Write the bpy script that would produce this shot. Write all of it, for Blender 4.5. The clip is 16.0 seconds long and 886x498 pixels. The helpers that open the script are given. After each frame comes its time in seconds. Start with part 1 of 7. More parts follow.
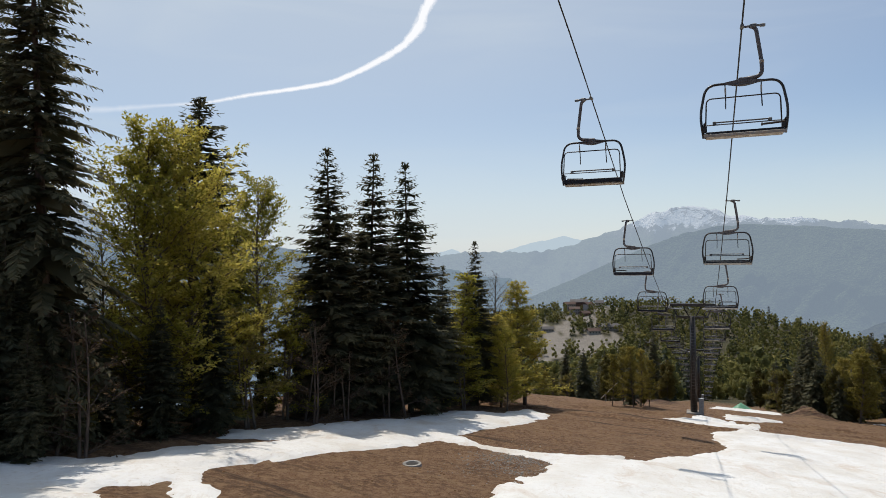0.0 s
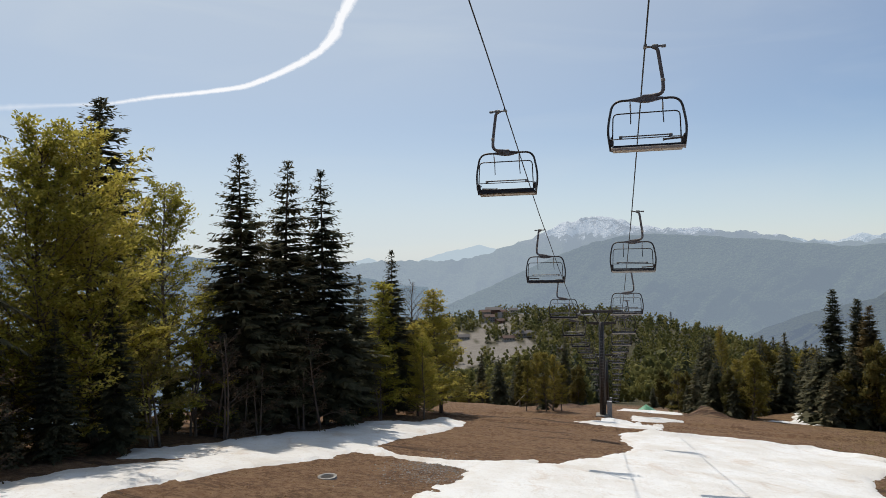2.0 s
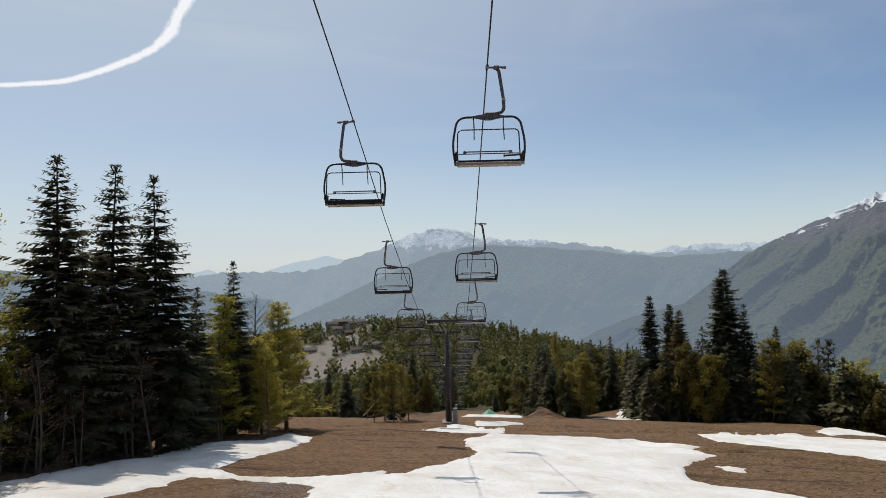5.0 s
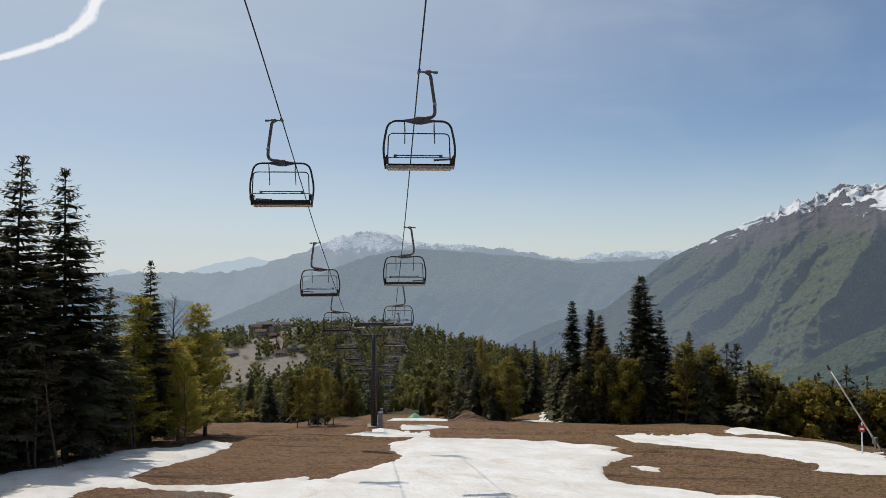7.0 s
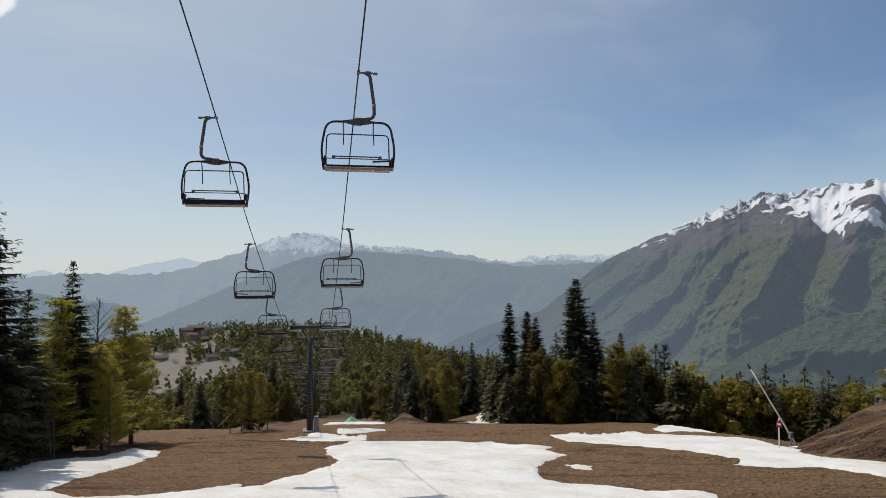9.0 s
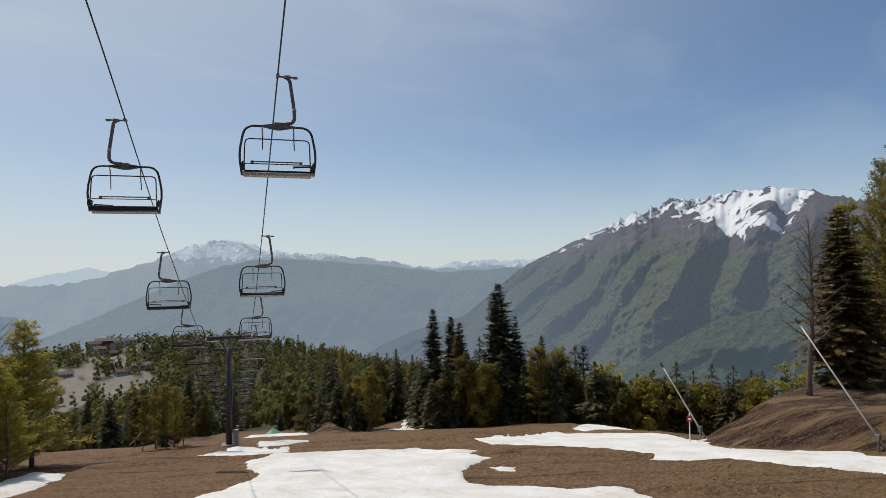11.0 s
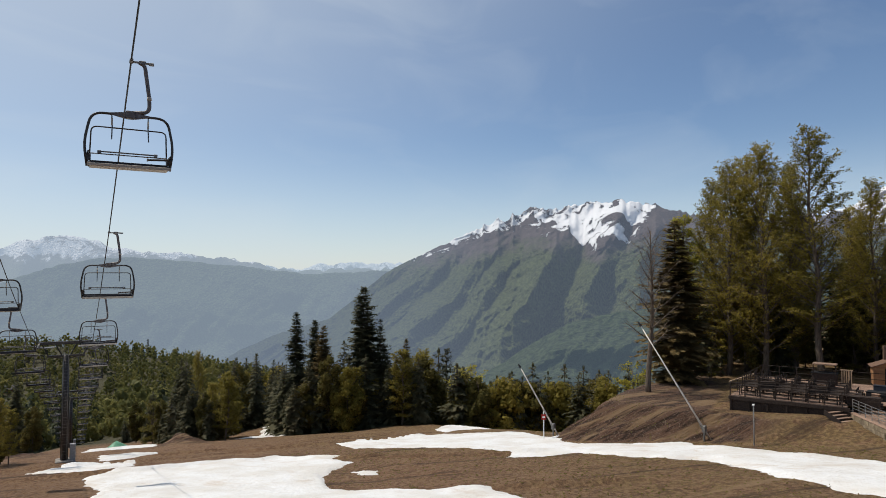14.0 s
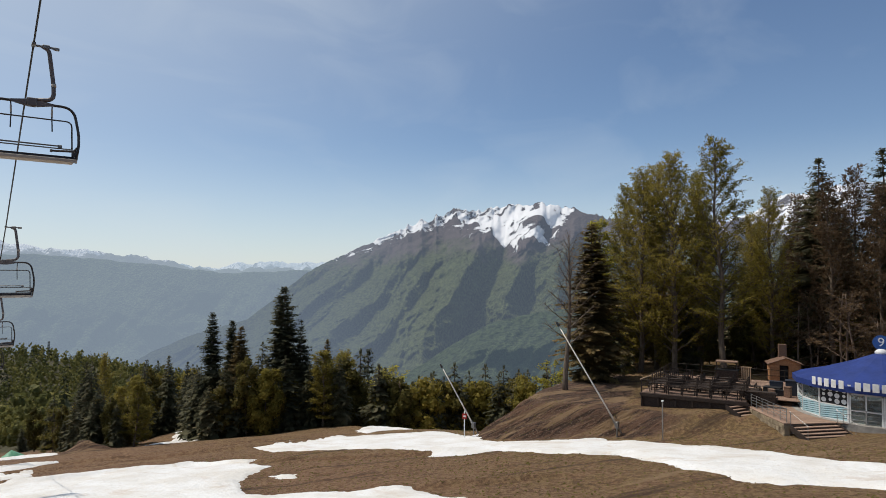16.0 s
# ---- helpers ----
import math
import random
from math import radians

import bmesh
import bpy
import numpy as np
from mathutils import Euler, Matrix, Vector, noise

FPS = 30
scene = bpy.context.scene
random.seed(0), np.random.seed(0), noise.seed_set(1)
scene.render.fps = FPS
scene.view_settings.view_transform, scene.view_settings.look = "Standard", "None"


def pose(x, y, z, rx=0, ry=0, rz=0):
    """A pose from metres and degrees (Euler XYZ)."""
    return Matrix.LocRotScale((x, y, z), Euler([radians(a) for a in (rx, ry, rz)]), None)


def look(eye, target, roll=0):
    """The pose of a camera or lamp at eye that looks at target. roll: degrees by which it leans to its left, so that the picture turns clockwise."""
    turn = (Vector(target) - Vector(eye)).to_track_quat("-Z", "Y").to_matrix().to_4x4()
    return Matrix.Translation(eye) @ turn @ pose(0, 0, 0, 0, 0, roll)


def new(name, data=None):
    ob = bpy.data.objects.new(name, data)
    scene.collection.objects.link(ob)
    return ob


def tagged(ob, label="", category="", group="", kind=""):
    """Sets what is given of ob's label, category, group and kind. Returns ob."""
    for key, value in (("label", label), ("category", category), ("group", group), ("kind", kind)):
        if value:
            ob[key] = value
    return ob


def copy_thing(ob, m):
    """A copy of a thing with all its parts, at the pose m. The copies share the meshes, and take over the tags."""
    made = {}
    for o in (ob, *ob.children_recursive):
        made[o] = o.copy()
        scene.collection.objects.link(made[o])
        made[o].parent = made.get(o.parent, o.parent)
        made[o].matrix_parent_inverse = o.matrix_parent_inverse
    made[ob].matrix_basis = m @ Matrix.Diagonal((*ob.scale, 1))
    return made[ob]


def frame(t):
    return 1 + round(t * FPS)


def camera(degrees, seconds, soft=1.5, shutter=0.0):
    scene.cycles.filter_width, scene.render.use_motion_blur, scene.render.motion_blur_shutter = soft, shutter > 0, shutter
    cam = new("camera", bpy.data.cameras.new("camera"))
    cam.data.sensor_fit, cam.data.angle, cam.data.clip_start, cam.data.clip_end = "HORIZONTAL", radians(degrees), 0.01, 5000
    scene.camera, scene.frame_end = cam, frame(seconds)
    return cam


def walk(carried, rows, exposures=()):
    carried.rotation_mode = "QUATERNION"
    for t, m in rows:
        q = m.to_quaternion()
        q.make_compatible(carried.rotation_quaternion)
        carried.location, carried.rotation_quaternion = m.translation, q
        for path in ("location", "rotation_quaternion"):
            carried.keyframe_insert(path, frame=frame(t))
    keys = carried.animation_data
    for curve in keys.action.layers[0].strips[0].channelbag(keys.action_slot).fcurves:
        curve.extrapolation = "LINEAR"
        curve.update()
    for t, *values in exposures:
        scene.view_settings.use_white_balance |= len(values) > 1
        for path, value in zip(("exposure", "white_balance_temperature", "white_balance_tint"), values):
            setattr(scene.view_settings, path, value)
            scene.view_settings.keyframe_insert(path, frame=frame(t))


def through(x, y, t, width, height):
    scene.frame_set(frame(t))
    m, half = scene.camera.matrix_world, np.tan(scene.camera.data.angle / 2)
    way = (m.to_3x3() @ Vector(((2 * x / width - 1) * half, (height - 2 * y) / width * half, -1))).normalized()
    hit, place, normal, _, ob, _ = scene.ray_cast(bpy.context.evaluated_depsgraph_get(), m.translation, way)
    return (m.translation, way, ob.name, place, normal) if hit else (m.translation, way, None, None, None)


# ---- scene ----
# The world's origin is the eye; z = 0 is eye level. A: along the lift, P: across it, to the right.
cam = camera(68.49, 16.0, soft=0.85)
# seconds, yaw to the left, pitch up, roll
PATH = [
    (0.0, 0.00, -0.12, -1.14),
    (0.5, -1.89, -0.09, -1.06),
    (1.0, -3.68, 0.01, -1.24),
    (1.5, -5.53, 0.09, -1.01),
    (2.0, -7.35, 0.50, -1.18),
    (2.5, -9.54, 0.65, -1.37),
    (3.0, -11.73, 0.74, -1.46),
    (3.5, -13.85, 0.67, -1.30),
    (4.0, -16.18, 0.78, -1.31),
    (4.5, -18.57, 1.02, -1.38),
    (7.0, -26.98, 1.39, -0.41),
    (7.5, -28.25, 1.47, -0.32),
    (8.0, -29.42, 1.28, -0.52),
    (8.5, -30.75, 1.29, -0.47),
    (9.0, -32.39, 1.57, -0.15),
    (11.5, -41.00, 2.07, -0.91),
    (12.0, -42.95, 2.10, -0.71),
    (12.5, -44.74, 2.03, -0.81),
    (13.0, -46.49, 1.92, -0.59),
    (13.5, -48.63, 1.94, -0.22),
    (14.0, -50.81, 2.23, -0.11),
    (14.5, -52.53, 2.49, 0.54),
    (15.0, -53.92, 2.53, 0.58),
    (15.5, -55.73, 2.30, 0.44),
    (16.0, -57.55, 2.27, 0.30),
]


def aim(yaw, pitch, roll):
    a, b = radians(yaw), radians(pitch)
    return look((0, 0, 0), (-math.sin(a) * math.cos(b), math.cos(a) * math.cos(b), math.sin(b)), roll)


walk(cam, [(t, aim(a, b, c)) for t, a, b, c in PATH], ((0.0, 0.08), (4.5, 0.0), (8.0, -0.08), (11.5, -0.04), (12.5, -0.02), (13.2, 0.09), (16.0, 0.09)))

# ---- light ----
SUN_AZ, SUN_EL = -17.0, 60.0
world = bpy.data.worlds.new("world")
scene.world = world
world.use_nodes = True
wn, wl = world.node_tree.nodes, world.node_tree.links
sky = wn.new("ShaderNodeTexSky")
sky.sky_type = "NISHITA"
sky.sun_disc = False
sky.sun_elevation, sky.sun_rotation = radians(SUN_EL), radians(SUN_AZ)
sky.altitude, sky.air_density, sky.dust_density, sky.ozone_density = 1200, 1.0, 0.4, 2.6
wn["Background"].inputs["Strength"].default_value = 0.096
# a thin high veil pales the blue, most of all towards the sun
sa, se = radians(SUN_AZ), radians(SUN_EL)
SUN_WAY = (math.sin(sa) * math.cos(se), math.cos(sa) * math.cos(se), math.sin(se))
way = wn.new("ShaderNodeTexCoord").outputs["Generated"]
near_sun = wn.new("ShaderNodeVectorMath")
near_sun.operation = "DOT_PRODUCT"
near_sun.inputs[1].default_value = SUN_WAY
wl.new(way, near_sun.inputs[0])
glow = wn.new("ShaderNodeMapRange")
glow.interpolation_type = "SMOOTHSTEP"
glow.inputs[1].default_value, glow.inputs[2].default_value = 0.22, 1.0
glow.inputs[3].default_value, glow.inputs[4].default_value = 0.0, 0.82
wl.new(near_sun.outputs["Value"], glow.inputs[0])
stretch = wn.new("ShaderNodeMapping")
stretch.inputs["Rotation"].default_value = (0.2, 0.5, 0.9)
stretch.inputs["Scale"].default_value = (1.2, 5.0, 9.0)
wl.new(way, stretch.inputs[0])
wisps = wn.new("ShaderNodeTexNoise")
wisps.inputs["Scale"].default_value, wisps.inputs["Detail"].default_value, wisps.inputs["Distortion"].default_value = 1.3, 6.0, 0.6
wl.new(stretch.outputs[0], wisps.inputs["Vector"])
thin = wn.new("ShaderNodeMapRange")
thin.inputs[1].default_value, thin.inputs[2].default_value = 0.48, 0.8
thin.inputs[3].default_value, thin.inputs[4].default_value = 0.0, 0.15
wl.new(wisps.outputs["Fac"], thin.inputs[0])
height = wn.new("ShaderNodeSeparateXYZ")
wl.new(way, height.inputs[0])
low = wn.new("ShaderNodeMapRange")
low.interpolation_type = "SMOOTHSTEP"
low.inputs[1].default_value, low.inputs[2].default_value = 0.0, 0.21
low.inputs[3].default_value, low.inputs[4].default_value = 0.55, 0.0
wl.new(height.outputs[2], low.inputs[0])
both = wn.new("ShaderNodeMath")
wl.new(glow.outputs[0], both.inputs[0])
wl.new(thin.outputs[0], both.inputs[1])
total = wn.new("ShaderNodeMath")
total.use_clamp = True
wl.new(both.outputs[0], total.inputs[0])
wl.new(low.outputs[0], total.inputs[1])
veil = wn.new("ShaderNodeMix")
veil.data_type = "RGBA"
wl.new(total.outputs[0], veil.inputs[0])
veil.inputs[7].default_value = (6.3, 6.95, 7.45, 1)
wl.new(sky.outputs[0], veil.inputs[6])
wl.new(veil.outputs[2], wn["Background"].inputs[0])
sun = new("sun", bpy.data.lights.new("sun", "SUN"))
sun.data.energy, sun.data.angle, sun.data.color = 3.2, radians(0.6), (1.0, 0.925, 0.82)
sun.matrix_world = look(Vector(SUN_WAY) * 90, (0, 0, 0))


# ---- arithmetic ----
def hash2(i, j, seed):
    n = (i.astype(np.int64) * 374761393 + j.astype(np.int64) * 668265263 + seed * 974634777) & 0xFFFFFFFF
    n = ((n ^ (n >> 13)) * 1274126177) & 0xFFFFFFFF
    n = n ^ (n >> 16)
    return (n & 0xFFFF) / 65535.0


def vnoise(x, y, seed=0):
    """Smooth noise from 0 to 1."""
    x, y = np.asarray(x, float), np.asarray(y, float)
    i, j = np.floor(x), np.floor(y)
    u, v = x - i, y - j
    u, v = u * u * u * (u * (6 * u - 15) + 10), v * v * v * (v * (6 * v - 15) + 10)
    a, b = hash2(i, j, seed), hash2(i + 1, j, seed)
    c, e = hash2(i, j + 1, seed), hash2(i + 1, j + 1, seed)
    return (a * (1 - u) + b * u) * (1 - v) + (c * (1 - u) + e * u) * v


def fbm(x, y, seed=0, octaves=4):
    total, amp, norm = 0.0, 1.0, 0.0
    for k in range(octaves):
        total = total + amp * vnoise(np.asarray(x) * 2**k + 17.3 * k, np.asarray(y) * 2**k - 9.1 * k, seed + k)
        norm, amp = norm + amp, amp * 0.5
    return total / norm


def smooth(a, b, x):
    t = np.clip((np.asarray(x, float) - a) / (b - a), 0, 1)
    return t * t * (3 - 2 * t)


def softplus(x, w):
    x = np.asarray(x, float)
    return w * np.logaddexp(0, x / w)


UX, UY = 0.369, 0.9294


def lift_axes(x, y):
    return x * UX + y * UY, x * UY - y * UX


def from_lift(a, p):
    return a * UX + p * UY, a * UY - p * UX


def bank_rise(x, y):
    """The terrace and its raw bank, 0 below to 1 on top: a long face towards the piste, a short one at the lower end."""
    a, p = lift_axes(x, y)
    foot = 41.3 - 0.458 * np.maximum(a - 35, 0) + 0.45 * np.clip(33 - a, 0, 14)
    face = (p - foot) * 0.909 / (4.6 + 0.1 * np.clip(33 - a, 0, 14))
    end = ((47.5 - a) * 0.909 + (p - 36.5) * 0.417) / 5.5
    rough = 0.34 * (fbm(x / 3, y / 3, 5, 4) - 0.5) + 0.30 * (np.abs(fbm((a + 0.9 * p) / 1.5, p / 7, 6, 3) - 0.5) - 0.12)
    return smooth(0, 1, np.minimum(face, end) + rough)


def near_ground(x, y):
    a, p = lift_axes(x, y)
    z = -5.67 - 0.169 * a - 0.037 * p - 0.05 * softplus(a - 84, 6) + 0.035 * softplus(a - 80, 3) * smooth(30, 40, p) * (1 - smooth(50, 58, p))
    z = z - 0.5 * softplus(-40 - p, 4) - 0.2 * softplus(a - 100, 6) * smooth(12, 45, p)
    z = z - 0.35 * softplus(a - 53, 2) * smooth(43, 51, p) - 0.025 * softplus(a - 70, 5) * (1 - smooth(-14, -2, p))
    z = z + 3.2 * np.exp(-(((a - 120) / 12) ** 2) - ((p - 30) / 7) ** 2)  # the far side of the gully
    terrace = -10.95 - 0.03 * (a - 30)
    lift_up = bank_rise(x, y)
    z = z + np.maximum(terrace - z, 0) * lift_up  # never lower than the slope
    z = z + 6.0 * lift_up * (1 - lift_up) * smooth(28, 33, a) * (np.abs(2 * fbm((a + 0.9 * p) / 0.9, p / 8, 61, 3) - 1) - 0.3)  # gullies down the raw face
    # dozed mound beside the piste
    for ma, mp, mr, mh in ((93, 12.5, 2.2, 1.3), (92, -7, 3, 0.8)):
        z = z + mh * np.exp(-((a - ma) ** 2 + (p - mp) ** 2) / mr**2) * (0.1 + 1.7 * fbm(x / 1.2, y / 1.2, 8))
    return z


SKY_AZ = (-60, -12, 0, 8.3, 11, 14.1, 17, 20.3, 25.2, 30.1, 32.6, 36.1, 42, 50, 100)
SKY_EL = (-17, -15, -6.5, -5.6, -5.1, -4.8, -5.3, -5.2, -6.0, -6.8, -7.5, -8.4, -10.5, -14, -17)


def far_ground(x, y):
    r, az = np.hypot(x, y), np.degrees(np.arctan2(x, y))
    crest = np.interp(az, SKY_AZ, SKY_EL)
    up = smooth(260, 900, r)
    el = -13.2 + (crest + 13.2) * up
    z = r * np.tan(np.radians(el)) + 14 * (fbm(x / 160, y / 160, 3) - 0.5)
    return z - 0.5 * softplus(r - 930, 40)


def rut_lines(a, p):
    """Ruts that cross the piste: the furrow, and the earth thrown up beside it."""
    down, up = np.zeros_like(a), np.zeros_like(a)
    for c0, slope, lo, hi, wide in RUTS:
        off = (a - (c0 + slope * p + 1.4 * (vnoise(p / 7, c0, 4) - 0.5))) / wide
        run = smooth(lo, lo + 5, p) * (1 - smooth(hi - 5, hi, p)) * (0.6 + 0.8 * vnoise(p / 3, c0 + 5, 7))
        down = np.maximum(down, np.exp(-(off**2)) * run)
        up = np.maximum(up, np.exp(-((off + 2.0) ** 2)) * run)
    return down, up


RUTS = ((59.0, -0.16, -22, 6, 0.45), (56.0, 0.0, 0, 20, 0.4), (69.6, -0.99, 10, 28, 0.5), (57.8, -0.5, 17, 36, 0.5), (38.9, -0.51, 14, 29, 0.5), (67.0, -0.05, -14, 36, 0.45), (75.0, -0.1, 4, 34, 0.6))


def ground_z(x, y):
    x, y = np.asarray(x, float), np.asarray(y, float)
    r = np.hypot(x, y)
    k = smooth(170, 300, r)
    z = near_ground(x, y) * (1 - k) + far_ground(x, y) * k
    z = z + 0.5 * (fbm(x / 9, y / 9, 1) - 0.5) + 0.14 * (fbm(x / 1.6, y / 1.6, 2, 3) - 0.5)
    a, p = lift_axes(x, y)
    down, up = rut_lines(a, p)
    z = z - 0.5 * down + 0.28 * up
    return z


def gz(x, y):
    return float(ground_z(np.array([x]), np.array([y]))[0])


def polar(az, d):
    return d * math.sin(radians(az)), d * math.cos(radians(az))


# ---- helpers for meshes ----
def mesh_of(name, verts, faces, mats=(), flat=True, index=None):
    me = bpy.data.meshes.new(name)
    me.from_pydata([tuple(v) for v in verts], [], [tuple(f) for f in faces])
    for m in mats:
        me.materials.append(m)
    if index is not None:
        me.polygons.foreach_set("material_index", np.asarray(index, np.int32))
    me.polygons.foreach_set("use_smooth", np.full(len(me.polygons), not flat))
    me.update()
    return me


def grid_faces(rows, cols):
    i = np.arange(rows - 1)[:, None] * cols + np.arange(cols - 1)[None]
    return np.stack([i, i + 1, i + cols + 1, i + cols], -1).reshape(-1, 4)


def quick_mesh(name, verts, faces, mat, flat=True):
    """A mesh from arrays, all faces with the same number of corners."""
    verts, faces = np.asarray(verts, np.float32), np.asarray(faces, np.int32)
    me = bpy.data.meshes.new(name)
    n, k = faces.shape
    me.vertices.add(len(verts)), me.loops.add(n * k), me.polygons.add(n)
    me.vertices.foreach_set("co", verts.ravel())
    me.loops.foreach_set("vertex_index", faces.ravel())
    me.polygons.foreach_set("loop_start", np.arange(n, dtype=np.int32) * k)
    me.polygons.foreach_set("use_smooth", np.full(n, not flat))
    me.materials.append(mat)
    me.update(calc_edges=True)
    me.validate()
    return me


def thing(name, label, category, group="", at=(0, 0, 0), turn=0.0, kind=""):
    ob = new(name)
    ob.empty_display_size = 0.2
    ob.matrix_basis = pose(at[0], at[1], at[2], 0, 0, turn)
    return tagged(ob, label, category, group, kind)


def part_mesh(name, me, parent, label=""):
    ob = new(name, me)
    ob.parent = parent
    if label:
        tagged(ob, label)
    return ob


def part(name, bm, material, parent, label="", flat=True):
    me = bpy.data.meshes.new(name)
    bm.normal_update()
    bm.to_mesh(me)
    bm.free()
    me.materials.append(material)
    me.polygons.foreach_set("use_smooth", np.full(len(me.polygons), not flat))
    return part_mesh(name, me, parent, label)


def add_box(bm, x0, y0, z0, x1, y1, z1, bevel=0.0, m=None):
    made = bmesh.ops.create_cube(bm, size=1.0)["verts"]
    for v in made:
        v.co = Vector((x0 + (v.co.x + 0.5) * (x1 - x0), y0 + (v.co.y + 0.5) * (y1 - y0), z0 + (v.co.z + 0.5) * (z1 - z0)))
    if m is not None:
        bmesh.ops.transform(bm, matrix=m, verts=made)
    if bevel:
        edges = list({e for v in made for e in v.link_edges})
        bmesh.ops.bevel(bm, geom=edges, offset=bevel, segments=1, affect="EDGES")
    return bm


def box(x0, y0, z0, x1, y1, z1, bevel=0.0, m=None):
    return add_box(bmesh.new(), x0, y0, z0, x1, y1, z1, bevel, m)


def add_tube(bm, pts, radius, sides=8, radii=None, cap=True):
    """A tube along points; radii, where given, one a point."""
    pts = [Vector(p) for p in pts]
    rings, side = [], None
    for i, p in enumerate(pts):
        way = (pts[min(i + 1, len(pts) - 1)] - pts[max(i - 1, 0)]).normalized()
        if side is None:
            side = way.orthogonal().normalized()
        side = (side - way * side.dot(way)).normalized()
        up = way.cross(side)
        r = radii[i] if radii else radius
        rings.append([bm.verts.new(p + (side * math.cos(k * math.tau / sides) + up * math.sin(k * math.tau / sides)) * r) for k in range(sides)])
    for a, b in zip(rings, rings[1:]):
        for k in range(sides):
            bm.faces.new((a[k], a[(k + 1) % sides], b[(k + 1) % sides], b[k]))
    if cap:
        bm.faces.new(rings[0][::-1]), bm.faces.new(rings[-1])
    return bm


def tube(pts, radius, sides=8, radii=None):
    return add_tube(bmesh.new(), pts, radius, sides, radii)


def rounded(pts, r, steps=5):
    """The same line with its inner corners rounded."""
    pts = [Vector(p) for p in pts]
    out = [pts[0]]
    for a, b, c in zip(pts, pts[1:], pts[2:]):
        k = min(r, (a - b).length * 0.49, (c - b).length * 0.49)
        p, q = b + (a - b).normalized() * k, b + (c - b).normalized() * k
        out += [p * (1 - t) ** 2 + b * 2 * t * (1 - t) + q * t * t for t in [i / steps for i in range(steps + 1)]]
    return out + [pts[-1]]


# ---- materials ----
class Mat:
    """A node material, built up in few words."""

    def __init__(self, name, rough=0.8, metal=0.0):
        self.m = bpy.data.materials.new(name)
        self.m.use_nodes = True
        self.nodes, self.links = self.m.node_tree.nodes, self.m.node_tree.links
        self.b = self.nodes["Principled BSDF"]
        self.out = self.nodes["Material Output"]
        self.b.inputs["Roughness"].default_value, self.b.inputs["Metallic"].default_value = rough, metal
        self.b.inputs["Specular IOR Level"].default_value = 0.3

    def node(self, kind, **inputs):
        n = self.nodes.new(kind)
        for k, v in inputs.items():
            self.set(n.inputs[k.replace("_", " ")], v)
        return n

    def set(self, socket, v):
        if isinstance(v, bpy.types.NodeSocket):
            self.links.new(v, socket)
        else:
            socket.default_value = v

    def place(self):
        return self.node("ShaderNodeNewGeometry").outputs["Position"]

    def local(self):
        return self.node("ShaderNodeTexCoord").outputs["Object"]

    def noise(self, scale, detail=4.0, vector=None, rough=0.55, distort=0.0):
        n = self.node("ShaderNodeTexNoise", Scale=scale, Detail=detail, Roughness=rough, Distortion=distort)
        self.links.new(vector if vector is not None else self.place(), n.inputs["Vector"])
        return n.outputs["Fac"]

    def ramp(self, fac, *stops):
        n = self.node("ShaderNodeValToRGB", Fac=fac)
        e = n.color_ramp.elements
        while len(e) < len(stops):
            e.new(0.5)
        for k, (p, c) in zip(e, stops):
            k.position, k.color = p, (*c, 1) if isinstance(c, tuple) else (c, c, c, 1)
        return n.outputs["Color"]

    def mix(self, fac, a, b, how="MIX"):
        n = self.nodes.new("ShaderNodeMix")
        n.data_type, n.blend_type = "RGBA", how
        for k, v in ((0, fac), (6, a), (7, b)):
            self.set(n.inputs[k], (*v, 1) if isinstance(v, tuple) and len(v) == 3 else v)
        return n.outputs[2]

    def math(self, how, a, b=0.0, clamp=False):
        n = self.nodes.new("ShaderNodeMath")
        n.operation, n.use_clamp = how, clamp
        self.set(n.inputs[0], a), self.set(n.inputs[1], b)
        return n.outputs[0]

    def split(self, vector):
        n = self.node("ShaderNodeSeparateXYZ", Vector=vector)
        return n.outputs

    def stretch(self, vector, sx, sy, sz):
        n = self.node("ShaderNodeMapping", Vector=vector)
        n.inputs["Scale"].default_value = (sx, sy, sz)
        return n.outputs[0]

    def colour(self, c):
        self.set(self.b.inputs["Base Color"], (*c, 1) if isinstance(c, tuple) else c)
        return self

    def bump(self, height, strength=0.4, distance=0.05):
        n = self.node("ShaderNodeBump", Strength=strength, Distance=distance, Height=height)
        self.links.new(n.outputs[0], self.b.inputs["Normal"])
        return self

    def haze_glow(self, share, glow, strength=1.0):
        """Haze over a far backdrop, mixed in as a glow of its own."""
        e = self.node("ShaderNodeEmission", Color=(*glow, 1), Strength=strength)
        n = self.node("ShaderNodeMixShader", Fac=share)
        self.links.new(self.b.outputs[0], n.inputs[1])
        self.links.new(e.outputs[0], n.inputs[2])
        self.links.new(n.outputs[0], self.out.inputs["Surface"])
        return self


def plain(name, c, rough=0.6, metal=0.0, wear=0.25, scale=6.0):
    """A painted, metal or plastic surface with slight wear."""
    k = Mat(name, rough, metal)
    v = k.local()
    dark = tuple(x * (1 - wear) for x in c)
    k.colour(k.mix(k.ramp(k.noise(scale, 5, v), (0.35, 0.0), (0.7, 1.0)), dark, c))
    k.set(k.b.inputs["Roughness"], k.math("MULTIPLY_ADD", k.noise(scale * 5, 3, v), 0.25))
    k.b.inputs["Roughness"].links[0].from_node.inputs[2].default_value = max(rough - 0.12, 0.05)
    return k.bump(k.noise(scale * 12, 3, v), 0.15, 0.01).m


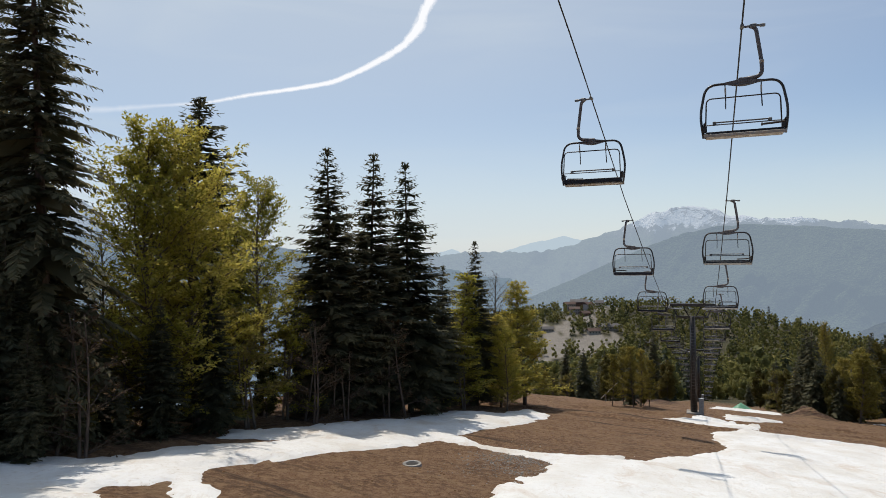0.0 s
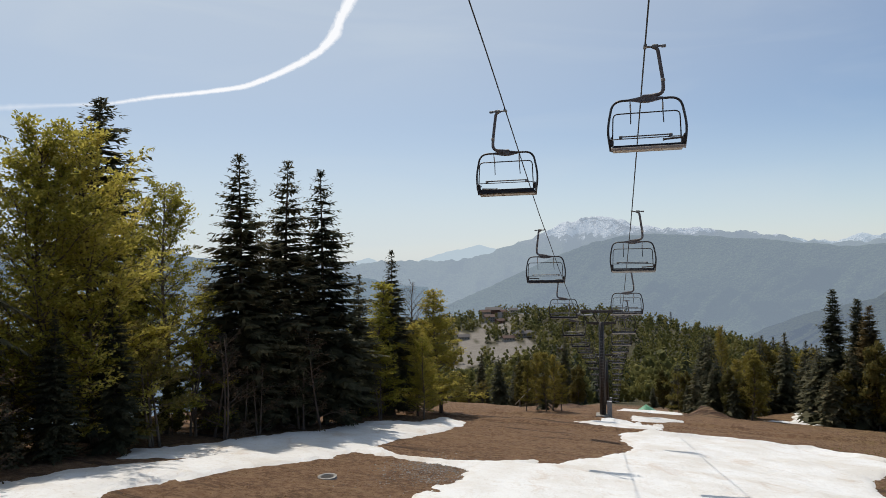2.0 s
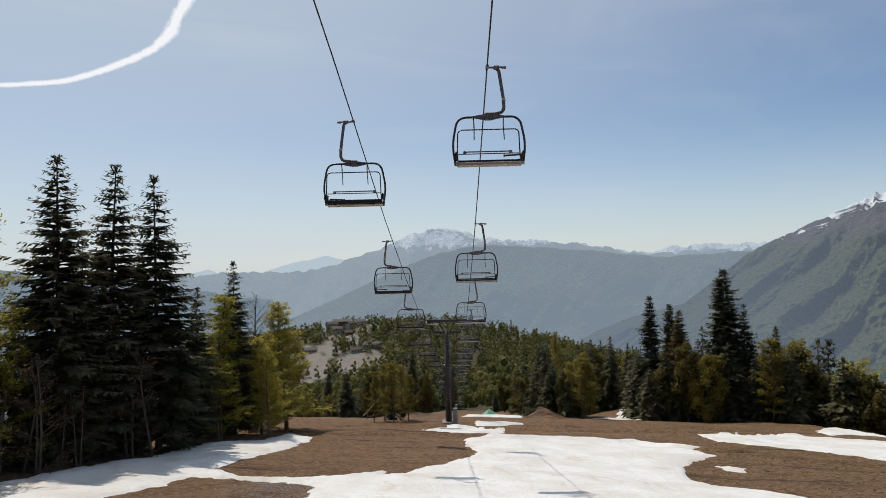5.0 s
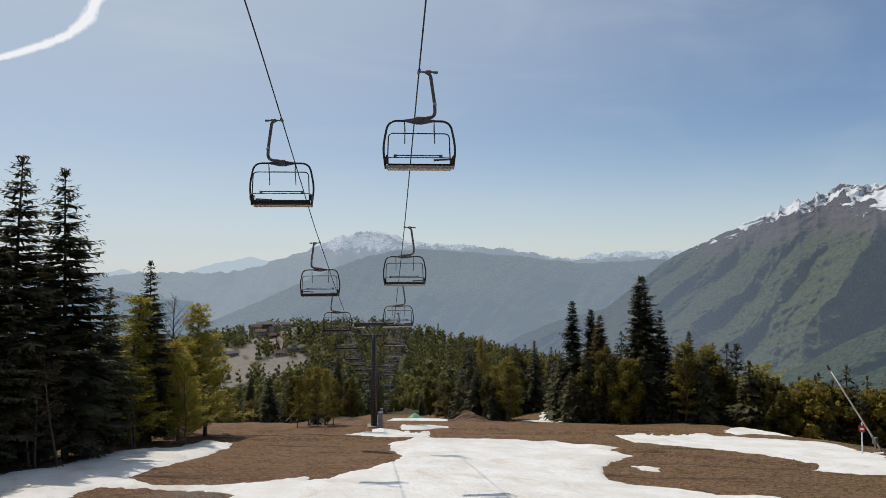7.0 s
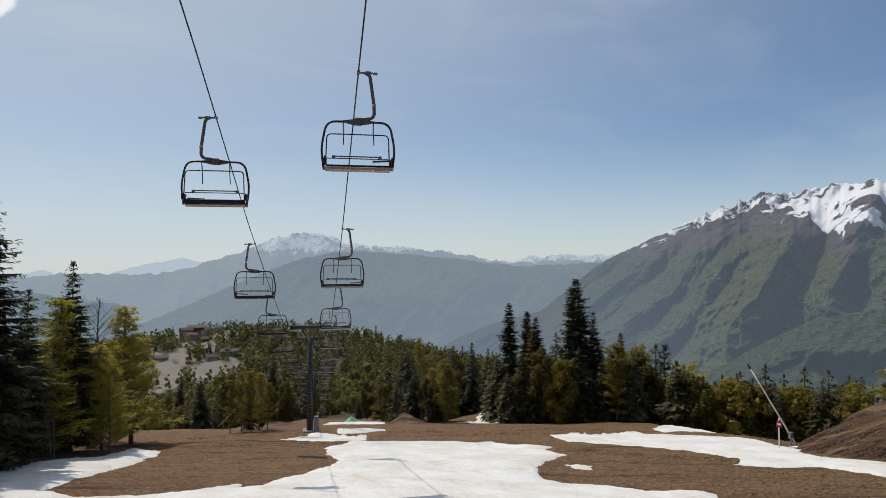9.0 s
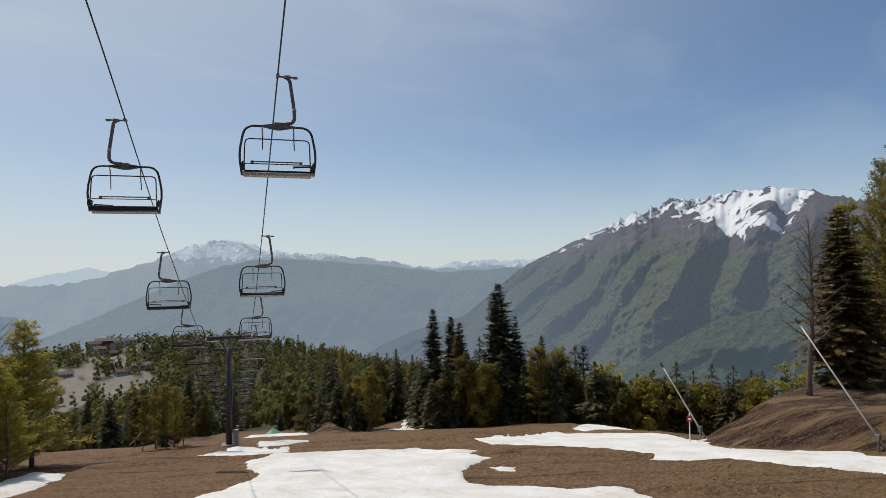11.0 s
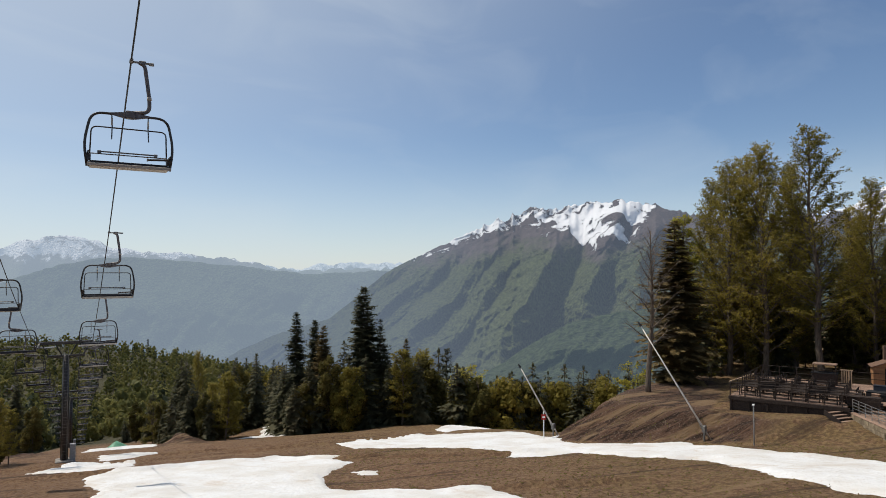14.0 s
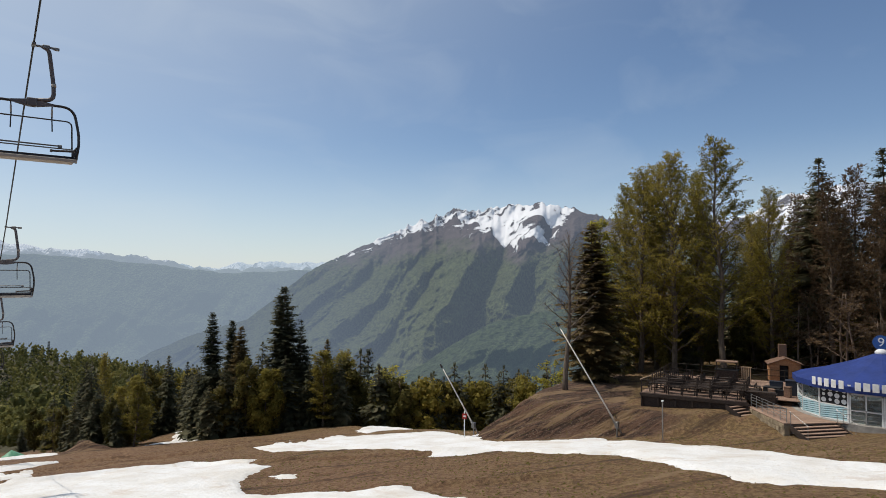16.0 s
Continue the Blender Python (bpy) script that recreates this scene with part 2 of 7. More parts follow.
def leafy(name, stops, through=0.35, rough=0.6, stand=0.0):
    """Leaves or needles: varied tree by tree and clump by clump, with light coming through."""
    k = Mat(name, rough)
    island = k.node("ShaderNodeNewGeometry").outputs["Random Per Island"]
    tree = k.node("ShaderNodeObjectInfo").outputs["Random"]
    v = k.math("ADD", k.math("MULTIPLY", island, 0.55), k.math("MULTIPLY", tree, 0.45))
    if stand:  # joined woods: neighbouring crowns differ
        crown = k.ramp(k.noise(stand, 2), (0.34, 0.0), (0.66, 1.0))
        v = k.math("ADD", k.math("MULTIPLY", island, 0.35), k.math("MULTIPLY", crown, 0.65))
    c = k.ramp(v, *stops)
    k.colour(c)
    k.b.inputs["Specular IOR Level"].default_value = 0.08
    t = k.node("ShaderNodeBsdfTranslucent", Color=c)
    n = k.node("ShaderNodeMixShader", Fac=through)
    k.links.new(k.b.outputs[0], n.inputs[1]), k.links.new(t.outputs[0], n.inputs[2])
    k.links.new(n.outputs[0], k.out.inputs["Surface"])
    return k.m


def bark(name, a, b):
    k = Mat(name, 0.9)
    v = k.stretch(k.local(), 9, 9, 1.6)
    f = k.noise(1.0, 6, v)
    k.colour(k.ramp(f, (0.3, a), (0.7, b)))
    return k.bump(f, 0.6, 0.05).m


def ground_material():
    k = Mat("turf", 0.95)
    big, mid, fine, grit = k.noise(0.06, 4), k.noise(0.55, 6), k.noise(3.2, 6, rough=0.62), k.noise(11.0, 5, rough=0.65)
    earth = k.mix(k.ramp(mid, (0.35, 0.0), (0.65, 1.0)), (0.105, 0.054, 0.028), (0.185, 0.103, 0.055))
    straw = k.mix(k.ramp(fine, (0.44, 0.0), (0.60, 1.0)), earth, (0.24, 0.146, 0.08))
    straw = k.mix(k.ramp(grit, (0.32, 0.8), (0.45, 0.0)), straw, (0.045, 0.024, 0.014))
    straw = k.mix(k.ramp(grit, (0.56, 0.0), (0.68, 0.6)), straw, (0.275, 0.175, 0.10))
    x, y, z = k.split(k.place())
    across = k.math("SUBTRACT", k.math("MULTIPLY", x, UY), k.math("MULTIPLY", y, UX))
    far = k.math("ADD", k.math("MULTIPLY", x, UX), k.math("MULTIPLY", y, UY))
    green_at = k.math("ADD", k.math("MULTIPLY", k.math("SUBTRACT", across, 13.0), 0.045), k.math("MULTIPLY", k.math("SUBTRACT", big, 0.5), 2.0))
    green_at = k.math("MULTIPLY", green_at, k.ramp(k.noise(1.1, 6), (0.38, 0.1), (0.60, 1.0)), clamp=True)
    grass = k.mix(k.ramp(fine, (0.4, 0.0), (0.62, 1.0)), (0.075, 0.057, 0.018), (0.20, 0.15, 0.047))
    c = k.mix(k.math("MULTIPLY", green_at, 0.42, clamp=True), straw, grass)
    lane = k.node("ShaderNodeCombineXYZ", X=k.math("ADD", k.math("MULTIPLY", far, 0.8), k.math("MULTIPLY", across, 0.16)), Y=k.math("MULTIPLY", across, 0.07)).outputs[0]
    rut = k.noise(0.6, 6, lane, rough=0.65, distort=0.5)
    c = k.mix(k.ramp(rut, (0.36, 0.75), (0.43, 0.0)), c, (0.040, 0.022, 0.013))
    c = k.mix(k.ramp(rut, (0.58, 0.0), (0.68, 0.55)), c, (0.27, 0.18, 0.10))
    dug = k.node("ShaderNodeAttribute")
    dug.attribute_name = "dug"
    steep = k.math("MULTIPLY", k.math("ADD", dug.outputs["Fac"], k.math("SUBTRACT", k.noise(0.5, 5), 0.5)), 1.6, clamp=True)
    steep = k.math("MULTIPLY", steep, k.math("MULTIPLY", dug.outputs["Fac"], 3.0, clamp=True))
    strata = k.node("ShaderNodeCombineXYZ", X=k.math("ADD", far, k.math("MULTIPLY", z, 1.1)), Y=k.math("MULTIPLY", z, 0.2), Z=k.math("MULTIPLY", across, 0.25)).outputs[0]
    streak = k.noise(2.1, 8, strata, rough=0.7, distort=0.8)
    raw = k.mix(k.ramp(streak, (0.42, 0.0), (0.56, 1.0)), (0.030, 0.017, 0.012), (0.125, 0.069, 0.044))
    raw = k.mix(k.ramp(k.noise(0.5, 7, strata, distort=1.0), (0.53, 0.0), (0.62, 0.8)), raw, (0.27, 0.175, 0.095))
    raw = k.mix(k.ramp(k.noise(7.0, 5), (0.56, 0.0), (0.66, 0.6)), raw, (0.22, 0.17, 0.13))
    c = k.mix(k.math("MULTIPLY", steep, 0.95), c, raw)
    # the ruts take a darker colour along their bottom
    furrow_tone = k.node("ShaderNodeAttribute")
    furrow_tone.attribute_name = "rut"
    c = k.mix(k.math("MULTIPLY", k.math("MULTIPLY", furrow_tone.outputs["Fac"], 1.5), k.ramp(k.noise(1.5, 5), (0.3, 0.7), (0.6, 1.0)), clamp=True), c, (0.020, 0.012, 0.008))
    woods = k.mix(k.noise(0.02, 5), (0.03, 0.034, 0.012), (0.085, 0.07, 0.04))
    c = k.mix(k.ramp(k.math("DIVIDE", far, 400.0), (0.30, 0.0), (0.55, 1.0)), c, woods)
    bare = k.node("ShaderNodeAttribute")
    bare.attribute_name = "bare"
    c = k.mix(bare.outputs["Fac"], c, k.mix(k.noise(0.12, 5), (0.13, 0.115, 0.10), (0.26, 0.235, 0.205)))
    k.colour(c)
    cuts = k.math("MULTIPLY", k.math("MULTIPLY", streak, steep), 2.5)
    return k.bump(k.math("ADD", k.math("ADD", k.noise(2.5, 6, rough=0.65), k.math("MULTIPLY", grit, 0.9)), cuts), 0.9, 0.2).m


def snow_material():
    k = Mat("old_snow", 0.6)
    big, fine, cups = k.noise(0.35, 6), k.noise(6.0, 5), k.noise(2.2, 5, rough=0.6)
    c = k.mix(k.ramp(big, (0.40, 0.0), (0.66, 1.0)), (0.755, 0.75, 0.74), (0.65, 0.62, 0.575))
    c = k.mix(k.ramp(cups, (0.52, 0.0), (0.70, 0.4)), c, (0.62, 0.57, 0.50))
    x, y, z = k.split(k.place())
    across = k.math("SUBTRACT", k.math("MULTIPLY", x, UY), k.math("MULTIPLY", y, UX))
    along = k.math("ADD", k.math("MULTIPLY", x, UX), k.math("MULTIPLY", y, UY))
    lane = k.node("ShaderNodeCombineXYZ", X=k.math("MULTIPLY", across, 2.4), Y=k.math("MULTIPLY", along, 0.10)).outputs[0]
    track = k.noise(1.0, 5, lane, rough=0.7)
    c = k.mix(k.ramp(track, (0.56, 0.0), (0.70, 0.28)), c, (0.62, 0.58, 0.52))
    silt = k.noise(0.5, 7, k.stretch(k.place(), 1.0, 0.45, 1.0), rough=0.7, distort=0.7)
    c = k.mix(k.ramp(silt, (0.55, 0.0), (0.68, 0.6)), c, (0.52, 0.42, 0.33))
    c = k.mix(k.ramp(fine, (0.60, 0.0), (0.70, 0.35)), c, (0.42, 0.34, 0.26))
    k.colour(c)
    return k.bump(k.math("ADD", k.math("ADD", cups, k.math("MULTIPLY", track, 0.2)), k.math("MULTIPLY", fine, 0.25)), 0.8, 0.16).m


TURF, SNOW = ground_material(), snow_material()
FIR_LEAF = leafy("fir_needles", ((0.0, (0.060, 0.064, 0.040)), (0.6, (0.115, 0.110, 0.062)), (1.0, (0.21, 0.175, 0.10))), 0.4)
BEECH_LEAF = leafy("spring_leaves", ((0.0, (0.19, 0.18, 0.034)), (0.4, (0.39, 0.35, 0.06)), (1.0, (0.64, 0.54, 0.14))), 0.62)
OLIVE_LEAF = leafy("dull_leaves", ((0.0, (0.065, 0.07, 0.017)), (0.5, (0.165, 0.145, 0.034)), (1.0, (0.28, 0.215, 0.065))), 0.42)
TERRACE_LEAF = leafy("terrace_leaves", ((0.0, (0.14, 0.122, 0.028)), (0.5, (0.29, 0.232, 0.048)), (1.0, (0.46, 0.355, 0.09))), 0.6)
BROWN_TWIG = leafy("dry_twigs", ((0.0, (0.075, 0.05, 0.03)), (1.0, (0.175, 0.115, 0.065))), 0.4)
FIR_BARK = bark("fir_bark", (0.06, 0.042, 0.032), (0.19, 0.135, 0.10))
# darker leaf colour, with the shade of the wood put into it
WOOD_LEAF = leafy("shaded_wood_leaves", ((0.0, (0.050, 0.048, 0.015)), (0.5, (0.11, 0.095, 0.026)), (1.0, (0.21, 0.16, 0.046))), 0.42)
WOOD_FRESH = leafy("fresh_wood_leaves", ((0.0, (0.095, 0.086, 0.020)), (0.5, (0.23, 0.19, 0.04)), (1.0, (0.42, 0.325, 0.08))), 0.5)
BROWN_FIR = leafy("brownish_needles", ((0.0, (0.085, 0.066, 0.030)), (0.5, (0.17, 0.125, 0.055)), (1.0, (0.30, 0.215, 0.10))), 0.4)
GOLD_LEAF = leafy("golden_leaves", ((0.0, (0.30, 0.27, 0.05)), (0.5, (0.45, 0.38, 0.075)), (1.0, (0.66, 0.54, 0.15))), 0.5)
GREY_BARK = bark("grey_bark", (0.065, 0.048, 0.036), (0.20, 0.155, 0.115))


# ---- ground ----
def outline_distance(a, p, outline):
    """Distance from an outline in the plan, positive inside."""
    pts = np.array(outline)
    best, inside = np.full(a.shape, 1e9), np.zeros(a.shape, bool)
    for (a0, p0), (a1, p1) in zip(pts, np.roll(pts, -1, 0)):
        da, dp = a1 - a0, p1 - p0
        t = np.clip(((a - a0) * da + (p - p0) * dp) / (da * da + dp * dp + 1e-9), 0, 1)
        best = np.minimum(best, np.hypot(a - a0 - t * da, p - p0 - t * dp))
        cross = ((p0 > p) != (p1 > p)) & (a < a0 + da * (p - p0) / (dp if abs(dp) > 1e-9 else 1e-9))
        inside ^= cross
    return np.where(inside, best, -best)


def bare_land(x, y):
    """Tracks, clearings and house plots on the hill: no trees there."""
    az, r = np.degrees(np.arctan2(x, y)), np.hypot(x, y)
    a, p = lift_axes(x, y)
    clear = (np.abs(p) < 8) & (a < 250)
    for plot in (((8.2, 545), (9.4, 520), (10.7, 560), (10.8, 640), (10.3, 735), (8.2, 755)), ((10.9, 550), (13.6, 545), (15.0, 620), (15.4, 700), (12.0, 680), (10.9, 660))):
        clear |= outline_distance(az, r / 60, [(q, d / 60) for q, d in plot]) + 1.8 * (vnoise(az * 2.0, r / 20, 9) - 0.56) > 0
    clear |= (np.abs(az - 10.8 - 0.3 * np.sin(r / 40)) < 0.3) & (r > 650)
    clear |= (az > 10.4) & (az < 13.2) & (r > 700) & (r < 865) & (vnoise(az * 2.6, r / 16, 19) > 0.52)
    clear |= (az > 10.3) & (az < 14.9) & (r > 780) & (vnoise(az * 2.3, r / 30, 9) > 0.64)
    clear |= (np.abs(az - 23.3) < 0.6) & (r < 330)
    return clear


def build_ground():
    az = np.radians(np.concatenate([np.linspace(-180, -50, 40)[:-1], np.linspace(-50, 105, 460), np.linspace(105, 180, 24)[1:]]))
    r = np.concatenate([np.linspace(0.0, 12, 10)[:-1], np.linspace(12, 86, 280)[:-1], np.linspace(86, 110, 50)[:-1], np.geomspace(110, 2600, 110)])
    rr, aa = np.meshgrid(r, az, indexing="ij")
    x, y = rr * np.sin(aa), rr * np.cos(aa)
    z = ground_z(x, y)
    verts = np.stack([x, y, z], -1).reshape(-1, 3)
    faces = grid_faces(len(r), len(az))[:, ::-1]
    me = quick_mesh("ground", verts, faces, TURF, flat=False)
    bare = me.attributes.new("bare", "FLOAT", "POINT")
    bare.data.foreach_set("value", (bare_land(x, y) & (rr > 300)).astype(np.float32).ravel())
    rise = bank_rise(x, y)
    a, p = lift_axes(x, y)
    dug = me.attributes.new("dug", "FLOAT", "POINT")
    shoulder = smooth(0.0, 0.12, rise) * (1 - smooth(72.3, 74.0, np.degrees(aa) + 2.0 * (fbm(x / 4, y / 4, 12) - 0.5))) * (a > 20) * (np.degrees(aa) > 50)
    raw = smooth(0.0, 0.12, rise) * (1 - smooth(0.92, 1.0, rise)) * smooth(29, 34, a) * (1 - smooth(75, 85, a))
    raw = np.maximum(raw, shoulder)
    for ma, mp, mr in ((93, 12.5, 3.6), (92, -7, 4.0)):
        raw = np.maximum(raw, np.exp(-((a - ma) ** 2 + (p - mp) ** 2) / mr**2))
    rut = me.attributes.new("rut", "FLOAT", "POINT")
    rut.data.foreach_set("value", rut_lines(a, p)[0].astype(np.float32).ravel())
    dug.data.foreach_set("value", raw.astype(np.float32).ravel())
    tagged(new("ground", me), "brown matted turf and bare earth on a sloping piste", "ground", kind="structure")


build_ground()

# plan outlines of the snow that is left: along the lift, across it
DRIFTS = {
    "strip": ((15, -24.5), (17.9, -23.4), (19, -21.9), (20.7, -22), (24.2, -21.1), (27.1, -19.4), (28.8, -19.2), (27.4, -20.0), (25.8, -22.5), (28.7, -24), (33, -22), (41.5, -19.8), (48.5, -19.1), (51.7, -16.4), (58.2, -15), (55.5, -12.2),
              (48, -12.4), (40, -13.7), (37, -13.9), (35, -11), (35.5, -7), (38, -3.5), (34, -5), (32, -7), (33.6, -10.4), (34.2, -14.2),
              (30, -14.8), (26, -16), (23, -16.6), (19.5, -17.4), (18.2, -16.6), (16, -13), (15, -14.3), (16.9, -17), (15.5, -18), (12, -15), (10, -20)),
    "piste": ((56.5, 0.3), (59, 4), (58.8, 8), (56.4, 12), (55.3, 15), (53, 20.5), (50, 18), (46, 18.2), (43.3, 15.6), (39, 13.2), (36.4, 12.9),
              (34.3, 14.5), (28.5, 18.5), (22, 19), (14, 4), (22, -8), (26, -7.4), (30.4, -7), (33.5, -7.5), (35.3, -6), (37, -3), (40.2, -1.1),
              (43, 0.7), (46, 1.5), (52, 0.3)),
    "mast_patch": ((62.8, -3.5), (66, -1.2), (68.8, 0.0), (65.6, 1.4), (65.7, 4.6), (62.5, 4.6), (58.8, 0.9), (61.8, -0.8)),
    "upper_patch": ((79, 2.0), (76.6, 3.4), (75.4, 7.7), (72.8, 5.7), (71.0, 1.8)),
    "far_patch": ((91.5, 0.7), (97, 1.4), (98.5, 6), (95, 9.2), (91, 9.2), (91.5, 5)),
    "bank_strip": ((64.7, 23.5), (64.9, 27.8), (64.6, 32.9), (62.5, 37), (57, 41.5), (50, 38.9), (44.4, 36.8), (38, 38.8), (36, 42.0),
                   (34.6, 41.2), (33, 40.8), (27.5, 40.6), (21.5, 40.0), (14, 38), (8, 36), (9, 30), (12.5, 31), (15, 29.6), (21, 30.6), (28, 34.5), (32.5, 32.2),
                   (38.3, 32.6), (40.8, 28.3), (43.2, 30.6), (45.2, 29.8), (53.3, 26.5), (58.3, 22.8)),
    "shade_strip": ((66.5, 37.5), (71, 38.5), (77.5, 43), (78, 46), (72, 46.5), (66, 43.5), (69, 41)),
    "scrap": ((42.6, 16.2), (41, 17.8), (39.6, 17.2), (40.2, 16.2)),
    "gully": ((92, 19), (99, 24.5), (108, 26), (118, 29), (121, 32), (113, 34), (101, 31), (92, 26)),
}


def build_drift(name, outline, step=0.18):
    pts = np.array(outline)
    lo, hi = pts.min(0) - 1.5, pts.max(0) + 1.5
    ga, gp = np.meshgrid(np.arange(lo[0], hi[0], step), np.arange(lo[1], hi[1], step), indexing="ij")
    dist = outline_distance(ga, gp, outline)
    dist = dist + 0.8 * (fbm(ga / 3.2, gp / 1.6, 31) - 0.5) + 1.0 * (fbm(ga / 0.9, gp / 0.5, 32, 5) - 0.5) - 0.16
    x, y = from_lift(ga, gp)
    rise = 0.15 * np.tanh(np.maximum(dist, 0) / 0.6) + 0.10 * (fbm(ga / 2.2, gp / 2.2, 34) - 0.5) * smooth(0, 1.5, dist)
    z = ground_z(x, y) + np.where(dist > 0, rise + 0.03, 0.03 + 0.35 * dist)
    keep = dist > -0.6
    cells = keep[:-1, :-1] & keep[1:, :-1] & keep[:-1, 1:] & keep[1:, 1:]
    faces = grid_faces(*ga.shape)[cells.ravel()][:, ::-1]
    used, flat_index = np.unique(faces, return_inverse=True)
    verts = np.stack([x, y, z], -1).reshape(-1, 3)[used]
    me = quick_mesh(name, verts, flat_index.reshape(faces.shape), SNOW, flat=False)
    tagged(new("snow_patch", me), "dirty white patch of melting old snow on turf", "snow", kind="structure")


for drift, outline in DRIFTS.items():
    build_drift(drift, outline)


# ---- mountains, far behind everything ----
def mountain(name, label, crest, near, far, foot_el, rough, seed, mat, steps=(420, 110), lean=0.0, spurs=5.0, relief=1.0, minor=0.13, ridges=(), snow=(), trees=()):
    """A range whose skyline follows crest (azimuth, elevation in degrees), with spurs running down towards the valley.

    ridges: spurs of its own, each from the azimuth and elevation of its head to those of its foot, with its height in metres and the
    reach of its sunny and its shady side in degrees. snow, trees: elevation of the snow line and of the tree line by azimuth."""
    caz, cel = zip(*crest)
    az = np.linspace(caz[0], caz[-1], steps[0])
    v = np.linspace(0, 1, steps[1])
    vv, aa = np.meshgrid(v, az, indexing="ij")
    el = np.interp(aa, caz, cel)
    jag = (1 - np.abs(2 * fbm(aa * 0.8, aa * 0 + seed, seed, 6) - 1) - 0.6) * rough * 2 * (0.25 + 0.75 * smooth(2.0, 5.5, el) if rough > 0.4 else 1.0)
    el = el + jag
    r = near + (far - near) * vv
    shape = vv**0.85
    e = foot_el + (el - foot_el) * shape
    warp = 0.55 * (fbm(aa / spurs * 1.3 + 7, vv * 1.6, seed + 3, 3) - 0.5)
    u = (aa + lean * (1 - vv)) / spurs + warp * (0.3 + 0.7 * (1 - vv))
    ridge = 1 - np.abs(2 * vnoise(u * 1.6, vv * 0.7 + 3, seed + 5) - 1)
    side = 1 - np.abs(2 * fbm(u * 4.5 + 0.8 * warp, vv * 3.2 + ridge, seed + 9, 4) - 1)
    body = np.sin(np.pi * np.clip(vv, 0, 1)) ** 0.6
    px, py = r * np.radians(aa), r
    grain = fbm(px / 160, py / 160, seed + 13, 5) - 0.5
    push = ((ridge - 0.5) * 0.34 + (side - 0.6) * minor) * (far - near) * body * relief + grain * 120 * relief
    if ridges:
        push = grain * 60 * (1.2 - vv) + (side - 0.6) * minor * (far - near) * body
        wave = 1.5 * (fbm(aa / 4, e / 2.2, seed + 21, 4) - 0.5)
        best = np.zeros_like(aa)
        for k, (a0, e0, a1, e1, high, sunny, shady) in enumerate(ridges):
            t = (e - e1) / (e0 - e1)
            line = a1 + (a0 - a1) * t + 0.8 * np.sin(2.6 * np.pi * t + 1.7 * k) * (1 - np.clip(t, 0, 1)) + wave
            off = aa - line
            flank = np.where(off < 0, -off / sunny, off / shady)
            best = np.maximum(best, 0.9 * high * (1 - flank) * (1 - smooth(0.82, 1.08, t)) * smooth(-0.5, 0.1, t))
            # short gullies that run down from the spur on both sides
            rib = 1 - np.abs(2 * fbm(e * 1.3 + np.abs(off) * 0.9 + k, off * 0.3, seed + k, 3) - 1)
            push = push + 62 * (rib - 0.5) * np.clip(1 - flank, 0, 1) * np.clip(flank * 5, 0, 1)
        push = push + best
    r = r - push
    z = r * np.tan(np.radians(e))
    x, y = r * np.sin(np.radians(aa)), r * np.cos(np.radians(aa))
    back = 6
    xs, ys, zs = [x], [y], [z]
    for k in range(1, back):
        rb = r[-1] * (1 + 0.02 * k)
        xs.append((rb * np.sin(np.radians(az)))[None]), ys.append((rb * np.cos(np.radians(az)))[None]), zs.append((z[-1] - 0.02 * k * r[-1] * 0.7)[None])
    x, y, z = np.concatenate(xs), np.concatenate(ys), np.concatenate(zs)
    me = quick_mesh(name, np.stack([x, y, z], -1).reshape(-1, 3), grid_faces(x.shape[0], x.shape[1])[:, ::-1], mat, flat=False)
    if snow:
        crag = 1 - np.abs(2 * fbm((aa + 0.9 * e) / 1.3, (e - 0.4 * aa) / 2.2, seed + 31, 5) - 1)
        for key, rows, value in (("snow", snow, 1.3 * (crag - 0.80)), ("rock", trees, 2.2 * (fbm(aa / 1.6, e / 1.2, seed + 33, 4) - 0.5))):
            over = e - np.interp(aa, *zip(*rows)) - value
            field = me.attributes.new(key, "FLOAT", "POINT")
            field.data.foreach_set("value", np.concatenate([over, np.repeat(over[-1:], back - 1, 0)]).astype(np.float32).ravel())
    tagged(new("backdrop", me), label, "mountain", kind="structure")


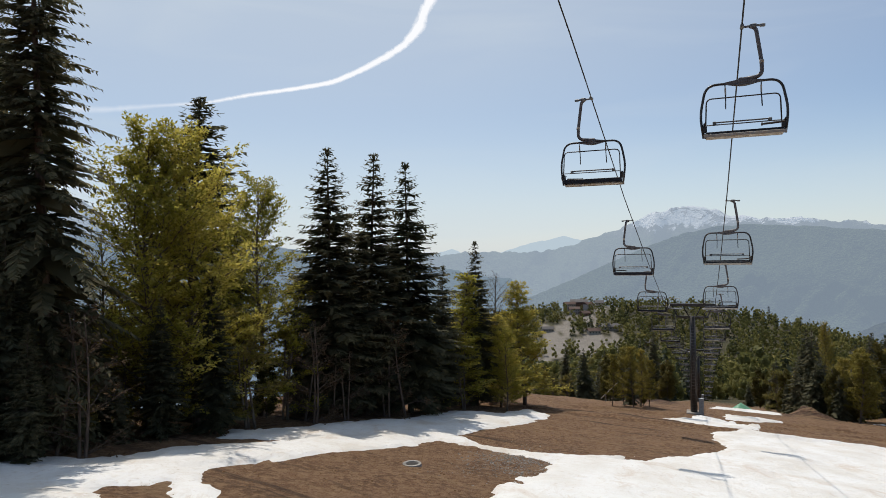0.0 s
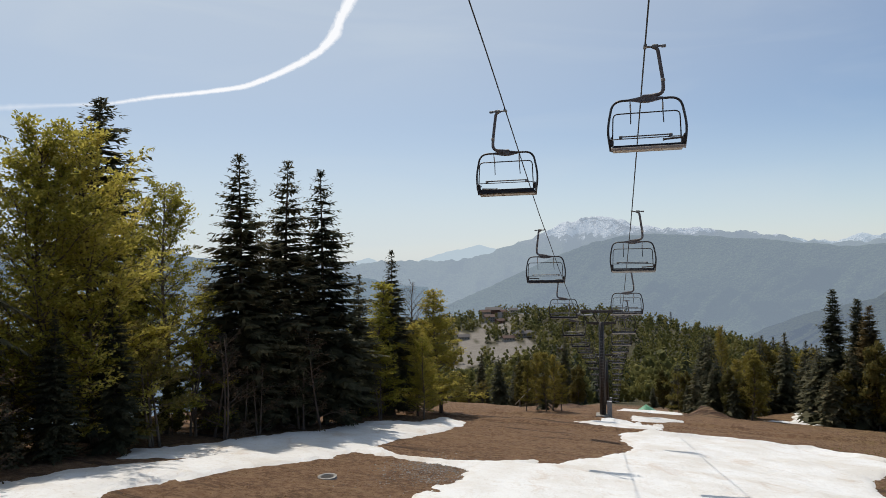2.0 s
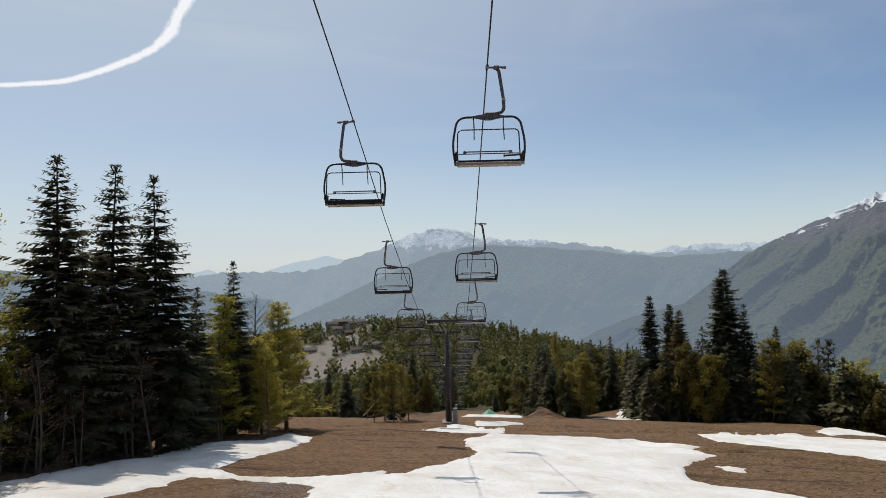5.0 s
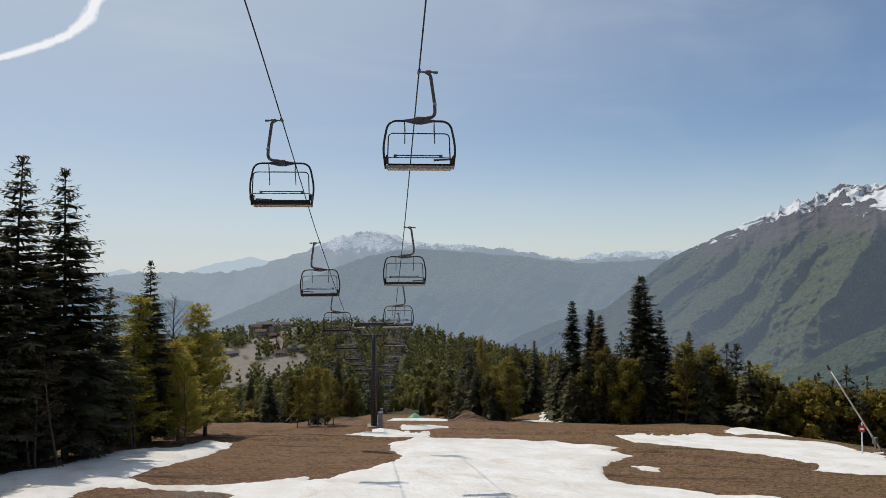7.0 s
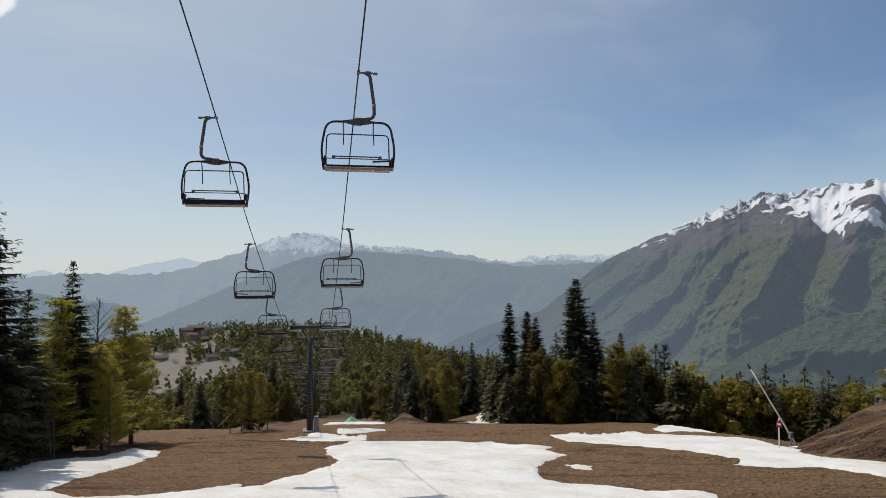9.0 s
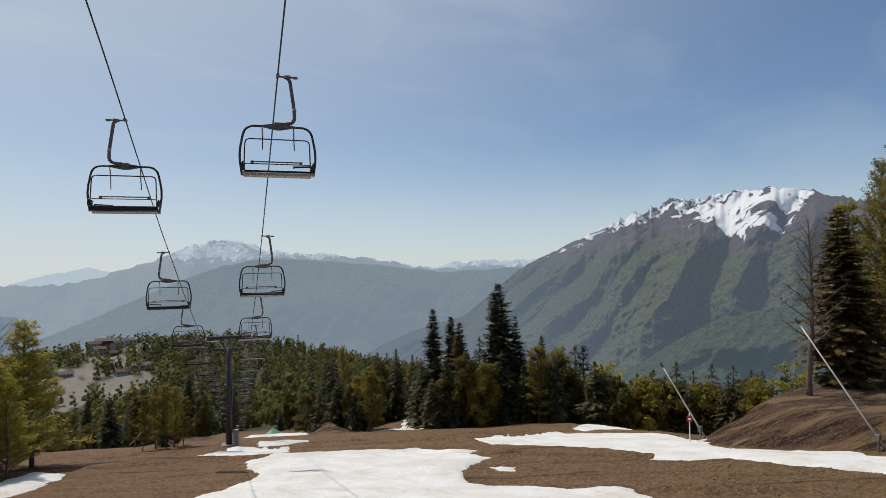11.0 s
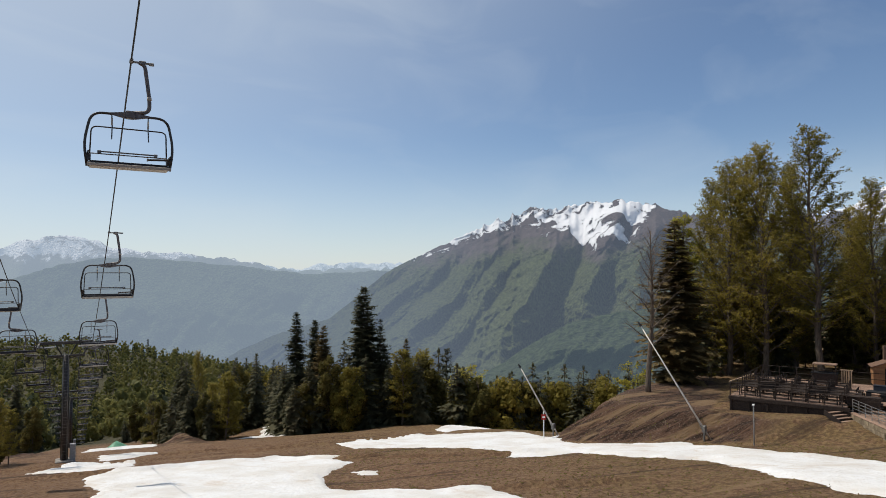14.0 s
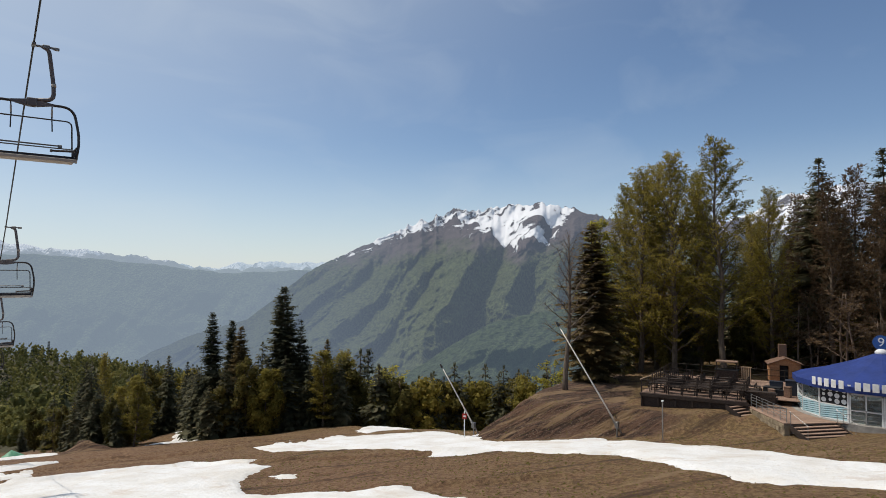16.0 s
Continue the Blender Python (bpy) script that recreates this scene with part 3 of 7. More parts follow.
def mountain_material(name, share, glow, snowline=None, speckle=190.0, forest=(0.055, 0.075, 0.03), rock=(0.16, 0.14, 0.14), green_top=0.0, band=120.0, extra_haze=0.0, mapped=False):
    k = Mat(name, 0.95)
    x, y, z = k.split(k.place())
    n1, n2, n3 = k.noise(0.004, 6), k.noise(0.02, 6), k.noise(0.085, 4)
    wood = k.mix(k.ramp(n3, (0.40, 0.0), (0.60, 1.0)), tuple(c * 0.45 for c in forest), tuple(c * 1.6 for c in forest))
    wood = k.mix(k.ramp(n1, (0.4, 0.0), (0.62, 0.3)), wood, (forest[0] * 1.5, forest[1] * 1.45, forest[2] * 1.1))
    stone = k.mix(n2, tuple(c * 0.5 for c in rock), tuple(c * 1.3 for c in rock))
    if mapped:  # snow and rock lie where the mesh says, with a finer edge of their own
        fields = []
        for key in ("rock", "snow"):
            f = k.node("ShaderNodeAttribute")
            f.attribute_name = key
            fields.append(f.outputs["Fac"])
        up = k.math("ADD", k.math("MULTIPLY", fields[0], 0.55), k.math("MULTIPLY_ADD", n2, 1.6), clamp=True)
        up.node.inputs[1].links[0].from_node.inputs[2].default_value = -0.6
        ribs = k.math("MULTIPLY", k.math("SUBTRACT", k.noise(0.011, 8, k.stretch(k.place(), 1.0, 1.0, 0.45), rough=0.62, distort=1.0), 0.475), 6.0)
        white = k.math("MULTIPLY", k.math("SUBTRACT", k.math("ADD", k.math("MINIMUM", fields[1], 0.62), k.math("MULTIPLY", k.math("SUBTRACT", n2, 0.5), 0.9)), ribs), 5.0, clamp=True)
        c = k.mix(white, k.mix(up, wood, stone), (0.92, 0.92, 0.93))
    else:
        h = k.math("ADD", z, k.math("MULTIPLY", k.math("SUBTRACT", n1, 0.5), 260.0))
        c = k.mix(k.math("DIVIDE", k.math("SUBTRACT", h, green_top), band, clamp=True), wood, stone)
    if snowline is not None:
        h2 = k.math("ADD", k.math("ADD", z, k.math("MULTIPLY", k.math("SUBTRACT", n2, 0.5), speckle)), k.math("MULTIPLY", k.math("SUBTRACT", n1, 0.5), 200.0))
        white = k.math("MULTIPLY", k.math("SUBTRACT", h2, snowline), 0.06, clamp=True)
        flatness = k.ramp(k.split(k.node("ShaderNodeNewGeometry").outputs["Normal"])[2], (0.20, 0.0), (0.32, 1.0))
        crag = k.ramp(k.noise(0.0075, 8, rough=0.7, distort=1.4), (0.53, 1.0), (0.57, 0.0))
        white = k.math("MULTIPLY", k.math("MULTIPLY", white, flatness), crag)
        c = k.mix(white, c, (0.92, 0.92, 0.93))
    k.colour(c)
    k.bump(k.math("MULTIPLY", k.math("ADD", n3, n2), k.math("SUBTRACT", 1.0, k.math("MULTIPLY", white, 0.85))) if mapped else k.math("ADD", n3, n2), 1.0, 20.0)
    if extra_haze:  # more of the haze glow is mixed in towards the far end
        share = k.math("ADD", k.math("MULTIPLY", k.ramp(k.math("DIVIDE", x, k.math("MULTIPLY", y, 3.0)), (0.2, 1.0), (0.5, 0.0)), extra_haze), share)
    return k.haze_glow(share, glow).m


# Each range carries its haze as emission mixed into its material.
mountain("haze_ridge", "ridge in pale blue haze far beyond the valley",
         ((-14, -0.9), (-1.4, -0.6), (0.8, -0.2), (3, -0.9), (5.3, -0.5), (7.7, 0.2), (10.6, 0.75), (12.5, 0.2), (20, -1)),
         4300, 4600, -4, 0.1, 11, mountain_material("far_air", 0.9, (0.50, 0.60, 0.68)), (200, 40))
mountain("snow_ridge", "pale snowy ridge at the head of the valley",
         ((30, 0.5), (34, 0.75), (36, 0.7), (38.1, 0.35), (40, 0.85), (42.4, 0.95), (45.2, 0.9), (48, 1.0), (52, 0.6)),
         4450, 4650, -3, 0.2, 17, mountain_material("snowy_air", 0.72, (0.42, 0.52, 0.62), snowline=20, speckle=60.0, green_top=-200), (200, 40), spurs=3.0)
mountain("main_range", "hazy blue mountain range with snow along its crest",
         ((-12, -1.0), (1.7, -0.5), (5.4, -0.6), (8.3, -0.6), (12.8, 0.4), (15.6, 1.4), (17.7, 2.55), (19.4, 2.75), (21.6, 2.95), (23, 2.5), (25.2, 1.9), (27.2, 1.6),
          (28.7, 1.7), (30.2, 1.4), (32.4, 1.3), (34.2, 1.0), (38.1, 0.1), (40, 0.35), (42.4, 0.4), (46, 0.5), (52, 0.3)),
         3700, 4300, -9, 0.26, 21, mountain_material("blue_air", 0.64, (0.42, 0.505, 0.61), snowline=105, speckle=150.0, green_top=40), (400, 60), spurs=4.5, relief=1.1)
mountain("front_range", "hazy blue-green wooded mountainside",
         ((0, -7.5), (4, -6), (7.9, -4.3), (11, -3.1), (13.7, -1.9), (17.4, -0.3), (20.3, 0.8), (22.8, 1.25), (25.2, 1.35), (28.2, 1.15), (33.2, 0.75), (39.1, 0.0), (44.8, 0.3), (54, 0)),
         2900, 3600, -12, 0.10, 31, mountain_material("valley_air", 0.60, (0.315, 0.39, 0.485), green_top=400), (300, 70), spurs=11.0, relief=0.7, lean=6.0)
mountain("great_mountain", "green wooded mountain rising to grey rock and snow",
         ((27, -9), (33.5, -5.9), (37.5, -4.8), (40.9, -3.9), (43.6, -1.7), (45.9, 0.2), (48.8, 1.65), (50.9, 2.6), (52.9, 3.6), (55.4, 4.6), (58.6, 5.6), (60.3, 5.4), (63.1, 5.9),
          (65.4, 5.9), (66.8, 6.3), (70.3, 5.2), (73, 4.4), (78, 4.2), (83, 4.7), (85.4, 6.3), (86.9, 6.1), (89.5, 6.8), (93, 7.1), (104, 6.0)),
         2000, 3300, -13, 0.42, 41, mountain_material("mountain_air", 0.33, (0.195, 0.245, 0.325), forest=(0.070, 0.084, 0.027), rock=(0.135, 0.105, 0.10), extra_haze=0.42, mapped=True), (860, 200), lean=14.0, spurs=6.0, minor=0.05,
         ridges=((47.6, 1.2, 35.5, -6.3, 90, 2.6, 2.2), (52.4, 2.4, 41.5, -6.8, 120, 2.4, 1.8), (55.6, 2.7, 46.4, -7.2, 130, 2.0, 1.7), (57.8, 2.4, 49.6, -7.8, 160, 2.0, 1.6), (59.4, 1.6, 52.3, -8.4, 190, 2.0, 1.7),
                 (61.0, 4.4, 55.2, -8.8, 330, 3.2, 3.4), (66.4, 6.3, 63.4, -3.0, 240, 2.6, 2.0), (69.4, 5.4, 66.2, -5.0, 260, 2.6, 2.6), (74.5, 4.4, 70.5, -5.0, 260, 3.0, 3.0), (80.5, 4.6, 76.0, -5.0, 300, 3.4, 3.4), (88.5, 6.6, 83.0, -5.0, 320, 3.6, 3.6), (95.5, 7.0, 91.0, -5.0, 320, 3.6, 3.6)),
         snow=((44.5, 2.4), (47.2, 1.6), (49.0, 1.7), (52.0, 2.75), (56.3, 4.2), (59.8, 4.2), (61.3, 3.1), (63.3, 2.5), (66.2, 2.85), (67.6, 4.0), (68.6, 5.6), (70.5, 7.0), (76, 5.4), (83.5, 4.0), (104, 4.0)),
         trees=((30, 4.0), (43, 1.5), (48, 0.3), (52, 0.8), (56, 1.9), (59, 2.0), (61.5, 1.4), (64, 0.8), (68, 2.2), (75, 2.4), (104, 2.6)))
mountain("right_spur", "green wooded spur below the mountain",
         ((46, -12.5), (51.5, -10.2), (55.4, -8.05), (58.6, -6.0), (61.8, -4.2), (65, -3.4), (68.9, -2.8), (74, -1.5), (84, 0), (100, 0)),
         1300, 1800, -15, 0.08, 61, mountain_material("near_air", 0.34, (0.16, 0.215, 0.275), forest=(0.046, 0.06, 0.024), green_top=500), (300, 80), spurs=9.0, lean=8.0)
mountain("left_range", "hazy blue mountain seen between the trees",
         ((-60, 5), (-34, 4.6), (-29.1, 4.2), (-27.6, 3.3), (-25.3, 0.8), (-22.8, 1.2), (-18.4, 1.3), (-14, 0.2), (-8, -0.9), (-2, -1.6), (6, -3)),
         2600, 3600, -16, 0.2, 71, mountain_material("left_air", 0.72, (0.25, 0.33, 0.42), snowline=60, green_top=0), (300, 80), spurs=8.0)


# ---- vapour trail ----
def build_trail():
    pts = ((-44.0, 10.8, 0.30), (-27.7, 11.1, 0.37), (-23.8, 11.7, 0.23), (-19.7, 12.2, 0.18), (-16.3, 13.0, 0.23), (-12.7, 13.6, 0.23), (-9.5, 14.2, 0.28), (-7.0, 15.2, 0.32), (-5.0, 16.2, 0.37), (-3.2, 17.2, 0.39), (-2.3, 18.1, 0.55), (-1.6, 18.9, 0.69), (-1.4, 19.7, 0.55), (-0.7, 20.8, 0.64), (1.5, 24.4, 0.80), (4.3, 28.8, 0.90))
    t = np.linspace(0, len(pts) - 1, 240)
    az, el, w = (np.interp(t, range(len(pts)), [p[k] for p in pts]) for k in range(3))
    for _ in range(5):
        for q in (az, el, w):
            q[1:-1] = (q[:-2] + 2 * q[1:-1] + q[2:]) / 4
    da, de = np.gradient(az), np.gradient(el)
    n = np.hypot(da, de)
    s = np.linspace(-1, 1, 9)
    aa = az[:, None] - (de / n * w)[:, None] * s * 1.5
    ee = el[:, None] + (da / n * w)[:, None] * s * 1.5
    a, e = np.radians(aa), np.radians(ee)
    p = 4700 * np.stack([np.sin(a) * np.cos(e), np.cos(a) * np.cos(e), np.sin(e)], -1)
    k = Mat("vapour", 1.0)
    me = quick_mesh("vapour_trail", p.reshape(-1, 3), grid_faces(240, 9), k.m)
    uv = me.uv_layers.new(name="across")
    u = np.tile((s + 1) / 2, 240)
    loops = np.zeros(len(me.loops), np.int32)
    me.loops.foreach_get("vertex_index", loops)
    uv.data.foreach_set("uv", np.stack([u[loops], (loops // 9) / 240.0], -1).ravel())
    x = k.split(k.node("ShaderNodeTexCoord").outputs["UV"])[0]
    edge = k.math("SUBTRACT", 1.0, k.math("ABSOLUTE", k.math("MULTIPLY_ADD", x, 2.0)))
    edge.node.inputs[1].links[0].from_node.inputs[0].links[0].from_node.inputs[2].default_value = -1.0
    torn = k.noise(0.0075, 9, rough=0.8, distort=2.5)
    a = k.math("SUBTRACT", k.math("MULTIPLY", edge, 1.7), k.math("MULTIPLY", torn, 1.35), clamp=True)
    run = k.split(k.node("ShaderNodeTexCoord").outputs["UV"])[1]
    a = k.math("MULTIPLY", k.math("MULTIPLY", a, k.ramp(run, (0.14, 0.22), (0.36, 1.0))), 1.6, clamp=True)
    # emission stands in for the sunlight on the vapour
    e = k.node("ShaderNodeEmission", Color=(0.96, 0.97, 1.0, 1), Strength=0.95)
    n = k.node("ShaderNodeMixShader", Fac=a)
    k.links.new(k.node("ShaderNodeBsdfTransparent").outputs[0], n.inputs[1])
    k.links.new(e.outputs[0], n.inputs[2]), k.links.new(n.outputs[0], k.out.inputs["Surface"])
    ob = tagged(new("backdrop", me), "white vapour trail drifting across the sky", "cloud", kind="structure")
    ob.visible_shadow = False


build_trail()


# ---- trees ----
def tri_card(base, way, side, length, width):
    """A leaf-shaped pair of triangles: root, two shoulders, tip."""
    mid = base + way * (length * 0.45)
    return [base, mid + side * (width * 0.5), base + way * length, mid - side * (width * 0.5)]


def cards_mesh(name, quads, mat):
    q = np.asarray(quads, np.float32).reshape(-1, 3)
    return quick_mesh(name, q, np.arange(len(q), dtype=np.int32).reshape(-1, 4), mat)


def fir_meshes(seed, height=20.0, radius=3.2, base=0.12, whorls=44, droop=0.30, ragged=0.3, thick=0.22, sprig=0.5, bare=0.0, mat=None, step=0.26, boughs=9, core=2, taper=0.62, fat=1.0):
    """Trunk and crown of a fir: whorls of drooping boughs, each a flat frond of sprigs."""
    rng = np.random.default_rng(seed)
    lean = rng.normal(0, 0.012, 2)
    spine = [(lean[0] * z, lean[1] * z, z) for z in np.linspace(-0.4, height * 0.985, 12)]
    trunk = tube(spine, 0.3, 8, [thick * (1 - 0.93 * i / 11) + 0.012 for i in range(12)])
    quads, sticks = [], []
    up = np.array([0, 0, 1.0])
    for w in range(whorls):
        t = min(max((w + rng.uniform(-0.3, 0.3)) / (whorls - 1), 0.0), 0.995)
        z = height * (base + (1 - base) * t**0.92)
        reach = radius * (1 - t) ** taper * min(1.0, 0.62 + 1.5 * t) + 0.009 * height
        n = int(rng.integers(boughs - 2, boughs + 2)) if t < 0.93 else 7
        start = rng.uniform(0, math.tau)
        for b in range(n):
            if rng.random() < bare + 0.03:
                continue
            az = start + b * math.tau / n + rng.normal(0, 0.2)
            length = max(reach * (1 + rng.normal(0, ragged) * 0.6), 0.2)
            out = np.array([math.cos(az), math.sin(az), 0.0])
            side0 = np.array([-out[1], out[0], 0.0])
            rise = 0.30 * t + rng.normal(0, 0.07)
            fall = droop * (1.1 - 0.7 * t)
            zb = z + rng.normal(0, 0.4) * height * (1 - base) / whorls * (1 - 0.6 * t)
            root = np.array([lean[0] * zb, lean[1] * zb, zb])
            bend = rng.normal(0, 0.12)
            roll = rng.normal(0, 0.35)

            def at(s):
                u = s / length
                return root + out * s + up * length * (rise * u - fall * u * u + 0.10 * u**4) + side0 * bend * s * u

            count = max(3, int(length / step))
            for k in range(core):
                d = at(length * 0.7) - at(0) + up * rng.uniform(-0.28, 0.04) * length
                d /= np.linalg.norm(d)
                wide = np.cross(d, up + rng.normal(0, 0.3, 3))
                quads += tri_card(at(0.02), d, wide / np.linalg.norm(wide), length * 0.75, length * 0.24 * fat)
            if length > 1.0 and w % 2 == 0:
                sticks.append((at(0), at(length * 0.6)))
            for k in range(count):
                u = 0.12 + 0.88 * (k + rng.uniform(0, 0.8)) / count
                p = at(u * length)
                way = at(u * length + 0.05) - p
                way /= np.linalg.norm(way)
                size = (0.30 * length * (1.02 - u) ** 0.7 + 0.008 * min(height, 20.0)) * (sprig / 0.5) * rng.uniform(0.7, 1.25)
                for sgn in (-1, 1):
                    d = way * rng.uniform(0.6, 1.0) + side0 * sgn * rng.uniform(0.7, 1.0) + up * (sgn * 0.3 * roll - rng.uniform(0.05, 0.4))
                    d /= np.linalg.norm(d)
                    wide = np.cross(d, up + rng.normal(0, 0.3, 3))
                    wide /= np.linalg.norm(wide)
                    quads += tri_card(p, d, wide, size, max(size * rng.uniform(0.32, 0.45) * fat, min(step * 0.55, length * 0.13)))
                if rng.random() < 0.7:
                    d = way * 0.6 - up * rng.uniform(0.4, 0.9) + rng.normal(0, 0.2, 3)
                    d /= np.linalg.norm(d)
                    quads += tri_card(p, d, np.cross(d, out + side0 * 0.4), size * 0.6 + 0.009 * min(height, 20.0), size * 0.3 + 0.05)
            d = at(length) - at(length * 0.8)
            d /= np.linalg.norm(d)
            quads += tri_card(at(length * 0.9), d, side0, min(sprig * 0.6, length * 0.5), sprig * 0.25)
    top = np.array([lean[0] * height, lean[1] * height, height * 0.965])
    for k in range(7):
        d = up + np.array([math.cos(k), math.sin(k), 0]) * 0.22 * (k % 3)
        quads += tri_card(top, d / np.linalg.norm(d), np.array([math.sin(k), math.cos(k), 0]), height * 0.045, 0.16)
    for a, c in sticks:
        add_tube(trunk, [a, (a + c) / 2 + (0, 0, 0.03), c], 0.03, 3, [0.045, 0.03, 0.01], cap=False)
    return trunk, cards_mesh("crown", quads, mat or FIR_LEAF)


def broad_meshes(seed, height=18.0, spread=4.0, first=0.22, leaves=7000, leaf=0.30, thick=0.26, steep=0.9, stems=1, mat=None, dense=44, cone=0.0, twigs=9, lift=-0.04):
    """Trunk with ascending limbs, flat sprays of twigs along them, and leaves along the twigs."""
    rng = np.random.default_rng(seed)
    wood = bmesh.new()
    starts, runs = [], []

    def twig_line(p, way, length, n, wander, rise):
        pts = [p]
        way = way / np.linalg.norm(way)
        for k in range(n):
            way = way + rng.normal(0, wander, 3) + np.array([0, 0, rise])
            way /= np.linalg.norm(way)
            pts.append(pts[-1] + way * length / n)
        return pts

    def limb(p, d, length, r):
        n = 5
        pts = twig_line(p, d, length, n, 0.09, lift)
        add_tube(wood, [tuple(q) for q in pts], r, 4, [max(r * (1 - 0.8 * k / n), 0.006) for k in range(n + 1)], cap=False)
        for k in range(2, n):
            starts.append(pts[k]), runs.append(pts[k + 1] - pts[k])
        for k in range(twigs):
            s = 0.15 + 0.83 * (k + rng.uniform(0, 0.8)) / twigs
            i = min(int(s * n), n - 1)
            q = pts[i] + (pts[i + 1] - pts[i]) * (s * n - i)
            way = pts[i + 1] - pts[i]
            way = way / np.linalg.norm(way)
            side = np.cross(way, (0, 0, 1.0))
            side /= np.linalg.norm(side) + 1e-6
            off = side * (1 if k % 2 else -1) * rng.uniform(0.6, 1.0) + np.array([0, 0, rng.uniform(-0.15, 0.35)])
            m = 3 if dense > 12 else 2
            tw = twig_line(q, way * 0.75 + off, length * rng.uniform(0.32, 0.55) * (1.25 - 0.75 * s), m, 0.14, -0.02)
            add_tube(wood, [tuple(v) for v in tw], r * 0.3, 3, [max(r * 0.32 * (1 - 0.75 * j / m), 0.005) for j in range(m + 1)], cap=False)
            for j in range(m):
                starts.append(tw[j]), runs.append(tw[j + 1] - tw[j])

    for st in range(stems):
        lean = rng.normal(0, 0.02 if stems == 1 else 0.09, 2)
        pts = []
        x, y = rng.normal(0, 0.3, 2) if stems > 1 else (0, 0)
        for z in np.linspace(-0.4, height * 0.97, 14):
            pts.append((x + lean[0] * z + 0.16 * math.sin(z * 0.5 + seed), y + lean[1] * z + 0.13 * math.cos(z * 0.43 + seed), z))
        add_tube(wood, pts, 0.2, 8, [thick * (1 - 0.9 * k / 13) + 0.01 for k in range(14)])
        limbs = dense if stems == 1 else 9
        for k in range(limbs):
            t = first + (0.98 - first) * (k + rng.uniform(0, 0.9)) / limbs
            i = min(int(t * 13), 12)
            p = np.array(pts[i]) + (np.array(pts[i + 1]) - np.array(pts[i])) * (t * 13 - i)
            az = k * 2.4 + rng.normal(0, 0.4)
            u = (t - first) / (1 - first)
            round_crown = math.sin(math.pi * min(1.0, 0.25 + 0.75 * u)) ** 0.7 * 0.9 + 0.22
            reach = spread * ((1 - cone) * round_crown + cone * (0.12 + (1 - u) ** 0.8)) * rng.uniform(0.7, 1.2)
            d = np.array([math.cos(az), math.sin(az), steep * (0.35 + 0.9 * u)])
            limb(p, d, reach, thick * 0.34 * (1 - 0.75 * t) + 0.012)
    if not leaves:
        return wood, None
    starts, runs = np.array(starts), np.array(runs)
    size = np.linalg.norm(runs, axis=1)
    tuft = 5
    leaves -= leaves % tuft
    i = rng.choice(len(runs), leaves // tuft, p=size / size.sum())
    q = starts[i] + runs[i] * rng.random((leaves // tuft, 1)) + rng.normal(0, 1, (leaves // tuft, 3)) * np.array([0.14, 0.14, 0.07])
    i, q = np.repeat(i, tuft), np.repeat(q, tuft, 0) + rng.normal(0, 1, (leaves, 3)) * np.array([0.6, 0.6, 0.25]) * leaf
    d = runs[i] / size[i][:, None] * 0.7 + rng.normal(0, 0.7, (leaves, 3)) * np.array([1, 1, 0.5])
    d /= np.linalg.norm(d, axis=1)[:, None]
    s = np.cross(d, np.array([0, 0, 1.0]) + rng.normal(0, 0.5, (leaves, 3)))
    s /= np.linalg.norm(s, axis=1)[:, None] + 1e-9
    long = leaf * rng.uniform(0.6, 1.4, (leaves, 1))
    mid = q + d * long * 0.45
    quads = np.stack([q, mid + s * long * 0.27, q + d * long, mid - s * long * 0.27], 1)
    return wood, cards_mesh("crown", quads, mat or BEECH_LEAF)


def lobed_leaves(rng, height, spread, first, lobes, leaves, leaf):
    """Leaf cards that face outwards over the rounded lobes of a dense crown."""
    t = (np.arange(lobes) + rng.uniform(0.2, 0.8, lobes)) / lobes
    ang = np.arange(lobes) * 2.4 + rng.normal(0, 0.4, lobes)
    out = spread * 0.62 * np.sin(np.pi * np.clip(0.12 + 0.86 * t, 0, 1)) ** 0.7 * rng.uniform(0.55, 1.15, lobes)
    mid = np.stack([np.cos(ang) * out, np.sin(ang) * out, height * (first + (0.9 - first) * t)], -1)
    rad = spread * rng.uniform(0.26, 0.46, lobes) * (1.08 - 0.5 * t)
    k = rng.choice(lobes, leaves, p=rad**2 / (rad**2).sum())
    n = rng.normal(0, 1, (leaves, 3))
    n /= np.linalg.norm(n, axis=1)[:, None]
    p = mid[k] + n * (rad[k] * rng.uniform(0.75, 1.12, leaves))[:, None] * np.array([1, 1, 1.15])
    face = n + rng.normal(0, 0.45, (leaves, 3))
    d = np.cross(face, rng.normal(0, 1, (leaves, 3)))
    d /= np.linalg.norm(d, axis=1)[:, None]
    s = np.cross(face, d)
    s /= np.linalg.norm(s, axis=1)[:, None]
    long = leaf * rng.uniform(0.6, 1.4, (leaves, 1))
    cards = np.stack([p - d * long * 0.5, p + s * long * 0.36, p + d * long * 0.5, p - s * long * 0.36], 1)
    # a dented body in each lobe closes the crown
    ball = BALL[None] * (rad * 0.70)[:, None, None, None] * rng.uniform(0.8, 1.1, (lobes, len(BALL), 1, 1)) * np.array([1, 1, 1.15]) + mid[:, None, None]
    return np.concatenate([cards, ball.reshape(-1, 4, 3)])


def ball_quads():
    """A cube of 24 quads blown up to a ball."""
    out = []
    for axis in range(3):
        for sign in (-1.0, 1.0):
            for i in (-1, 0):
                for j in (-1, 0):
                    q = [np.roll(np.array([sign, i + u, j + v]), axis) for u, v in ((0, 0), (1, 0), (1, 1), (0, 1))]
                    out.append([v / np.linalg.norm(v) for v in q])
    return np.array(out)


BALL = ball_quads()


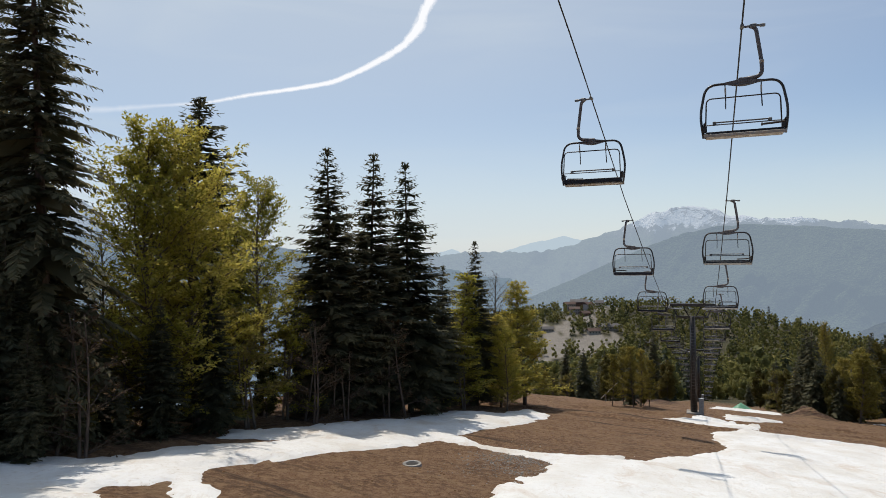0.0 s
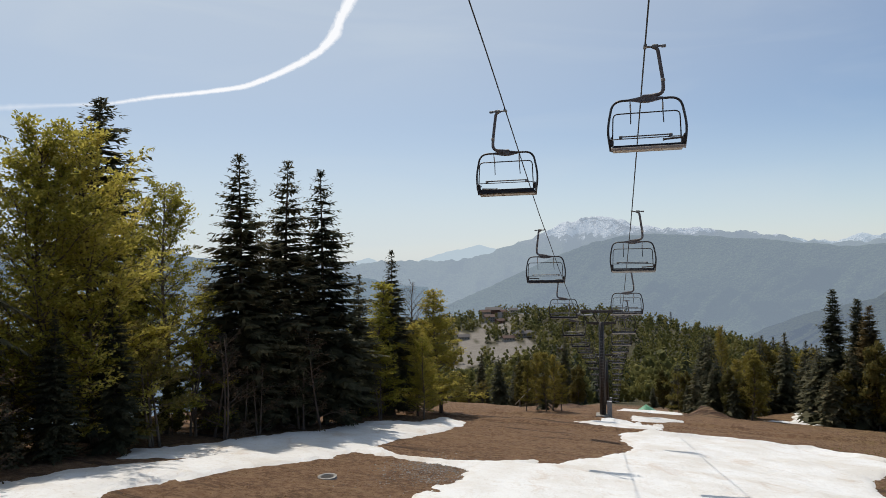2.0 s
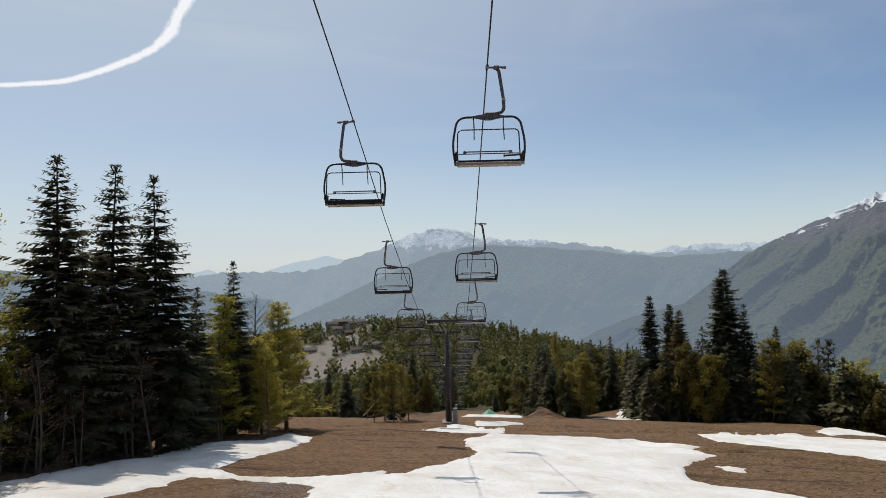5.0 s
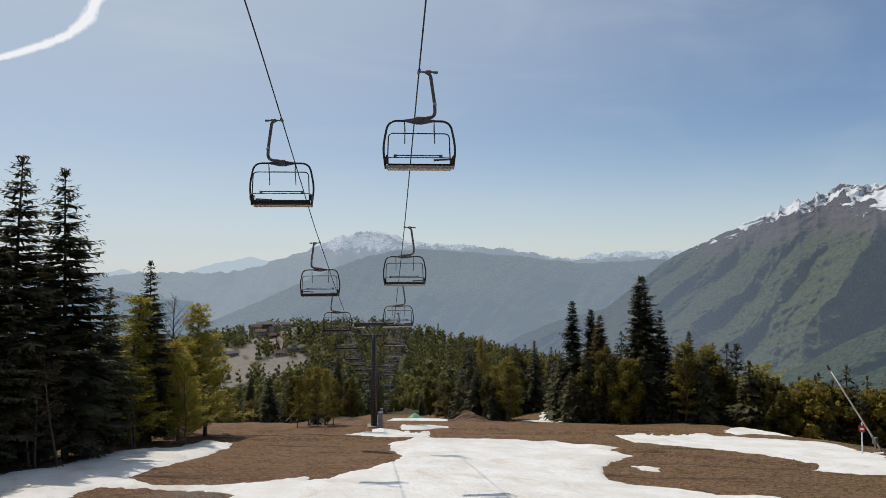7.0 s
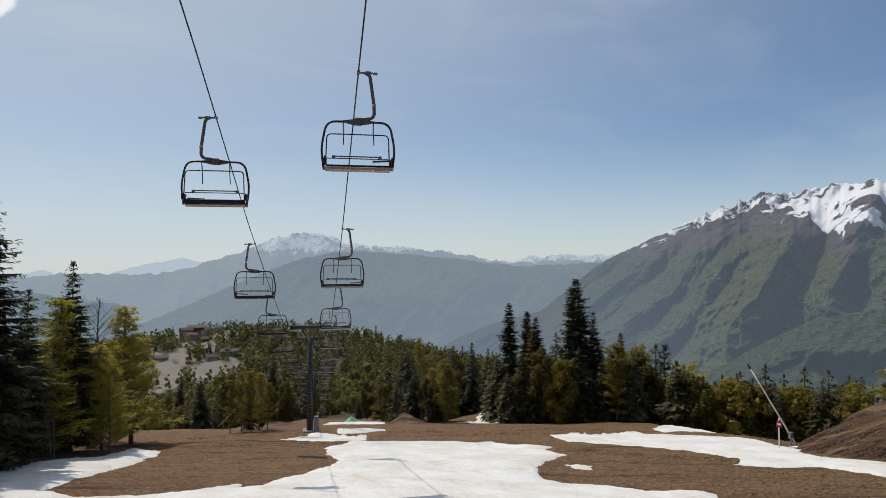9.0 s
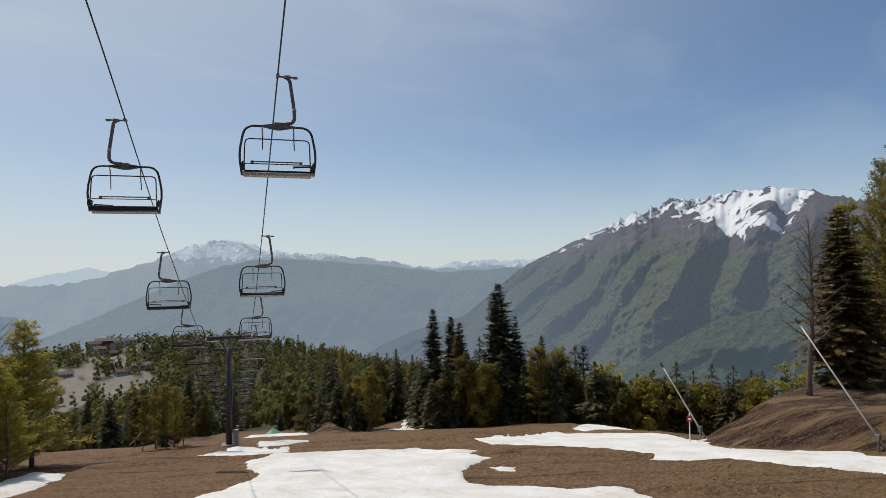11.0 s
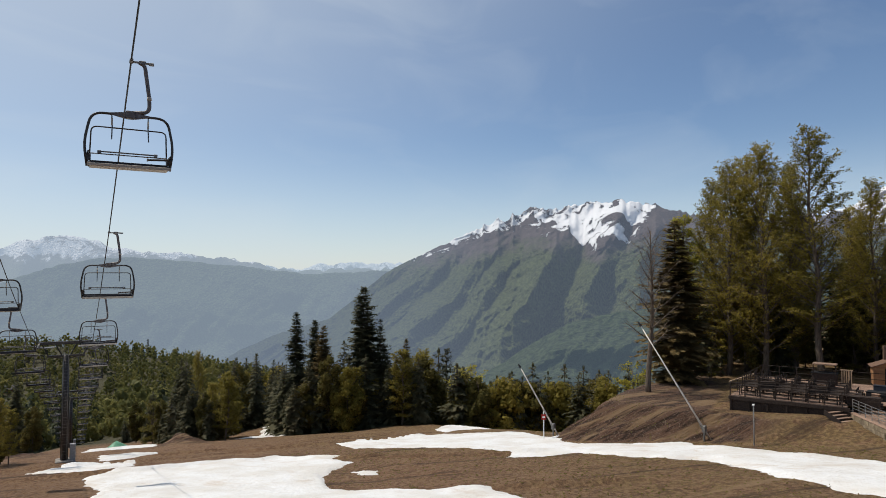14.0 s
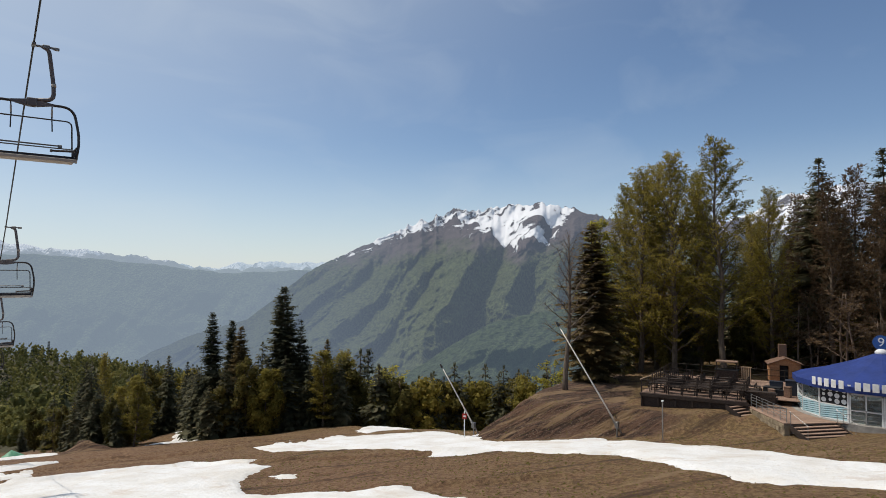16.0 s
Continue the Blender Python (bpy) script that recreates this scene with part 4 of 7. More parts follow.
def lobed_meshes(seed, height, spread, first, lobes, leaves, leaf, thick, mat):
    """A young tree with a dense rounded crown on a few ascending limbs."""
    trunk, _ = broad_meshes(seed, height * 0.96, spread, first, 0, leaf, thick, 1.3, dense=12, twigs=4)
    return trunk, cards_mesh("crown", lobed_leaves(np.random.default_rng(seed), height, spread, first, lobes, leaves, leaf), mat)


def dense_fir_meshes(seed, height, radius, tiers, fronds, thick, taper, ragged=0.25, mat=None):
    """A close-grown fir: tiers of broad overlapping fronds that hang over one another, each with sprigs at its tip."""
    rng = np.random.default_rng(seed)
    trunk = tube([(0, 0, z) for z in np.linspace(-0.4, height * 0.97, 6)], 0.1, 7, [thick * (1 - 0.9 * i / 5) + 0.01 for i in range(6)])
    quads, up = [], np.array([0, 0, 1.0])
    for w in range(tiers):
        t = (w + rng.uniform(-0.2, 0.2)) / tiers
        t = min(max(t, 0.0), 0.99)
        reach = radius * (1 - t) ** taper * (0.7 + 0.3 * min(1.0, 4 * t)) + 0.02 * height * (1 - 0.6 * t)
        start = rng.uniform(0, math.tau)
        for b in range(fronds):
            az = start + (b + rng.uniform(-0.25, 0.25)) * math.tau / fronds
            out = np.array([math.cos(az), math.sin(az), 0.0])
            side = np.array([-out[1], out[0], 0.0])
            length = reach * (1 + rng.normal(0, ragged))
            root = up * height * (0.03 + 0.955 * t + rng.normal(0, 0.25) / tiers)
            d = out + up * (0.42 * t - 0.5 + rng.normal(0, 0.12))
            d /= np.linalg.norm(d)
            quads += tri_card(root, d, side, length, length * 5.0 / fronds)
            for k in range(5):
                p = root + d * length * rng.uniform(0.45, 0.95)
                e = out * rng.uniform(0.3, 0.9) + side * rng.uniform(-0.8, 0.8) - up * rng.uniform(0.05, 0.8)
                e /= np.linalg.norm(e)
                n = np.cross(e, up + rng.normal(0, 0.3, 3))
                quads += tri_card(p, e, n / np.linalg.norm(n), length * 0.34 + 0.012 * height, length * 0.16 + 0.006 * height)
    for k in range(5):
        d = up + np.array([math.cos(k * 1.3), math.sin(k * 1.3), 0]) * 0.2 * (k > 0)
        quads += tri_card(up * height * 0.95, d / np.linalg.norm(d), np.array([math.sin(k * 1.3), math.cos(k * 1.3), 0]), height * 0.05, height * 0.012)
    return trunk, cards_mesh("crown", quads, mat or FIR_LEAF)


VARIANTS = {}


def variant(kind, name, label, category, meshes, bark_mat, tall):
    """Builds the first tree of a kind; the others are copies of it."""
    trunk, crown = meshes
    me = bpy.data.meshes.new("trunk")
    trunk.to_mesh(me)
    trunk.free()
    me.materials.append(bark_mat)
    me.polygons.foreach_set("use_smooth", np.full(len(me.polygons), True))
    VARIANTS[kind] = [name, label, category, me, crown, tall, None]


def plant(kind, x, y, height, turn=0.0, group="trees beside the piste", label="", wide=1.0):
    name, text, category, trunk, crown, tall, first = VARIANTS[kind]
    s = height / tall
    m = pose(x, y, gz(x, y) - 0.05, 0, 0, turn) @ Matrix.Diagonal((s * wide, s * wide, s, 1))
    if first is None:
        ob = thing(name, text, category, group)
        part_mesh("trunk", trunk, ob)
        if crown:
            part_mesh("crown", crown, ob)
        ob.matrix_basis = m
        VARIANTS[kind][6] = ob
    else:
        ob = first.copy()
        scene.collection.objects.link(ob)
        ob.matrix_basis = m
        ob["group"] = group
        for child in first.children:
            c = child.copy()
            scene.collection.objects.link(c)
            c.parent = ob
    if label:
        ob["label"] = label
    return ob


variant("fir", "fir_tree", "tall dark green fir with drooping boughs", "tree", fir_meshes(1, 20, 4.1, 0.08, 42, 0.24, 0.3, taper=0.84, fat=1.1), FIR_BARK, 20)
variant("fir_b", "fir_tree", "tall dark fir with a ragged outline", "tree", fir_meshes(2, 20, 4.1, 0.06, 42, 0.30, 0.36, taper=0.84, fat=1.1), FIR_BARK, 20)
variant("fir_c", "fir_tree", "narrow dark green fir", "tree", fir_meshes(3, 20, 3.5, 0.06, 42, 0.26, 0.32, taper=0.82, fat=1.1), FIR_BARK, 20)
variant("fir_thin", "fir_tree", "sparse old fir with bare lower trunk", "tree", fir_meshes(4, 20, 2.4, 0.10, 54, 0.40, 0.4, 0.2, 0.6, 0.06, boughs=10, fat=1.5), FIR_BARK, 20)
variant("fir_great", "fir_tree", "great old fir with long hanging dark boughs", "tree", fir_meshes(5, 34, 4.4, 0.03, 70, 0.62, 0.4, 0.40, 0.42, 0.20, core=1, step=0.24, boughs=9), FIR_BARK, 34)
variant("fir_cloud", "fir_tree", "old fir with bushy clumps along its trunk", "tree", fir_meshes(6, 20, 2.6, 0.06, 56, 0.34, 0.5, 0.22, 0.7, 0.06, taper=0.46, boughs=9, core=2, fat=1.35), FIR_BARK, 20)
variant("fir_olive", "fir_tree", "olive green fir lit by the sun", "tree", fir_meshes(7, 20, 2.9, 0.04, 52, 0.35, 0.35, boughs=10, core=3, fat=1.4, mat=BROWN_FIR), FIR_BARK, 20)
variant("fir_lo", "fir_tree", "small dark green fir", "tree", dense_fir_meshes(8, 10, 2.0, 24, 9, 0.12, 0.80), FIR_BARK, 10)
variant("fir_lo_b", "fir_tree", "small dark fir with a ragged outline", "tree", dense_fir_meshes(9, 10, 1.7, 22, 8, 0.12, 0.66, 0.36), FIR_BARK, 10)
variant("beech_lo", "beech_tree", "young beech in olive spring leaf, darkened for shade", "tree", lobed_meshes(20, 12, 2.9, 0.14, 22, 3400, 0.34, 0.14, WOOD_LEAF), GREY_BARK, 12)
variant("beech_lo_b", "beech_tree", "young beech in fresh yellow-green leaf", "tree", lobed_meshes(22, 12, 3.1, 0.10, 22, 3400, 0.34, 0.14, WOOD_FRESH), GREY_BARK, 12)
variant("beech_dull", "beech_tree", "slim young beech in thin olive leaf", "tree", broad_meshes(24, 12, 2.3, 0.16, 8000, 0.21, 0.13, 1.6, mat=WOOD_FRESH, dense=34, twigs=7), GREY_BARK, 12)
variant("brown_beech", "beech_tree", "tall beech still in brown bud", "tree", broad_meshes(23, 26, 4.8, 0.10, 12000, 0.27, 0.30, 1.9, lift=0.03, mat=BROWN_TWIG, dense=40), GREY_BARK, 26)
variant("beech", "beech_tree", "beech in fresh yellow-green leaf", "tree", broad_meshes(11, 18, 5.0, 0.06, 34000, 0.21, 0.24, 1.35, dense=64, lift=-0.01), GREY_BARK, 18)
variant("beech_b", "beech_tree", "slender beech in thin spring leaf", "tree", broad_meshes(12, 18, 4.1, 0.10, 20000, 0.20, 0.2, 1.3, lift=-0.01), GREY_BARK, 18)
variant("beech_c", "beech_tree", "narrow pointed tree in yellow-green spring leaf", "tree", broad_meshes(13, 18, 3.2, 0.10, 11000, 0.26, 0.2, 1.2, cone=0.6), GREY_BARK, 18)
variant("pointed", "young_beech", "full pointed tree in golden-green spring leaf", "tree", broad_meshes(21, 14, 3.1, 0.10, 20000, 0.19, 0.17, 1.0, cone=0.9, dense=60, mat=GOLD_LEAF), GREY_BARK, 14)
variant("beech_tall", "beech_tree", "tall beech with dull olive spring leaves", "tree", broad_meshes(14, 26, 5.2, 0.10, 32000, 0.195, 0.34, 1.9, mat=TERRACE_LEAF, dense=58, lift=0.03), GREY_BARK, 26)
variant("beech_high", "beech_tree", "tall slim beech with a thin high crown", "tree", broad_meshes(15, 26, 4.0, 0.20, 20000, 0.20, 0.30, 1.6, mat=TERRACE_LEAF, dense=52, lift=0.02), GREY_BARK, 26)
variant("bush", "young_tree", "young broadleaf tree in green spring leaf", "tree", broad_meshes(16, 8, 2.6, 0.08, 4500, 0.22, 0.10, 0.9, 3), GREY_BARK, 8)
variant("bush_olive", "young_tree", "young broadleaf tree with dull olive leaves", "tree", broad_meshes(17, 8, 2.8, 0.08, 4000, 0.26, 0.10, 0.8, 3, OLIVE_LEAF), GREY_BARK, 8)
variant("bare", "bare_tree", "leafless tree with thin grey branches", "tree", broad_meshes(18, 16, 2.8, 0.30, 0, 0.3, 0.22, 1.5, dense=34, lift=0.03, twigs=11), GREY_BARK, 16)
variant("scrub", "bare_shrub", "leafless brown shrub with many thin twigs", "shrub", broad_meshes(19, 6, 2.0, 0.06, 1300, 0.16, 0.07, 1.1, 3, BROWN_TWIG), FIR_BARK, 6)


def plant_at(kind, az, d, tip, turn, group, wide=1.0, label=""):
    """A tree at an azimuth and distance whose tip stands at the elevation tip."""
    x, y = polar(az, d)
    plant(kind, x, y, d * math.tan(radians(tip)) - gz(x, y), turn, group, label, wide)


EDGE = "trees along the edge of the piste"
for row in (
    ("fir_great", -31.4, 31.0, 27.0, 20), ("fir_great", -36.5, 33.0, 26.0, 140), ("fir_great", -34.2, 37.0, 22.0, 260), ("fir_b", -34.0, 29.0, 2.0, 60),
    ("fir_b", -28.6, 34.0, -1.5, 10), ("beech", -24.6, 36.0, 9.9, 0), ("beech", -21.0, 37.5, 9.4, 120), ("fir_c", -21.7, 50.0, 12.3, 40, 1.75),
    ("fir_b", -23.6, 33.5, -3.5, 70), ("fir_b", -19.6, 35.5, -2.0, 200), ("beech_b", -15.8, 43.0, 6.6, 30), ("beech_b", -17.6, 47.0, 3.0, 210),
    ("fir", -10.0, 44.5, 8.8, 15, 1.15), ("fir_c", -6.9, 47.0, 8.3, 80, 1.2), ("fir_b", -3.1, 49.5, 7.5, 200, 1.12), ("fir_b", -8.4, 51.0, 2.5, 100), ("beech_b", -12.6, 46.0, -2.0, 50, 0.8),
    ("fir_c", -0.4, 53.0, -1.6, 100, 1.1), ("beech_c", 0.9, 57.0, -1.8, 40, 1.5), ("fir_b", 2.75, 59.0, 0.5, 130, 0.95), ("bare", 4.6, 66.0, -2.0, 10),
    ("pointed", 6.8, 65.0, -2.7, 70, 1.35), ("pointed", 4.9, 60.0, -5.6, 150, 1.2), ("scrub", -11.7, 40.5, -6.0, 0), ("scrub", -9.0, 42.0, -8.5, 70),
    ("beech_b", 5.4, 56.5, -7.0, 20), ("bush", -14.0, 41.5, -5.5, 0), ("bush_olive", -17.0, 38.5, -5.0, 120), ("scrub", -4.8, 46.0, -6.0, 220),
    ("fir_b", -1.6, 50.0, -4.5, 300), ("bush", 1.6, 54.0, -7.5, 60), ("bush_olive", -26.4, 36.0, -6.5, 0), ("fir_c", -33.0, 27.5, -5.0, 110),
    ("scrub", -29.8, 29.0, -4.0, 40), ("bare", -27.6, 36.0, 2.0, 250),
):
    plant_at(*row[:5], EDGE, row[5] if len(row) > 5 else 1.0)

BANK = "trees behind the terrace"
for row in (
    ("bare", 68.3, 66.0, 4.0, 0, 1.3), ("fir_olive", 70.5, 74.0, 4.4, 30, 1.75), ("beech_c", 71.0, 84.0, 5.4, 60), ("beech_tall", 74.4, 82.0, 9.0, 10, 1.0),
    ("beech_tall", 77.2, 80.0, 10.2, 130, 1.0), ("beech_tall", 75.6, 86.0, 9.2, 300, 1.0), ("beech_tall", 73.4, 88.0, 7.6, 220, 0.9), ("beech_tall", 78.8, 86.0, 8.6, 20, 0.9), ("beech_high", 80.9, 78.0, 11.4, 250, 1.15), ("beech_tall", 84.4, 84.0, 6.9, 200, 0.9), ("fir_b", 87.6, 88.0, 9.0, 45, 1.2),
    ("brown_beech", 88.4, 80.0, 7.4, 80, 1.0), ("brown_beech", 86.3, 90.0, 6.4, 10, 1.0), ("brown_beech", 89.8, 84.0, 8.2, 190, 1.0), ("brown_beech", 87.4, 94.0, 6.6, 130, 1.1), ("fir_b", 85.6, 98.0, 4.6, 20, 1.0), ("fir_b", 89.2, 99.0, 6.0, 80, 1.0), ("fir_c", 83.6, 97.0, 4.4, 70, 1.2), ("beech_tall", 83.0, 92.0, 5.0, 90, 0.9), ("brown_beech", 93.4, 76.0, 6.2, 60, 1.0), ("fir_c", 92.3, 86.0, 9.4, 100, 1.2), ("brown_beech", 91.4, 78.0, 6.8, 300, 0.9), ("beech_tall", 94.5, 82.0, 7.8, 20, 0.9),
    ("beech_tall", 79.2, 90.0, 6.0, 60, 0.9), ("fir_b", 82.8, 95.0, 2.5, 170, 1.2), ("fir_b", 85.8, 96.0, 1.0, 60, 1.2), ("fir_c", 90.0, 94.0, 2.0, 250, 1.3),
    ("bush_olive", 73.0, 78.0, -6.0, 10), ("bush_olive", 79.0, 84.0, -4.6, 100), ("bush_olive", 83.0, 88.0, -4.2, 50), ("scrub", 87.0, 80.0, -2.0, 0, 1.3), ("scrub", 89.6, 76.0, -1.0, 90, 1.3),
    ("bush", 67.6, 88.0, -7.6, 30), ("fir_b", 75.8, 94.0, -1.0, 30, 1.2), ("fir_olive", 72.2, 88.0, -2.0, 120), ("beech_tall", 97.5, 80.0, 8.5, 200), ("fir_b", 78.0, 98.0, 0.0, 20, 1.3), ("scrub", 92.0, 72.0, -3.0, 20, 1.2),
):
    plant_at(*row[:5], BANK, row[5] if len(row) > 5 else 1.0)

COPSE = "trees at the lower edge of the piste"
for row in (
    ("fir_thin", 38.2, 100.0, -3.2, 0, 1.0), ("fir_cloud", 39.9, 104.0, -3.9, 90, 0.8), ("fir_olive", 40.5, 101.0, -4.4, 30, 1.15), ("fir_cloud", 44.0, 103.0, -1.1, 10, 1.0),
    ("fir_b", 45.4, 102.0, -3.9, 200, 0.95), ("fir_olive", 47.6, 106.0, -5.6, 60, 0.8), ("beech_dull", 43.2, 96.0, -7.9, 0, 1.1), ("fir_c", 50.5, 130.0, -6.5, 0), ("beech_tall", 48.9, 112.0, -6.6, 0, 0.8),
    ("beech_b", 53.0, 118.0, -7.9, 100), ("beech_tall", 30.2, 125.0, -6.2, 40, 0.7), ("fir_c", 28.8, 128.0, -6.8, 0, 1.1), ("fir_c", 34.6, 135.0, -6.6, 0), ("fir_c", 33.0, 138.0, -6.9, 40),
    ("fir_c", 36.2, 132.0, -7.2, 80), ("bush_olive", 31.8, 112.0, -9.5, 0, 1.0), ("bush_olive", 27.0, 118.0, -10.0, 200, 1.0), ("beech_dull", 14.4, 73.0, -9.2, 0, 0.9), ("beech_dull", 15.3, 75.0, -8.6, 100, 0.9), ("beech_dull", 16.0, 74.0, -8.5, 200, 0.9), ("beech_dull", 16.7, 76.0, -8.7, 300, 0.9), ("beech_dull", 17.4, 77.0, -9.6, 40, 1.0), ("fir_lo_b", 15.9, 80.0, -9.0, 90, 0.8), ("beech_lo", 16.9, 79.0, -10.6, 90, 0.9),
    ("fir_c", 17.6, 108.0, -7.4, 60), ("beech_lo", 14.2, 103.0, -9.4, 220, 1.2), ("bush_olive", 10.6, 98.0, -11.0, 20, 1.0), ("fir_lo", 12.0, 120.0, -8.8, 60, 1.2), ("fir_c", 10.4, 128.0, -8.6, 0),
    ("fir_lo", 56.6, 122.0, -8.4, 10), ("fir_lo_b", 57.7, 118.0, -8.7, 50), ("fir_lo", 58.6, 124.0, -7.5, 100), ("fir_lo_b", 59.9, 120.0, -8.2, 30), ("fir_lo", 61.3, 124.0, -7.6, 80),
    ("fir_lo_b", 62.9, 122.0, -7.7, 140), ("fir_lo", 64.2, 120.0, -8.0, 200), ("fir_lo_b", 66.6, 118.0, -7.4, 10), ("fir_lo", 50.4, 122.0, -6.3, 60), ("fir_lo_b", 47.6, 120.0, -6.3, 120),
    ("fir_lo", 52.6, 118.0, -7.9, 0), ("fir_lo_b", 34.9, 126.0, -6.85, 90), ("fir_lo", 33.1, 124.0, -7.1, 40), ("fir_lo_b", 36.7, 122.0, -7.3, 20), ("fir_lo", 29.4, 120.0, -6.7, 150),
    ("fir_lo", 54.4, 112.0, -9.2, 60), ("fir_lo_b", 55.5, 116.0, -8.6, 10), ("fir_lo_b", 49.0, 110.0, -7.4, 10), ("fir_lo", 42.2, 112.0, -5.6, 0), ("fir_lo_b", 41.8, 98.0, -8.6, 200),
    ("beech_lo", 18.8, 104.0, -9.4, 20, 1.1), ("bush_olive", 9.4, 104.0, -11.0, 20, 1.0), ("fir_c", 13.6, 118.0, -9.0, 20),
):
    plant_at(*row[:5], COPSE, row[5] if len(row) > 5 else 1.0)

# woods on both sides, thinned where named trees stand
rng = np.random.default_rng(77)
FILL = []
for k in range(32):  # the band behind the edge trees
    a, p = rng.uniform(12, 76), rng.uniform(-44, -25)
    p += 6 * smooth(30, 76, a)
    FILL.append((("fir_lo", "beech_lo_b", "fir_lo_b", "beech_lo", "beech_lo_b")[k % 5], a, p, rng.uniform(5, 11), EDGE))
for k in range(34):  # dark undergrowth along it
    a = rng.uniform(14, 62)
    p = -24.5 + 7.0 * smooth(36, 66, a) + rng.uniform(-3, 0.3)
    FILL.append((("fir_lo", "beech_lo", "scrub", "fir_lo_b", "fir_lo")[k % 5], a, p, rng.uniform(2.0, 5.0), EDGE))
for kind, a, p, h, group in FILL:
    x, y = from_lift(a, p)
    plant(kind, x, y, h, rng.uniform(0, 360), group)
for k in range(30):  # the wood behind the terrace
    az, d = rng.uniform(71, 100), rng.uniform(80, 108)
    x, y = polar(az, d)
    plant(("beech_lo", "beech_lo", "fir_lo_b", "beech_lo", "beech_lo_b", "scrub")[k % 6], x, y, rng.uniform(6, 13), rng.uniform(0, 360), BANK)
for k in range(18):  # and its tall back row
    az = 71.5 + k * 1.65 + rng.uniform(-0.4, 0.4)
    x, y = polar(az, rng.uniform(92, 112))
    plant(("fir_lo", "beech_lo", "fir_lo_b")[k % 3], x, y, rng.uniform(13, 19), rng.uniform(0, 360), BANK)
for k in range(110):  # below the crest, on both sides of the lift
    az, d = rng.uniform(8, 37), rng.uniform(98, 190)
    x, y = polar(az, d)
    a, p = lift_axes(x, y)
    top = np.interp(az, (8, 12.5, 14, 20, 26, 37), (-11.0, -10.8, -8.8, -10.0, -9.6, -7.6)) + rng.uniform(-1.8, 0.4)
    h = d * math.tan(radians(top)) - gz(x, y)
    if h > 2.5 and not -9 < p < 9 and not (az > 32.6 and d < 128):
        plant(("beech_lo", "fir_lo", "fir_lo_b", "beech_lo_b", "fir_lo")[k % 5], x, y, min(h, 16), rng.uniform(0, 360), COPSE)
for k in range(150):  # below the piste, on the right
    az, d = rng.uniform(31, 67), rng.uniform(104, 190)
    top = np.interp(az, (31, 37, 48, 52, 56, 67), (-7.4, -7.0, -7.2, -8.4, -9.4, -8.6)) + rng.uniform(-1.6, 0.5)
    x, y = polar(az, d)
    h = d * math.tan(radians(top)) - gz(x, y)
    if h > 3 and not (32.6 < az < 37.0 and d < 128):
        plant(("fir_lo", "beech_lo", "fir_lo_b", "beech_lo_b", "fir_lo", "beech_lo_b", "beech_lo", "fir_lo_b")[k % 8], x, y, min(h, 19), rng.uniform(0, 360), COPSE)


for k in range(84):  # the close front of that wood
    az, d = 29.5 + k * 0.43 + rng.uniform(-0.25, 0.25), rng.uniform(94, 104)
    if az > 58:
        d += 6
    top = np.interp(az, (29, 36, 40, 47, 52, 56, 66), (-8.4, -8.0, -6.8, -6.6, -7.5, -8.2, -8.0)) + rng.uniform(-2.2 if az < 48 else -1.3, 0.4)
    x, y = polar(az, d)
    h = d * math.tan(radians(top)) - gz(x, y)
    if h > 2 and not 32.6 < az < 37.0:  # the gully stays open
        plant(("fir_lo", "beech_lo_b", "beech_lo", "beech_lo", "fir_lo", "beech_lo_b" if az > 48 else "fir_lo_b", "beech_dull")[int(rng.integers(7))], x, y, min(h, 17), rng.uniform(0, 360), COPSE, "", rng.uniform(0.95, 1.35))


# ---- the wooded hill, too many trees to count ----
def far_trees(name, label, spots, seed, mats, share):
    """Small trees joined into one mesh: cones of drooping cards, or rounded heaps of leaf cards."""
    rng = np.random.default_rng(seed)
    lots = {True: [], False: []}
    for x, y, h in spots:
        fir = rng.random() < share
        z = gz(x, y)
        close = math.hypot(x, y) < 450
        n = (80 if close else 40) if fir else (220 if close else 64)
        u = rng.random(n)
        ang = rng.uniform(0, math.tau, n)
        if fir:
            t = 0.06 + 0.94 * u**1.1
            r = h * 0.17 * (1 - t) ** 0.8
            c = np.stack([np.cos(ang) * r * 0.3, np.sin(ang) * r * 0.3, h * t], -1)
            d = np.stack([np.cos(ang), np.sin(ang), -0.75 + 0 * ang], -1)
            size = (0.075 * h + r) * rng.uniform(0.7, 1.2, n)
        else:
            q = lobed_leaves(rng, h, h * rng.uniform(0.28, 0.38), 0.12, 6, n, h * (0.075 if close else 0.12))
            lots[fir].append((q + np.array([x, y, z])).reshape(-1, 3))
            continue
        d = d / np.linalg.norm(d, axis=1)[:, None]
        s = np.cross(d, np.array([0, 0, 1.0]) + rng.normal(0, 0.5, (n, 3)))
        s = s / np.linalg.norm(s, axis=1)[:, None]
        wide = (size * 0.55)[:, None]
        mid = c + d * (size * 0.5)[:, None]
        q = np.stack([c, mid + s * wide * 0.5, c + d * size[:, None], mid - s * wide * 0.5], 1) + np.array([x, y, z])
        lots[fir].append(q.reshape(-1, 3))
    for fir, mat in ((True, mats[0]), (False, mats[1])):
        if lots[fir]:
            ob = new(name[fir], cards_mesh(name[fir], np.concatenate(lots[fir]), mat))
            tagged(ob, label[fir], "woods", kind="stuff")


